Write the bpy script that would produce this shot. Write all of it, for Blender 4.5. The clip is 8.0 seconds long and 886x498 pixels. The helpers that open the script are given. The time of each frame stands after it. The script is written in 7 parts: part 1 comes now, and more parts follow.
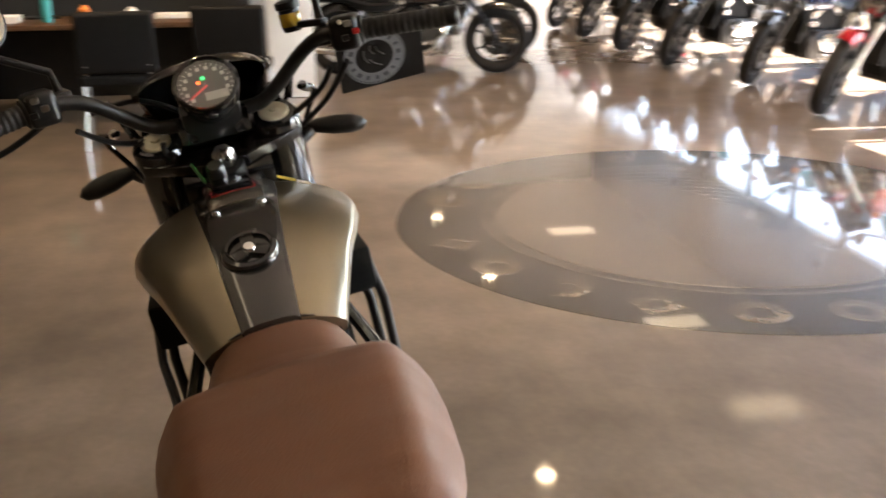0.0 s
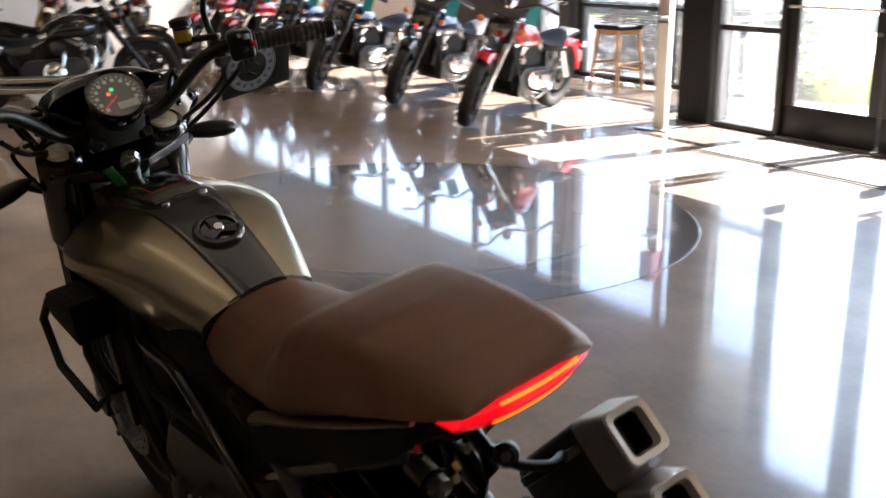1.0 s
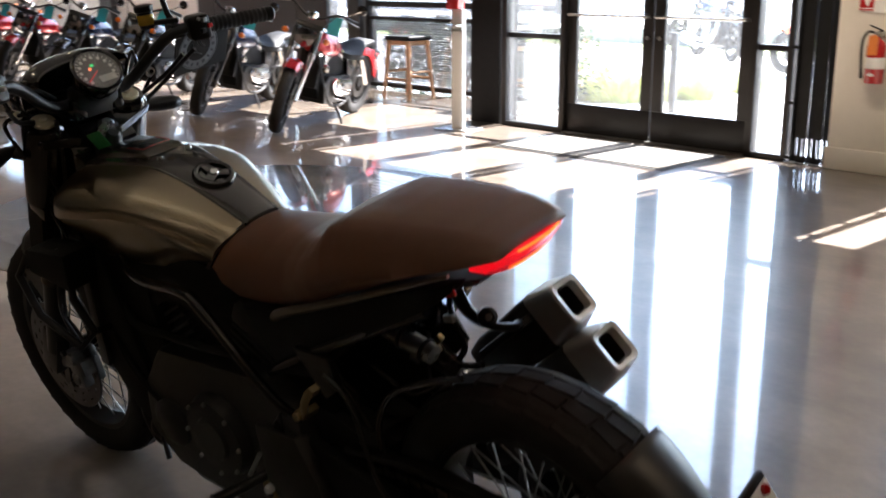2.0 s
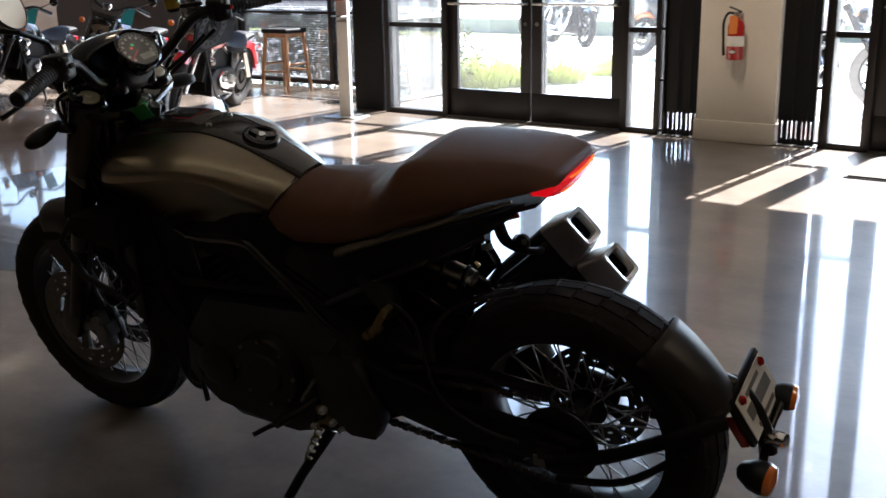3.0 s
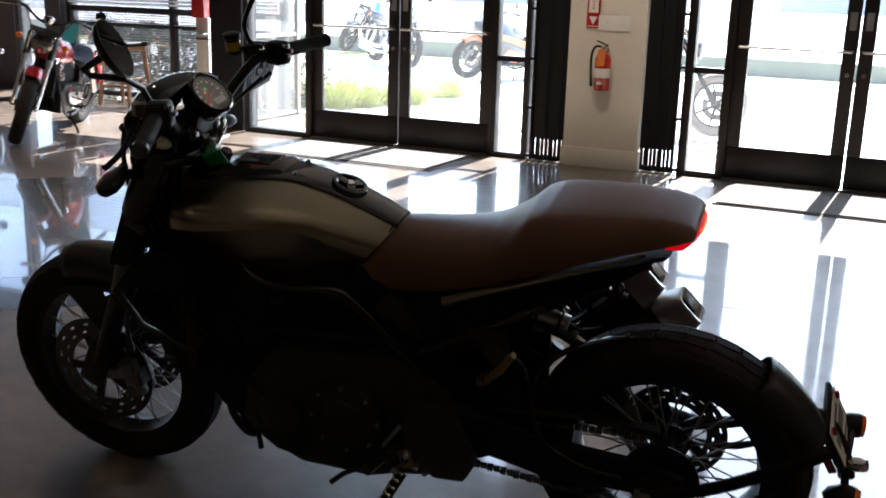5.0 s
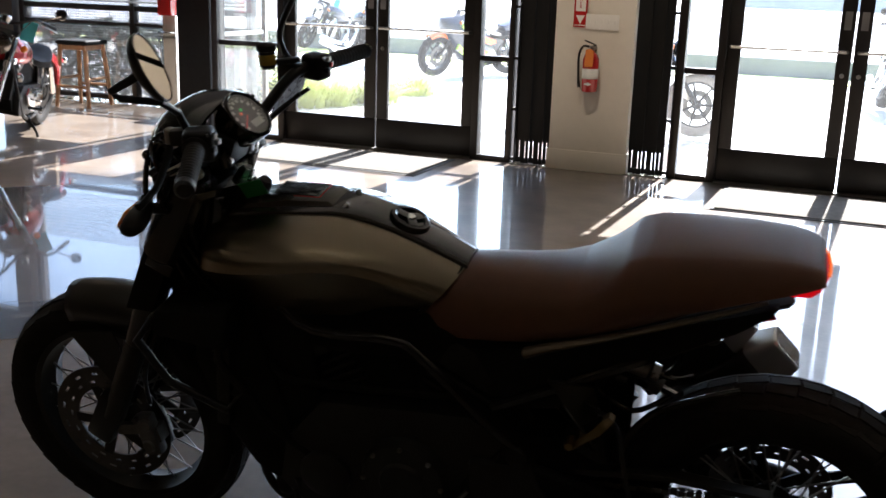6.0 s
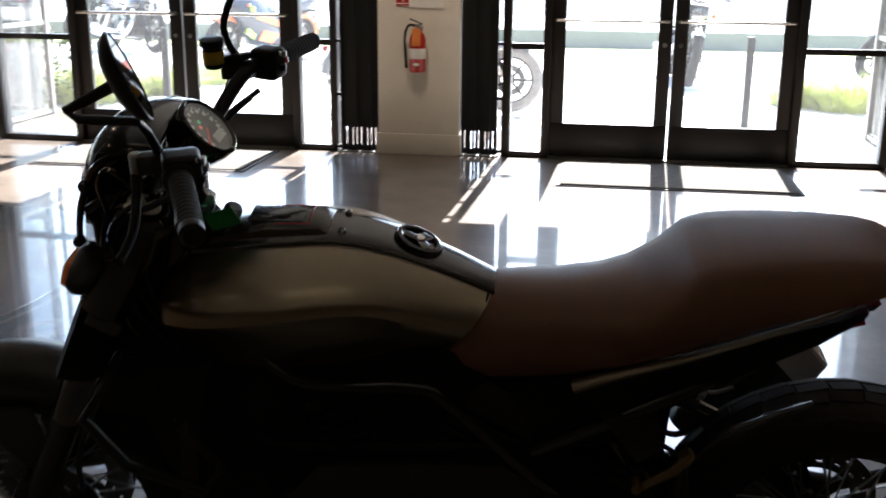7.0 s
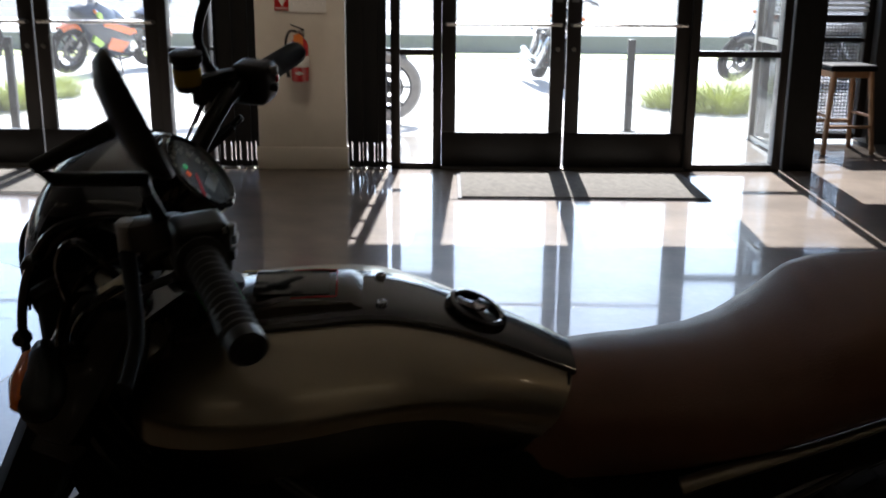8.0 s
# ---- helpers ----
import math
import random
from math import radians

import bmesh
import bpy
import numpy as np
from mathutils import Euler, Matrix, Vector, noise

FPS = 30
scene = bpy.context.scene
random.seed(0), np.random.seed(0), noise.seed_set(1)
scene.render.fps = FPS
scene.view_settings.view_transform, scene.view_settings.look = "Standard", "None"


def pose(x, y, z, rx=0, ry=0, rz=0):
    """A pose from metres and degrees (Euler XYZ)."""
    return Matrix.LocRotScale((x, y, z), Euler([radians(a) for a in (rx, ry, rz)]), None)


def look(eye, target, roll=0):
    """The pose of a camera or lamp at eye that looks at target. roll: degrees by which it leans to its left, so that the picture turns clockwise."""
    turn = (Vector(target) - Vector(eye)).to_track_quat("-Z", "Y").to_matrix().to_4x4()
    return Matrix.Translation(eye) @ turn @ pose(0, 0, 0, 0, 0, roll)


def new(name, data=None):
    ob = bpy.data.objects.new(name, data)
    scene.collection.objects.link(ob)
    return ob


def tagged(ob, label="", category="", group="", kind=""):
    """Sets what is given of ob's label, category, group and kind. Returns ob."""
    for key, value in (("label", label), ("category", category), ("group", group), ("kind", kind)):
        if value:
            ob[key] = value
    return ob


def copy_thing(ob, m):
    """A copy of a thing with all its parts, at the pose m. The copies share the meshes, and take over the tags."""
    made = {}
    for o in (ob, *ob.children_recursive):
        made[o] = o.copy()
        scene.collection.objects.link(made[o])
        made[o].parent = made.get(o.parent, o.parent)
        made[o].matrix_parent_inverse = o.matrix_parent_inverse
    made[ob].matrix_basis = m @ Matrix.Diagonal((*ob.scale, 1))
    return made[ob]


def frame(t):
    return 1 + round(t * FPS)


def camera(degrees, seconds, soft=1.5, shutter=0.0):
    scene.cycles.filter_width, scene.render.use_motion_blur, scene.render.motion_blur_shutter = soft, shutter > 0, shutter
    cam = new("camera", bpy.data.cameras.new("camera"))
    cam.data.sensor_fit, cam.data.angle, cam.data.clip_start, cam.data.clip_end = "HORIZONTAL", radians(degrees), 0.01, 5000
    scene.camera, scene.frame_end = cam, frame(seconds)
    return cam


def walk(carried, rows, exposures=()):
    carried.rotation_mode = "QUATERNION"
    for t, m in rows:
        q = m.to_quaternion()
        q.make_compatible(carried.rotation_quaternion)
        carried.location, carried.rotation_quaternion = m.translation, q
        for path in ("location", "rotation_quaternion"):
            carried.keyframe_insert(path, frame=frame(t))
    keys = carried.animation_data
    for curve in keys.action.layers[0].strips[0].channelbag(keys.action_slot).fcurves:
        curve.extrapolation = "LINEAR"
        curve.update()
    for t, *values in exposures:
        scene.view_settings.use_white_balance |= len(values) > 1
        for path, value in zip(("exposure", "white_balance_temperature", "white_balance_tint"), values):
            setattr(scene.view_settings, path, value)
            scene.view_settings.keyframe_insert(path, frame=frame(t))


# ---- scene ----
cam = camera(46.4, 8.0, 1.5, 0.5)

PATH = [
    (0, (0.121, 2.324, 1.421), (-1.757, 2.658, 0.819), -0.5),
    (0.5, (0.288, 2.016, 1.446), (-1.473, 2.757, 0.854), 1.2),
    (1, (0.297, 1.693, 1.412), (-1.334, 2.713, 0.866), -0.1),
    (1.5, (0.447, 1.376, 1.393), (-1.049, 2.59, 0.86), -0.1),
    (2, (0.473, 1.101, 1.355), (-0.896, 2.467, 0.844), -0.1),
    (2.2, (0.442, 0.984, 1.335), (-0.877, 2.394, 0.812), -0.9),
    (3.3, (0.404, 0.421, 1.331), (-0.709, 2.003, 0.82), -0.2),
    (3.5, (0.378, 0.355, 1.349), (-0.725, 1.947, 0.849), 0.2),
    (4, (0.247, 0.179, 1.388), (-0.823, 1.8, 0.91), -0.2),
    (4.5, (0.007, 0.082, 1.406), (-0.921, 1.78, 0.9), -0.5),
    (4.7, (-0.076, 0.085, 1.415), (-0.932, 1.818, 0.905), 1.0),
    (5.8, (-0.483, 0.296, 1.447), (-1.204, 2.099, 0.968), 1.4),
    (6, (-0.568, 0.311, 1.444), (-1.273, 2.114, 0.939), 1.9),
    (6.5, (-0.871, 0.375, 1.443), (-1.344, 2.251, 0.934), 1.7),
    (7, (-1.107, 0.53, 1.426), (-1.399, 2.435, 0.893), 0.5),
    (7.5, (-1.275, 0.787, 1.429), (-1.42, 2.727, 0.968), -0.9),
    (8, (-1.465, 0.933, 1.401), (-1.47, 2.863, 0.879), 0.4),
]
# the way of the camera ends here
EXPOSURES = [(0.0, 4.86, 7150, 15), (0.5, 4.65, 6800, 14), (1.0, 4.06, 6550, 14), (1.5, 3.86, 6300, 14), (2.0, 3.78, 6200, 13), (3.5, 3.02, 6120, 12), (4.0, 3.02, 6120, 12), (6.0, 2.92, 6150, 12), (7.0, 2.9, 6180, 12), (7.5, 2.66, 6220, 13), (8.0, 1.92, 6100, 12)]
walk(cam, [(t, look(eye, target, roll)) for t, eye, target, roll in PATH], EXPOSURES)

# ---------------------------------------------------------------- light
SUN_UP = radians(45.5)
world = bpy.data.worlds.new("daylight")
scene.world = world
world.use_nodes = True
wn, wl = world.node_tree.nodes, world.node_tree.links
sky = wn.new("ShaderNodeTexSky")
sky.sky_type, sky.sun_disc = "NISHITA", False
sky.sun_elevation, sky.sun_rotation = SUN_UP, radians(2.3)
wn["Background"].inputs["Strength"].default_value = 0.15
wl.new(sky.outputs["Color"], wn["Background"].inputs["Color"])

sun_lamp = bpy.data.lights.new("sun", "SUN")
sun_lamp.energy, sun_lamp.angle, sun_lamp.color = 5.0, radians(0.5), (1.0, 0.965, 0.92)
sun_ob = new("sun", sun_lamp)
sun_ob.matrix_world = look((0.4, 18.0, 10.18), (0.0, 8.0, 0.0))


# ---------------------------------------------------------------- materials
def mat(name, color=(0.5, 0.5, 0.5), rough=0.5, metal=0.0, vary=0.0, scale=8.0, bump=0.0, bump_scale=60.0,
        coat=0.0, rvary=0.0, emit=None, power=0.0, spec=0.5):
    """A surface: base colour with blotches at two scales, roughness variation and fine relief."""
    m = bpy.data.materials.new(name)
    m.use_nodes = True
    n, l = m.node_tree.nodes, m.node_tree.links
    b = n["Principled BSDF"]
    b.inputs["Base Color"].default_value = (*color, 1)
    b.inputs["Roughness"].default_value, b.inputs["Metallic"].default_value = rough, metal
    b.inputs["Coat Weight"].default_value, b.inputs["Coat Roughness"].default_value = coat, 0.08
    b.inputs["Specular IOR Level"].default_value = spec
    tc = n.new("ShaderNodeTexCoord")
    if vary or rvary:
        big, small = n.new("ShaderNodeTexNoise"), n.new("ShaderNodeTexNoise")
        big.inputs["Scale"].default_value, big.inputs["Detail"].default_value = scale, 5
        small.inputs["Scale"].default_value, small.inputs["Detail"].default_value = scale * 9, 3
        add = n.new("ShaderNodeMath")
        add.operation = "MULTIPLY_ADD"
        add.inputs[1].default_value = 0.45
        for x in (big, small):
            l.new(tc.outputs["Object"], x.inputs["Vector"])
        l.new(small.outputs["Fac"], add.inputs[0])
        l.new(big.outputs["Fac"], add.inputs[2])
        if vary:
            ramp = n.new("ShaderNodeMapRange")
            ramp.inputs["From Min"].default_value, ramp.inputs["From Max"].default_value = 0.45, 1.0
            ramp.inputs["To Min"].default_value, ramp.inputs["To Max"].default_value = 1 - vary, 1 + vary
            mul = n.new("ShaderNodeVectorMath")
            mul.operation = "SCALE"
            mul.inputs[0].default_value = color
            l.new(add.outputs[0], ramp.inputs["Value"])
            l.new(ramp.outputs["Result"], mul.inputs["Scale"])
            l.new(mul.outputs["Vector"], b.inputs["Base Color"])
        if rvary:
            rr = n.new("ShaderNodeMapRange")
            rr.inputs["From Min"].default_value, rr.inputs["From Max"].default_value = 0.45, 1.0
            rr.inputs["To Min"].default_value, rr.inputs["To Max"].default_value = max(rough - rvary, 0.02), rough + rvary
            l.new(add.outputs[0], rr.inputs["Value"])
            l.new(rr.outputs["Result"], b.inputs["Roughness"])
    if bump:
        bn, bp = n.new("ShaderNodeTexNoise"), n.new("ShaderNodeBump")
        bn.inputs["Scale"].default_value, bn.inputs["Detail"].default_value = bump_scale, 4
        bp.inputs["Strength"].default_value, bp.inputs["Distance"].default_value = bump, 0.002
        l.new(tc.outputs["Object"], bn.inputs["Vector"])
        l.new(bn.outputs["Fac"], bp.inputs["Height"])
        l.new(bp.outputs["Normal"], b.inputs["Normal"])
    if emit:
        b.inputs["Emission Color"].default_value = (*emit, 1)
        b.inputs["Emission Strength"].default_value = power
    return m


def glass_mat(name, gloss=0.07, tint=(0.97, 0.99, 0.98), veil=0.0):
    m = bpy.data.materials.new(name)
    m.use_nodes = True
    n, l = m.node_tree.nodes, m.node_tree.links
    n.remove(n["Principled BSDF"])
    t, g, mix = n.new("ShaderNodeBsdfTransparent"), n.new("ShaderNodeBsdfGlossy"), n.new("ShaderNodeMixShader")
    t.inputs["Color"].default_value = (*tint, 1)
    g.inputs["Roughness"].default_value = 0.01
    mix.inputs["Fac"].default_value = gloss
    # translucent share imitates the glare veil over the bright outside
    if veil:
        tr, mx = n.new("ShaderNodeBsdfTranslucent"), n.new("ShaderNodeMixShader")
        mx.inputs["Fac"].default_value = veil
        l.new(t.outputs[0], mx.inputs[1])
        l.new(tr.outputs[0], mx.inputs[2])
        t = mx
    l.new(t.outputs[0], mix.inputs[1])
    l.new(g.outputs[0], mix.inputs[2])
    l.new(mix.outputs[0], n["Material Output"].inputs["Surface"])
    return m


def perforated_mat(name, color, pitch):
    """Dark sheet steel with rows of round holes."""
    m = mat(name, color, 0.45, 0.6)
    n, l = m.node_tree.nodes, m.node_tree.links
    b = n["Principled BSDF"]
    tc, vo = n.new("ShaderNodeTexCoord"), n.new("ShaderNodeTexVoronoi")
    vo.inputs["Scale"].default_value, vo.inputs["Randomness"].default_value = 1 / pitch, 0.0
    sep, com = n.new("ShaderNodeSeparateXYZ"), n.new("ShaderNodeCombineXYZ")
    l.new(tc.outputs["Object"], sep.inputs[0])
    l.new(sep.outputs["X"], com.inputs["X"])
    l.new(sep.outputs["Z"], com.inputs["Y"])
    l.new(com.outputs[0], vo.inputs["Vector"])
    lt = n.new("ShaderNodeMath")
    lt.operation = "GREATER_THAN"
    lt.inputs[1].default_value = 0.36
    l.new(vo.outputs["Distance"], lt.inputs[0])
    l.new(lt.outputs[0], b.inputs["Alpha"])
    return m


def floor_mat():
    """Polished, stained concrete: soft clouds, fine grains, faint scuffs, a clear sealer worn slightly hazy."""
    m = bpy.data.materials.new("polished_concrete")
    m.use_nodes = True
    n, l = m.node_tree.nodes, m.node_tree.links
    b = n["Principled BSDF"]
    tc = n.new("ShaderNodeTexCoord")
    big, mid, fine, warp, haze = (n.new("ShaderNodeTexNoise") for _ in range(5))
    for x, s, d in ((big, 0.7, 4), (mid, 3.4, 9), (fine, 30, 7), (warp, 1.3, 1), (haze, 0.9, 5)):
        x.inputs["Scale"].default_value, x.inputs["Detail"].default_value = s, d
        l.new(tc.outputs["Object"], x.inputs["Vector"])
    scuff_map, scuff = n.new("ShaderNodeMapping"), n.new("ShaderNodeTexNoise")
    scuff_map.inputs["Rotation"].default_value, scuff_map.inputs["Scale"].default_value = (0, 0, 0.5), (1.0, 6.0, 1.0)
    scuff.inputs["Scale"].default_value, scuff.inputs["Detail"].default_value = 2.2, 3
    l.new(tc.outputs["Object"], scuff_map.inputs["Vector"])
    l.new(scuff_map.outputs["Vector"], scuff.inputs["Vector"])
    mixa = n.new("ShaderNodeMath")
    mixa.operation = "MULTIPLY_ADD"
    mixa.inputs[1].default_value = 0.6
    l.new(mid.outputs["Fac"], mixa.inputs[0])
    l.new(big.outputs["Fac"], mixa.inputs[2])
    level = n.new("ShaderNodeMapRange")
    level.inputs["From Min"].default_value, level.inputs["From Max"].default_value = 0.55, 1.15
    l.new(mixa.outputs[0], level.inputs["Value"])
    ramp = n.new("ShaderNodeMix")
    ramp.data_type = "RGBA"
    ramp.inputs[6].default_value, ramp.inputs[7].default_value = (0.088, 0.068, 0.051, 1), (0.285, 0.230, 0.180, 1)
    l.new(level.outputs["Result"], ramp.inputs[0])
    spot = n.new("ShaderNodeMapRange")
    spot.inputs["From Min"].default_value, spot.inputs["From Max"].default_value = 0.35, 0.7
    spot.inputs["To Min"].default_value, spot.inputs["To Max"].default_value = 0.93, 1.06
    l.new(fine.outputs["Fac"], spot.inputs["Value"])
    mul = n.new("ShaderNodeVectorMath")
    mul.operation = "SCALE"
    l.new(ramp.outputs[2], mul.inputs[0])
    wear = n.new("ShaderNodeMapRange")
    wear.inputs["From Min"].default_value, wear.inputs["From Max"].default_value = 0.4, 0.62
    wear.inputs["To Min"].default_value, wear.inputs["To Max"].default_value = 0.965, 1.03
    l.new(scuff.outputs["Fac"], wear.inputs["Value"])
    tone = n.new("ShaderNodeMath")
    tone.operation = "MULTIPLY"
    l.new(spot.outputs["Result"], tone.inputs[0])
    l.new(wear.outputs["Result"], tone.inputs[1])
    l.new(tone.outputs[0], mul.inputs["Scale"])
    l.new(mul.outputs["Vector"], b.inputs["Base Color"])
    b.inputs["Roughness"].default_value = 0.34
    hz = n.new("ShaderNodeMath")
    hz.operation = "MULTIPLY_ADD"
    hz.inputs[1].default_value = 0.25
    l.new(scuff.outputs["Fac"], hz.inputs[0])
    l.new(haze.outputs["Fac"], hz.inputs[2])
    rr = n.new("ShaderNodeMapRange")
    rr.inputs["From Min"].default_value, rr.inputs["From Max"].default_value = 0.45, 0.85
    rr.inputs["To Min"].default_value, rr.inputs["To Max"].default_value = 0.025, 0.1
    l.new(hz.outputs[0], rr.inputs["Value"])
    l.new(rr.outputs["Result"], b.inputs["Coat Roughness"])
    b.inputs["Specular IOR Level"].default_value = 0.2
    b.inputs["Coat Weight"].default_value, b.inputs["Coat IOR"].default_value = 1.0, 1.42
    bp = n.new("ShaderNodeBump")
    bp.inputs["Strength"].default_value, bp.inputs["Distance"].default_value = 0.02, 0.004
    l.new(warp.outputs["Fac"], bp.inputs["Height"])
    l.new(bp.outputs["Normal"], b.inputs["Normal"])
    l.new(bp.outputs["Normal"], b.inputs["Coat Normal"])
    return m


M_FLOOR = floor_mat()
M_MEDAL = mat("stained_emblem", (0.062, 0.053, 0.042), 0.25, vary=0.3, scale=3, spec=0.5, coat=1.0)
M_MEDAL_LETTER = mat("stained_emblem_letter", (0.170, 0.141, 0.108), 0.25, vary=0.3, scale=4, spec=0.5, coat=1.0)
M_MEDAL_PALE = mat("stained_emblem_pale", (0.148, 0.121, 0.092), 0.25, vary=0.3, scale=4, spec=0.5, coat=1.0)
for m in (M_MEDAL, M_MEDAL_LETTER, M_MEDAL_PALE):
    m.node_tree.nodes["Principled BSDF"].inputs["Coat Roughness"].default_value = 0.032
M_WALL = mat("cream_plaster", (0.74, 0.69, 0.60), 0.7, vary=0.05, scale=2, bump=0.15, bump_scale=90)
M_BACK = mat("brown_wall_paint", (0.055, 0.046, 0.038), 0.7, vary=0.06, scale=2, bump=0.15, bump_scale=90)
M_WHITE = mat("white_paint", (0.74, 0.72, 0.68), 0.55, vary=0.05, scale=2, bump=0.1)
M_DARKWALL = mat("charcoal_paint", (0.028, 0.027, 0.026), 0.6, vary=0.15, scale=2, bump=0.15)
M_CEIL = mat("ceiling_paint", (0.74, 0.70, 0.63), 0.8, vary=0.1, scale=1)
M_CEILDARK = mat("darkened_unseen_ceiling", (0.13, 0.12, 0.11), 0.85, vary=0.15, scale=1)
M_FRAME = mat("bronze_anodised", (0.018, 0.0155, 0.014), 0.38, 0.3, vary=0.2, scale=6, rvary=0.06)
M_GRILLE = mat("black_steel_grille", (0.012, 0.012, 0.012), 0.45, 0.4, vary=0.2, scale=10)
M_STEEL = mat("brushed_steel", (0.55, 0.54, 0.52), 0.3, 1.0, vary=0.1, scale=20, rvary=0.08)
M_CHROME = mat("chrome", (0.78, 0.78, 0.78), 0.08, 1.0, rvary=0.03)
# one silver split by colour: the rim as lit, the tip's sides as shaded
M_RIM = mat("lit_satin_rim", (0.82, 0.81, 0.79), 0.25, 0.6, vary=0.04, scale=20)
M_TIP = mat("shaded_satin_silver", (0.46, 0.45, 0.435), 0.36, 0.85, vary=0.06, scale=20, rvary=0.05)
M_CREAM = mat("cream_anodised_cap", (0.80, 0.73, 0.56), 0.35, 0.2, vary=0.05, scale=30)
M_STRIP = mat("dull_bronze_trim", (0.27, 0.225, 0.165), 0.4, 0.8, vary=0.06)
M_ALU = mat("dull_aluminium", (0.36, 0.35, 0.33), 0.38, 1.0, vary=0.15, scale=25, rvary=0.08)
M_GLASS = glass_mat("window_glass", veil=0.015)
M_TINTED = glass_mat("tinted_window_glass", tint=(0.60, 0.62, 0.64), veil=0.02)
M_PERF = perforated_mat("perforated_steel", (0.03, 0.028, 0.026), 0.028)
M_MAT = mat("entrance_mat_pile", (0.085, 0.076, 0.062), 0.95, vary=0.35, scale=30, bump=0.8, bump_scale=300)
M_MATEDGE = mat("mat_rubber", (0.02, 0.02, 0.02), 0.7, vary=0.2)
M_RED = mat("red_enamel", (0.45, 0.02, 0.02), 0.25, coat=0.5, vary=0.08)
M_ORANGE = mat("orange_tag", (0.75, 0.22, 0.04), 0.6, vary=0.06)
M_PAPER = mat("white_card", (0.78, 0.76, 0.72), 0.7, vary=0.04)
M_PRINT = mat("grey_print", (0.2, 0.195, 0.19), 0.8, vary=0.1)
M_INK = mat("dark_grey_print", (0.075, 0.078, 0.085), 0.7, vary=0.1)
M_WOOD = mat("oiled_wood", (0.34, 0.18, 0.085), 0.5, vary=0.3, scale=14, bump=0.2, bump_scale=40)
M_DESK = mat("dark_walnut", (0.09, 0.046, 0.023), 0.45, vary=0.3, scale=9, bump=0.15, bump_scale=50)
M_PALEPRINT = mat("pale_grey_print", (0.20, 0.205, 0.215), 0.6, vary=0.12, scale=40)
M_VINYL = mat("black_vinyl", (0.007, 0.007, 0.0072), 0.6, spec=0.14, vary=0.2, scale=15, bump=0.3, bump_scale=200)
M_LAMP = mat("lamp_lens", (0.9, 0.85, 0.7), 0.4, emit=(1.0, 0.78, 0.5), power=7.0)
M_PANEL = mat("ceiling_panel_lens", (0.9, 0.88, 0.8), 0.5, emit=(1.0, 0.76, 0.38), power=0.055)
M_STRIPLIGHT = mat("added_strip_lens", (0.9, 0.88, 0.8), 0.5, emit=(1.0, 0.86, 0.62), power=0.1)
# motorcycle
M_TANK = mat("satin_bronze_paint", (0.345, 0.287, 0.2), 0.33, 1.0, coat=0.5, vary=0.03, scale=3)
M_SPINE = mat("smoked_gloss_plastic", (0.032, 0.027, 0.024), 0.2, vary=0.03, scale=20, coat=0.7, rvary=0.04)
M_COVER = mat("smoked_metal_cover", (0.085, 0.071, 0.059), 0.26, 0.6, vary=0.03, coat=0.4)
M_GLOSSBLK = mat("gloss_black", (0.008, 0.008, 0.008), 0.14, coat=0.6, rvary=0.04)
M_SATBLK = mat("satin_black", (0.010, 0.0095, 0.009), 0.36, spec=0.35, vary=0.2, scale=18, rvary=0.08)
M_MATT = mat("matt_black_plastic", (0.009, 0.0088, 0.0086), 0.62, vary=0.2, scale=20, spec=0.16, bump=0.15, bump_scale=400)
M_ENGBLK = mat("wrinkle_black", (0.022, 0.021, 0.020), 0.42, 0.3, vary=0.25, scale=30, bump=0.4, bump_scale=400)
M_RUBBER = mat("tyre_rubber", (0.015, 0.0135, 0.0125), 0.85, spec=0.3, vary=0.3, scale=25, bump=0.4, bump_scale=250)
# pale tone stands in for the glare that washes out a dark tyre
M_WASHEDTYRE = mat("washed_out_tyre", (0.26, 0.245, 0.235), 0.85, vary=0.2, scale=20)
M_GRIP = mat("grip_rubber", (0.018, 0.016, 0.015), 0.65, vary=0.2, scale=40, bump=0.3, bump_scale=300)
M_LEATHER = mat("brown_leather", (0.165, 0.070, 0.038), 0.44, spec=0.5, vary=0.12, scale=5, bump=0.35, bump_scale=330, rvary=0.06)
M_FENDER = mat("satin_grey_paint", (0.034, 0.032, 0.030), 0.42, 0.3, vary=0.08, scale=8, rvary=0.05)
M_LIGHTRED = mat("tail_lens_lit", (0.4, 0.006, 0.008), 0.15, emit=(1.0, 0.004, 0.012), power=0.062, coat=1.0)
M_LIGHTAMB = mat("tail_filament_lit", (0.8, 0.2, 0.02), 0.2, emit=(1.0, 0.15, 0.008), power=0.12)
M_REDLENS = mat("red_lens", (0.35, 0.008, 0.008), 0.12, coat=1.0)
M_AMBER = mat("amber_lens", (0.75, 0.17, 0.015), 0.15, coat=1.0)
M_FACE = mat("gauge_face", (0.034, 0.033, 0.032), 0.35, vary=0.15)
M_TICK = mat("gauge_print", (0.7, 0.68, 0.62), 0.6)
M_LCD = mat("gauge_lcd", (0.5, 0.5, 0.45), 0.3, vary=0.08)
M_NEEDLE = mat("gauge_needle", (0.7, 0.03, 0.02), 0.4, emit=(1.0, 0.02, 0.02), power=0.035)
M_LEDG = mat("gauge_led_green", (0.05, 0.6, 0.15), 0.3, emit=(0.03, 0.8, 0.22), power=0.09)
M_LEDO = mat("gauge_led_orange", (0.8, 0.2, 0.05), 0.3, emit=(1.0, 0.13, 0.02), power=0.14)
M_GREEN = mat("green_card", (0.03, 0.36, 0.08), 0.5, vary=0.08)
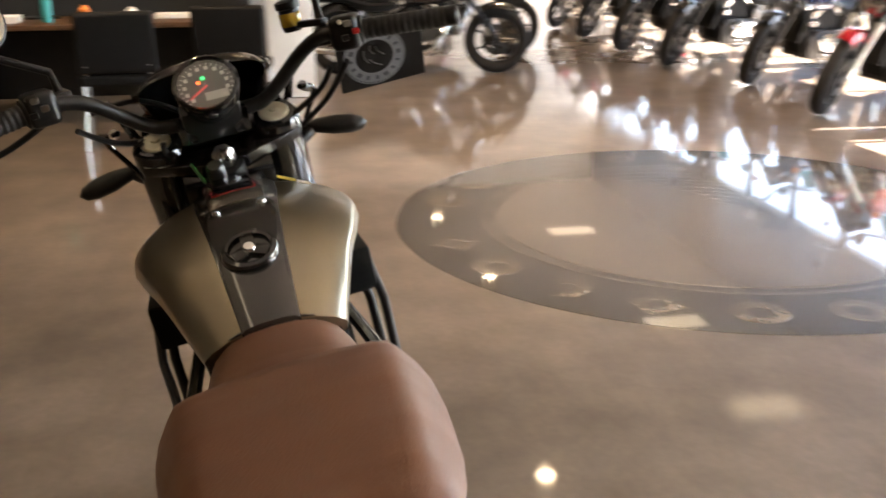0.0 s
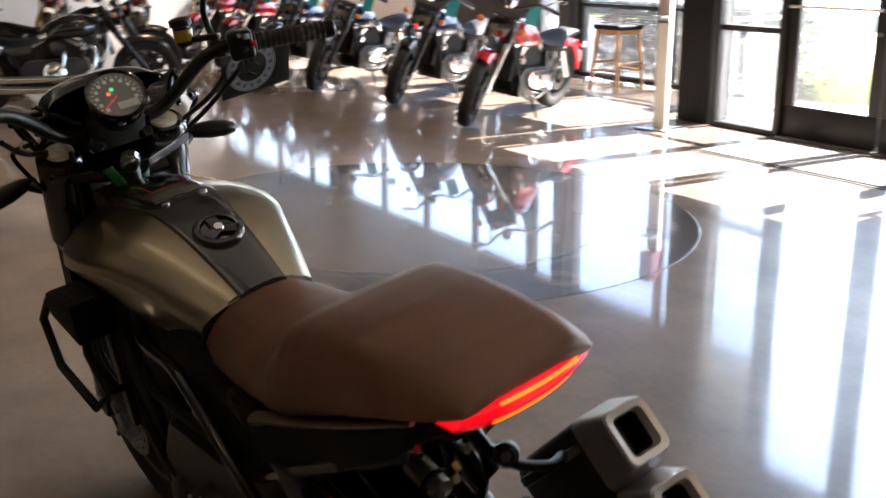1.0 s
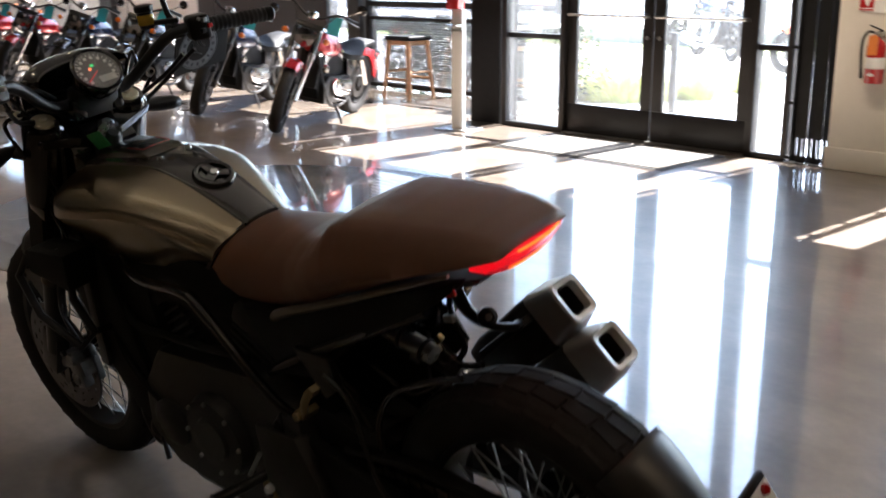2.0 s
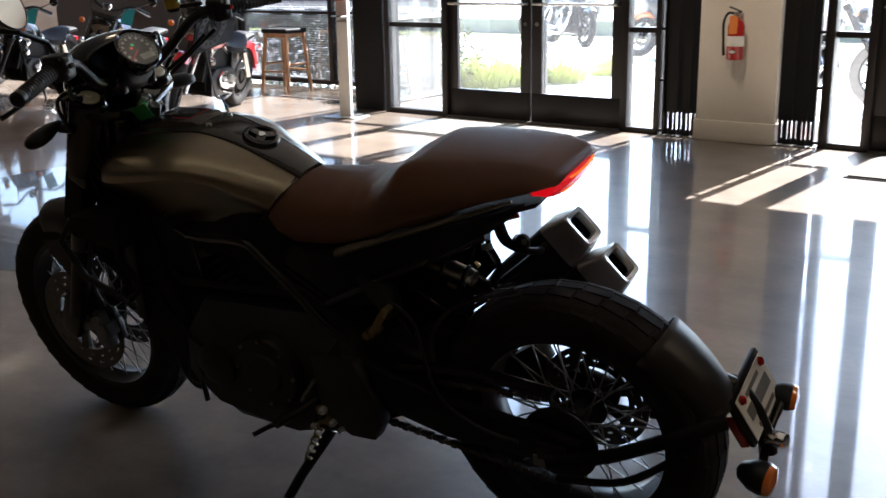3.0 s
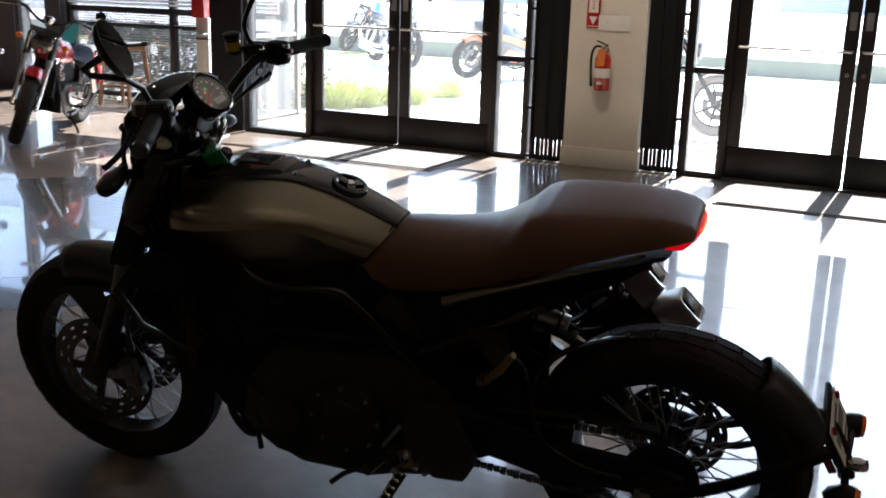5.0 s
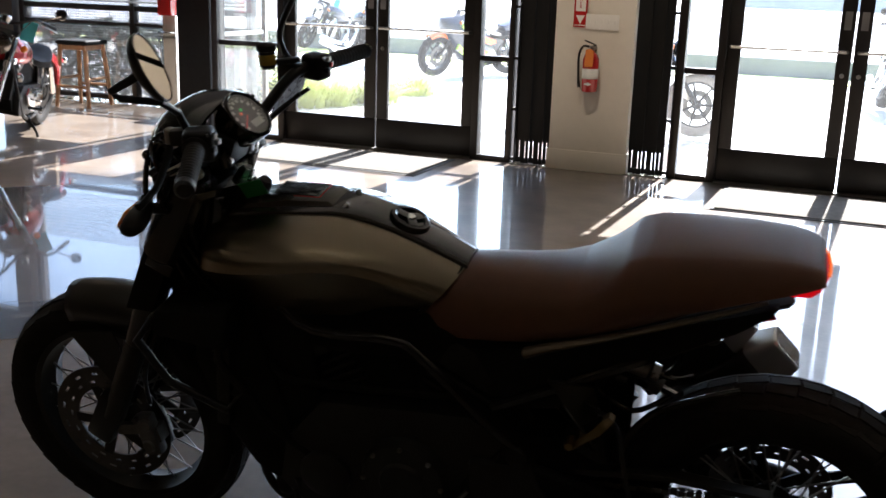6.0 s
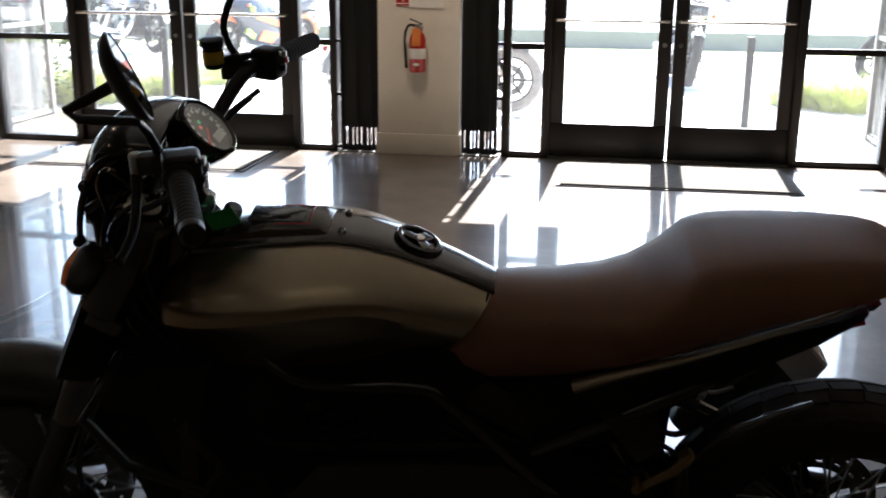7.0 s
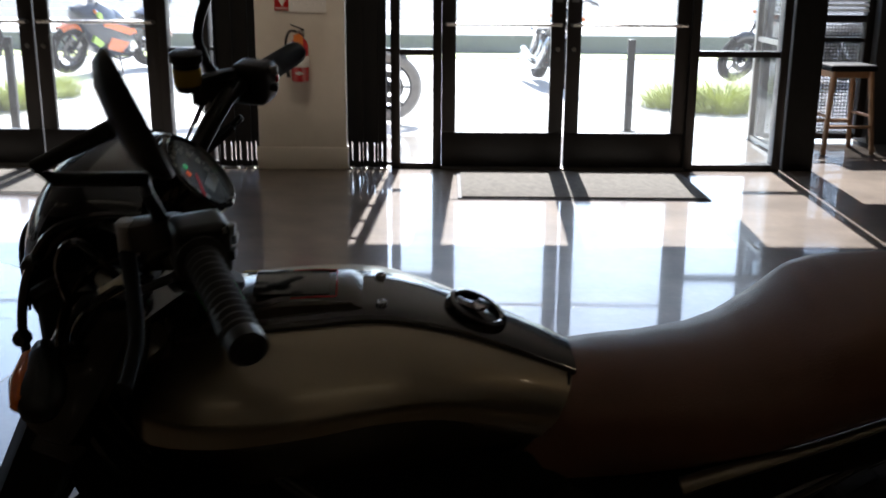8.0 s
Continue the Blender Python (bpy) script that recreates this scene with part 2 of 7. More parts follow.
M_TEAL = mat("teal_card", (0.03, 0.32, 0.34), 0.5, vary=0.08)
M_YELLOW = mat("yellow_sticker", (0.6, 0.42, 0.05), 0.5)
M_CHAIN = mat("oily_chain_steel", (0.09, 0.08, 0.065), 0.4, 1.0, vary=0.2, scale=40)
M_BRASS = mat("bronze_anodised_link", (0.33, 0.24, 0.12), 0.35, 1.0, vary=0.15, scale=30)
M_MIRROR = mat("mirror_glass", (0.85, 0.86, 0.86), 0.015, 1.0)
M_DISC = mat("brake_disc_steel", (0.10, 0.098, 0.095), 0.36, 1.0, vary=0.15, scale=30, rvary=0.08)
M_CALIPER = mat("grey_cast_caliper", (0.17, 0.165, 0.16), 0.42, 0.7, vary=0.25, scale=40, bump=0.2, bump_scale=300)
M_BROWNPLASTIC = mat("reservoir_fluid", (0.5, 0.32, 0.03), 0.2, coat=0.6)
M_HEADL = mat("headlamp_glass", (0.35, 0.35, 0.36), 0.12, 1.0, coat=1.0)
M_BLIND = mat("pale_blind_slat", (0.6, 0.58, 0.54), 0.6, vary=0.05)
M_SHRUB = mat("shrub_leaf", (0.055, 0.085, 0.03), 0.5, vary=0.45, scale=5)
M_BLOOM = mat("pale_blossom", (0.45, 0.2, 0.12), 0.6, vary=0.3, scale=9)
# outside
M_GROUND = mat("pale_concrete_paving", (0.52, 0.50, 0.47), 0.85, vary=0.12, scale=0.6, bump=0.4, bump_scale=30)
M_ROAD = mat("asphalt", (0.06, 0.06, 0.062), 0.85, vary=0.2, scale=0.8, bump=0.5, bump_scale=60)
M_LEAF = mat("grass_blade", (0.40, 0.44, 0.13), 0.6, vary=0.35, scale=6)
M_LOWWALL = mat("weathered_concrete", (0.2, 0.21, 0.2), 0.85, vary=0.15, scale=1.5, bump=0.4, bump_scale=30)
M_FACADE = mat("far_facade", (0.42, 0.40, 0.38), 0.8, vary=0.1, scale=0.4)
M_FARRED = mat("far_red_paint", (0.42, 0.09, 0.05), 0.5, vary=0.1, scale=0.5)
M_FARGLASS = mat("far_window", (0.24, 0.25, 0.27), 0.15, spec=0.8)


# ---------------------------------------------------------------- mesh tools
def thing(name, m, label, category, group="", kind=""):
    ob = new(name)
    ob.empty_display_size = 0.1
    ob.matrix_world = m
    return tagged(ob, label, category, group, kind)


def finish(bm, name, material, smooth=40):
    bmesh.ops.recalc_face_normals(bm, faces=bm.faces)
    me = bpy.data.meshes.new(name)
    bm.to_mesh(me)
    bm.free()
    me.materials.append(material)
    if smooth:
        me.polygons.foreach_set("use_smooth", [True] * len(me.polygons))
        me.set_sharp_from_angle(angle=radians(smooth))
    return me


def part(name, bm, material, parent, label="", smooth=40):
    ob = new(name, finish(bm, name, material, smooth))
    ob.parent = parent
    return tagged(ob, label)


def whole(name, bm, material, label, category, m=None, group="", kind="", smooth=40):
    ob = new(name, finish(bm, name, material, smooth))
    if m is not None:
        ob.matrix_world = m
    return tagged(ob, label, category, group, kind)


def V(*a):
    return Vector(a)


def box(bm, c, s, bevel=0.0, m=None, seg=2):
    """A box of size s at c, with rounded edges."""
    r = bmesh.ops.create_cube(bm, size=1.0)
    vs = r["verts"]
    bmesh.ops.transform(bm, matrix=Matrix.Translation(c) @ (m or Matrix()) @ Matrix.Diagonal((*s, 1)), verts=vs)
    if bevel:
        es = list({e for v in vs for e in v.link_edges})
        bmesh.ops.bevel(bm, geom=es, offset=min(bevel, min(s) * 0.45), segments=seg, affect="EDGES", profile=0.6)
    return bm


def ring(c, u, v, ru, rv, n):
    return [c + u * (ru * math.cos(2 * math.pi * i / n)) + v * (rv * math.sin(2 * math.pi * i / n)) for i in range(n)]


def loft(bm, rings, cap=True, closed=True):
    rows = [[bm.verts.new(p) for p in r] for r in rings]
    n = len(rows[0])
    for a, b in zip(rows, rows[1:]):
        for i in range(n if closed else n - 1):
            j = (i + 1) % n
            bm.faces.new((a[i], a[j], b[j], b[i]))
    if cap:
        bm.faces.new(rows[0][::-1])
        bm.faces.new(rows[-1])
    return bm


def frame_of(d):
    d = d.normalized()
    u = d.cross(V(0, 0, 1))
    if u.length < 1e-3:
        u = d.cross(V(0, 1, 0))
    u.normalize()
    return u, u.cross(d)


def curve_points(pts, per=6):
    """A smooth line through the points."""
    pts = [Vector(p) for p in pts]
    if len(pts) < 3:
        return pts
    out = []
    for i in range(len(pts) - 1):
        p0, p1, p2, p3 = pts[max(i - 1, 0)], pts[i], pts[i + 1], pts[min(i + 2, len(pts) - 1)]
        for k in range(per):
            t = k / per
            out.append(0.5 * ((2 * p1) + (p2 - p0) * t + (2 * p0 - 5 * p1 + 4 * p2 - p3) * t * t + (3 * p1 - p0 - 3 * p2 + p3) * t ** 3))
    return out + [pts[-1]]


def tube(bm, pts, r, n=10, per=5, flat=1.0, soft=True):
    """A round bar along a smooth line; r may be a list along the given points."""
    line = curve_points(pts, per) if soft else [Vector(p) for p in pts]
    rad = list(r) if isinstance(r, (list, tuple)) else [r] * len(pts)
    rings, u = [], None
    for i, p in enumerate(line):
        d = line[min(i + 1, len(line) - 1)] - line[max(i - 1, 0)]
        d.normalize()
        if u is None:
            u, _ = frame_of(d)
        else:
            u = (u - d * u.dot(d)).normalized()
        s = i / (len(line) - 1) * (len(rad) - 1)
        k = min(int(s), len(rad) - 2) if len(rad) > 1 else 0
        rr = rad[k] + (rad[k + 1] - rad[k]) * (s - k) if len(rad) > 1 else rad[0]
        rings.append(ring(p, u, u.cross(d), rr, rr * flat, n))
    return loft(bm, rings)


def lathe(bm, prof, m, n=32, a0=0.0, a1=360.0):
    """Turns a profile of (radius, height) about the z axis of m."""
    full = a1 - a0 >= 360
    count = n if full else n + 1
    rows = []
    for i in range(count):
        a = radians(a0 + (a1 - a0) * i / n)
        rows.append([bm.verts.new(m @ V(r * math.cos(a), r * math.sin(a), h)) for r, h in prof])
    for i in range(n):
        a, b = rows[i], rows[(i + 1) % count]
        for k in range(len(prof) - 1):
            quad = [a[k], b[k], b[k + 1], a[k + 1]]
            if prof[k][0] < 1e-6:
                bm.faces.new((a[k], b[k + 1], a[k + 1]))
            elif prof[k + 1][0] < 1e-6:
                bm.faces.new((a[k], b[k], a[k + 1]))
            else:
                bm.faces.new(quad)
    bmesh.ops.remove_doubles(bm, verts=[v for r in rows for v in r], dist=1e-6)
    return bm


def axis_matrix(c, d, up=None):
    """A matrix whose z axis points along d, at c."""
    return Matrix.Translation(c) @ Vector(d).to_track_quat("Z", "Y").to_matrix().to_4x4()


def prism(bm, poly, a, b, plane="xz", bevel=0.0, seg=2):
    """A flat outline given thickness from a to b across its plane."""
    put = {"xz": lambda p, t: V(p[0], t, p[1]), "xy": lambda p, t: V(p[0], p[1], t), "yz": lambda p, t: V(t, p[0], p[1])}[plane]
    lo, hi = [bm.verts.new(put(p, a)) for p in poly], [bm.verts.new(put(p, b)) for p in poly]
    n = len(poly)
    faces = [bm.faces.new(lo[::-1]), bm.faces.new(hi)]
    for i in range(n):
        faces.append(bm.faces.new((lo[i], lo[(i + 1) % n], hi[(i + 1) % n], hi[i])))
    if bevel:
        es = list({e for f in faces for e in f.edges})
        bmesh.ops.bevel(bm, geom=es, offset=bevel, segments=seg, affect="EDGES", profile=0.6)
    return bm


def B():
    return bmesh.new()


def lerp(xs, ys, x):
    return float(np.interp(x, xs, ys))


def smooth_rows(rows, n):
    """Evenly finer rows of numbers through the given ones."""
    rows = [Vector(r) if len(r) <= 4 else r for r in rows]
    a = np.array([list(r) for r in rows], float)
    k = np.arange(len(a))
    out = []
    for s in np.linspace(0, len(a) - 1, n):
        i = min(int(s), len(a) - 2)
        t = s - i
        p0, p1, p2, p3 = a[max(i - 1, 0)], a[i], a[i + 1], a[min(i + 2, len(a) - 1)]
        out.append(0.5 * (2 * p1 + (p2 - p0) * t + (2 * p0 - 5 * p1 + 4 * p2 - p3) * t * t + (3 * p1 - p0 - 3 * p2 + p3) * t ** 3))
    return out


# ---------------------------------------------------------------- the room
X0, X1, Y0, CEIL = -22.0, 7.0, -7.0, 4.2
WALL_Y, WIN_Y = 8.4, 9.75      # inner plane of the entrance front, of the set-back windows
HEAD = 2.98                    # top of the entrance glazing

ground = whole("ground", prism(B(), [(-300, -300), (300, -300), (300, 300), (-300, 300)], -0.5, -0.03, "xy"), M_GROUND,
               "pale sunlit concrete paving round the building", "ground", kind="structure", smooth=0)
whole("road", box(B(), (0, 44.5, -0.026), (500, 25, 0.02)), M_ROAD, "grey asphalt road beyond the forecourt", "road", kind="structure", smooth=0)
whole("floor", prism(B(), [(X0, Y0), (X1, Y0), (X1, 9.9), (X0, 9.9)], -0.2, 0.0, "xy"), M_FLOOR,
      "polished brown stained concrete showroom floor", "floor", kind="structure", smooth=0)
whole("ceiling", box(B(), ((X1 - 3.6) / 2, 1.45, CEIL + 0.1), (X1 + 3.6, 17.3, 0.2)), M_CEIL, "pale painted showroom ceiling", "ceiling",
      kind="structure", smooth=0)
# out of sight; this half is kept dark to dim what the floor reflects
whole("ceiling_west", box(B(), ((X0 - 3.6) / 2, 1.45, CEIL + 0.1), (-3.6 - X0, 17.3, 0.2)), M_CEILDARK, "unseen west ceiling, kept dark to dim the floor", "ceiling",
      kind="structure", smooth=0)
# added stand-in for the dark area behind the desk; dims the floor's reflection
whole("wall_behind_desk", box(B(), (-9.5, -1.0, 1.4), (0.15, 6.6, 2.8), 0.01), M_DARKWALL, "added charcoal wall behind the sales desk", "wall",
      kind="structure", smooth=0)
whole("wall_west", box(B(), (X0 - 0.1, 1.45, CEIL / 2), (0.2, 17.3, CEIL)), M_WHITE, "white painted end wall", "wall", kind="structure", smooth=0)
whole("wall_east", box(B(), (X1 + 0.1, 1.45, CEIL / 2), (0.2, 17.3, CEIL)), M_BACK, "dull brown painted end wall", "wall", kind="structure", smooth=0)
whole("wall_south", box(B(), ((X0 + X1) / 2, Y0 - 0.1, CEIL / 2), (X1 - X0, 0.2, CEIL)), M_BACK, "dull brown painted back wall", "wall",
      kind="structure", smooth=0)
TRANSOM = 3.84                 # top of the fixed glass above the doors
whole("wall_north", box(B(), (-2.53, WALL_Y + 0.12, (TRANSOM + 0.03 + CEIL) / 2), (7.86, 0.24, CEIL - TRANSOM - 0.03)), M_DARKWALL,
      "charcoal wall above the entrance glazing", "wall", kind="structure", smooth=0)
whole("wall_north_panel", box(B(), (-2.5, WALL_Y + 0.12, (HEAD + 0.13 + TRANSOM + 0.026) / 2), (1.276, 0.24, TRANSOM - HEAD - 0.106)), M_DARKWALL,
      "charcoal wall panel above the column", "wall", kind="structure", smooth=0)
whole("canopy", box(B(), (-2.53, 9.34, 4.04), (8.0, 1.40, 0.28), 0.01), M_MATT, "flat dark canopy over the entrance doors", "canopy", kind="structure", smooth=0)
for name, xa, xb in (("wall_return_1", -6.42, -6.05), ("wall_return_2", 0.98, 1.2)):
    whole(name, box(B(), ((xa + xb) / 2, 8.49, CEIL / 2), (xb - xa, 0.26, CEIL), 0.01), M_MATT, "black clad pier beside the entrance doors", "pier",
          kind="structure", smooth=0)
for name, x in (("window_return_1", -6.34), ("window_return_2", 1.15)):
    w = thing(name, pose(x, 0, 0), "glazed side return beside the entrance", "window", kind="structure")
    # bars coloured pale to imitate the glare veil that lies over them
    for z in (0.03, 0.86, 2.6):
        part("bar", box(B(), (0, 9.2, z), (0.03, 1.12, 0.04), 0.004), M_ALU, w, "bar in a pale washed-out tone")
    part("mullion", box(B(), (0, 9.79, 1.37), (0.05, 0.05, 2.74), 0.004), M_ALU, w, "mullion in a pale washed-out tone")
    part("spandrel", box(B(), (0, 9.22, 3.41), (0.1, 1.2, 1.57)), M_DARKWALL, w, smooth=0)
    pane = part("pane", box(B(), (0, 9.2, 1.32), (0.008, 1.12, 2.54)), M_GLASS, w, "clear glass")
    pane.visible_shadow = False
whole("wall_window_head", box(B(), ((X0 - 6.42) / 2, WIN_Y + 0.1, (2.75 + CEIL) / 2), (-6.42 - X0, 0.25, CEIL - 2.75)), M_DARKWALL,
      "charcoal wall above the window band", "wall", kind="structure", smooth=0)
whole("wall_window_head_east", box(B(), ((X1 + 1.2) / 2, WIN_Y + 0.1, (2.75 + CEIL) / 2), (X1 - 1.2, 0.25, CEIL - 2.75)), M_DARKWALL,
      "charcoal wall above the window band", "wall", kind="structure", smooth=0)
whole("wall_low", box(B(), (-11.86, WIN_Y + 0.1, 0.52), (3.0, 0.25, 1.04)), M_DARKWALL,
      "charcoal low wall under the windows", "wall", kind="structure", smooth=0)
whole("wall_low_west", box(B(), ((X0 - 13.364) / 2, WIN_Y + 0.1, 0.52), (-13.364 - X0, 0.25, 1.04)), M_WHITE,
      "white low wall under the windows", "wall", kind="structure", smooth=0)


def glazed_bay(name, x0, x1, z0, z1, y, posts, bars, screen=None):
    """A window of black bars with a pane, and a perforated screen where the place has one."""
    w = thing(name, pose(0, y, 0), "black framed shop window", "window", kind="structure")
    for x in posts:
        part("mullion", box(B(), (x, 0, (z0 + z1) / 2), (0.06, 0.1, z1 - z0), 0.004), M_FRAME, w)
    for z, t in bars:
        for xa, xb in zip(posts, posts[1:]):
            part("bar", box(B(), ((xa + xb) / 2, 0, z), (xb - xa - 0.062, 0.07, t), 0.004), M_FRAME, w)
    for xa, xb in zip(posts, posts[1:]):
        pane = part("pane", box(B(), ((xa + xb) / 2, 0.012, (z0 + z1) / 2), (xb - xa - 0.064, 0.006, z1 - z0 - 0.02)), M_TINTED, w, "clear glass")
        pane.visible_shadow = False
    if screen:
        za, zb = screen
        for xa, xb in zip(posts, posts[1:]):
            part("screen_panel", box(B(), ((xa + xb) / 2, 0.09, (za + zb) / 2), (xb - xa - 0.02, 0.002, zb - za)), M_PERF, w, "perforated dark steel screen")
    return w


glazed_bay("window_1", -9.5, -6.45, 0.04, 2.75, WIN_Y, (-9.47, -7.95, -6.47), ((0.05, 0.05), (0.86, 0.035), (1.03, 0.06), (2.72, 0.06)), (0.05, 0.995))
glazed_bay("window_2", -15.9, -10.36, 1.04, 2.75, WIN_Y, (-15.8, -14.4, -13.05, -11.7, -10.39), ((1.07, 0.06), (2.72, 0.06)))
glazed_bay("window_5", -10.33, -9.76, 0.04, 2.75, WIN_Y, (-10.30, -9.78), ((0.05, 0.05), (2.72, 0.06)))
glazed_bay("window_3", -21.8, -16.2, 1.04, 2.75, WIN_Y, (-21.7, -20.2, -18.7, -17.2, -16.2), ((1.07, 0.06), (2.72, 0.06)))
glazed_bay("window_4", 1.21, 2.04, 0.04, 2.75, WIN_Y, (1.21, 2.04), ((0.05, 0.05), (0.86, 0.035), (1.03, 0.06), (2.72, 0.06)), (0.05, 0.995))
whole("wall_north_east", box(B(), ((2.075 + X1) / 2, WIN_Y, 1.375), (X1 - 2.075, 0.3, 2.75), 0.01), M_DARKWALL, "charcoal wall beside the narrow window", "wall", kind="structure", smooth=0)
for name, xa, xb in (("pier_1", -9.75, -9.5), ("pier_2", -16.2, -15.8)):
    whole(name, box(B(), ((xa + xb) / 2, WIN_Y, 1.375), (xb - xa - 0.01, 0.3, 2.75), 0.01), M_DARKWALL, "black pier between two windows", "pier", kind="structure", smooth=0)

# blinds let down over the upper panes, their slats turned to the sun
for name, xa, xb, z0, count in (("blind_1", -9.42, -6.5, 1.10, 14), ("blind_2", -15.75, -10.42, 1.14, 10), ("blind_3", 1.26, 2.0, 1.10, 20)):
    bl = thing(name, pose((xa + xb) / 2, WIN_Y - 0.09, 0), "pale slatted blind in front of the window panes", "window blind", kind="structure")
    for k in range(count):
        part("slat", box(B(), (0, 0, z0 + 0.04 * k), (xb - xa, 0.03, 0.0015), 0, Matrix.Rotation(radians(45), 4, "X")), M_BLIND, bl, smooth=0)

# cream column between the two entrances
col = thing("column", pose(-2.497, 8.5, 0), "cream plastered square column with a tall baseboard", "column", kind="structure")
part("shaft", box(B(), (0, 0.02, CEIL / 2), (0.63, 0.44, CEIL - 0.004), 0.012), M_WALL, col)
part("baseboard", box(B(), (0, 0.02, 0.08), (0.655, 0.47, 0.16), 0.008), M_WALL, col, "cream painted baseboard")
pillar = thing("pillar", pose(-9.0, 2.63, 0), "white painted square pillar", "pillar", kind="structure")
part("shaft", box(B(), (0, 0, CEIL / 2), (0.38, 0.38, CEIL - 0.004), 0.012), M_WHITE, pillar)


def door_leaf(parent, x0, x1, hand):
    """A full-glass leaf: stiles, rails, pane, push bar, lock. hand: +1 where it meets its neighbour on the right."""
    y = 0.0
    leaf = part("door_leaf", box(B(), ((x0 + x1) / 2, y, 0.14), (x1 - x0, 0.045, 0.25), 0.004), M_FRAME, parent, "dark bronze metal and glass door leaf")
    sw = 0.1
    for x in (x0 + sw / 2, x1 - sw / 2):
        part("stile", box(B(), (x, y, (0.265 + HEAD) / 2), (sw, 0.045, HEAD - 0.267), 0.004), M_FRAME, leaf)
    part("top_rail", box(B(), ((x0 + x1) / 2, y, HEAD - 0.04), (x1 - x0 - 2 * sw - 0.002, 0.045, 0.08), 0.004), M_FRAME, leaf)
    pane = part("pane", box(B(), ((x0 + x1) / 2, y, (0.265 + HEAD - 0.08) / 2), (x1 - x0 - 2 * sw - 0.002, 0.008, HEAD - 0.08 - 0.266)), M_GLASS, leaf, "clear glass")
    pane.visible_shadow = False
    bar = B()
    tube(bar, [(x0 + 0.03, y - 0.03, 1.03), (x0 + 0.035, y - 0.07, 1.03), (x1 - 0.035, y - 0.07, 1.03), (x1 - 0.03, y - 0.03, 1.03)], 0.012, 8, 2, soft=False)
    part("push_bar", bar, M_STEEL, leaf, "brushed steel push bar")
    lx = x1 - sw / 2 if hand > 0 else x0 + sw / 2
    lock = lathe(B(), [(0.0, 0.012), (0.014, 0.012), (0.017, 0.0), (0.017, -0.02)], axis_matrix((lx, y - 0.023, 0.86), (0, -1, 0)), 14)
    part("lock_cylinder", lock, M_STEEL, leaf)
    for z in (1.25, 1.5):
        part("sticker", box(B(), (lx, y - 0.0245, z), (0.05, 0.002, 0.13)), M_PRINT, leaf, "faded printed notice")


def entrance(name, xl, xr, side_l, side_r):
    """Double doors between sidelights, in dark bronze bars. xl, xr: outer edges of the two leaves."""
    e = thing(name, pose(0, WALL_Y, 0), "dark bronze double glass entrance doors with sidelights", "door", kind="structure")
    d = 0.11
    for x in (xl - 0.029, xr + 0.029):
        part("jamb", box(B(), (x, 0, HEAD / 2), (0.062, d, HEAD), 0.004), M_FRAME, e)
    mid = (xl + xr) / 2
    door_leaf(e, xl + 0.003, mid - 0.007, 1)
    door_leaf(e, mid + 0.007, xr - 0.003, -1)
    part("threshold", box(B(), (mid, 0, 0.008), (xr - xl, 0.16, 0.014), 0.003), M_ALU, e, "worn aluminium threshold")
    a, b = side_l[0] - 0.06, side_r[1] + 0.06
    part("head", box(B(), ((a + b) / 2, 0, HEAD + 0.031), (b - a, d, 0.06), 0.004), M_FRAME, e)
    z0, z1 = HEAD + 0.063, TRANSOM
    part("head", box(B(), ((a + b) / 2, 0, z1 + 0.014), (b - a, d, 0.03), 0.003), M_FRAME, e)
    posts = (a + 0.03, xl - 0.03, mid, xr + 0.03, b - 0.03)
    for x in posts:
        part("mullion", box(B(), (x, 0, (z0 + z1) / 2), (0.055, d, z1 - z0 - 0.002), 0.004), M_FRAME, e)
    for p, q in zip(posts, posts[1:]):
        pane = part("pane", box(B(), ((p + q) / 2, 0, (z0 + z1) / 2), (q - p - 0.058, 0.008, z1 - z0 - 0.004)), M_GLASS, e, "clear glass")
        pane.visible_shadow = False
    for (xa, xb), far in ((side_l, -1), (side_r, 1)):
        x = xa - 0.03 if far < 0 else xb + 0.03
        part("jamb", box(B(), (x, 0, HEAD / 2), (0.06, d, HEAD), 0.004), M_FRAME, e)
        part("rail", box(B(), ((xa + xb) / 2, 0, 0.022), (xb - xa - 0.002, d, 0.044), 0.003), M_FRAME, e)
        part("rail", box(B(), ((xa + xb) / 2, 0, 0.833), (xb - xa - 0.002, 0.06, 0.045), 0.003), M_FRAME, e)
        for za, zb in ((0.046, 0.809), (0.857, HEAD)):
            pane = part("pane", box(B(), ((xa + xb) / 2, 0, (za + zb) / 2), (xb - xa - 0.002, 0.008, zb - za)), M_GLASS, e, "clear glass")
            pane.visible_shadow = False
    return e


entrance("door_1", -5.275, -3.50, (-5.955, -5.335), (-3.44, -3.20))
entrance("door_2", -1.505, 0.258, (-1.80, -1.565), (0.318, 0.895))


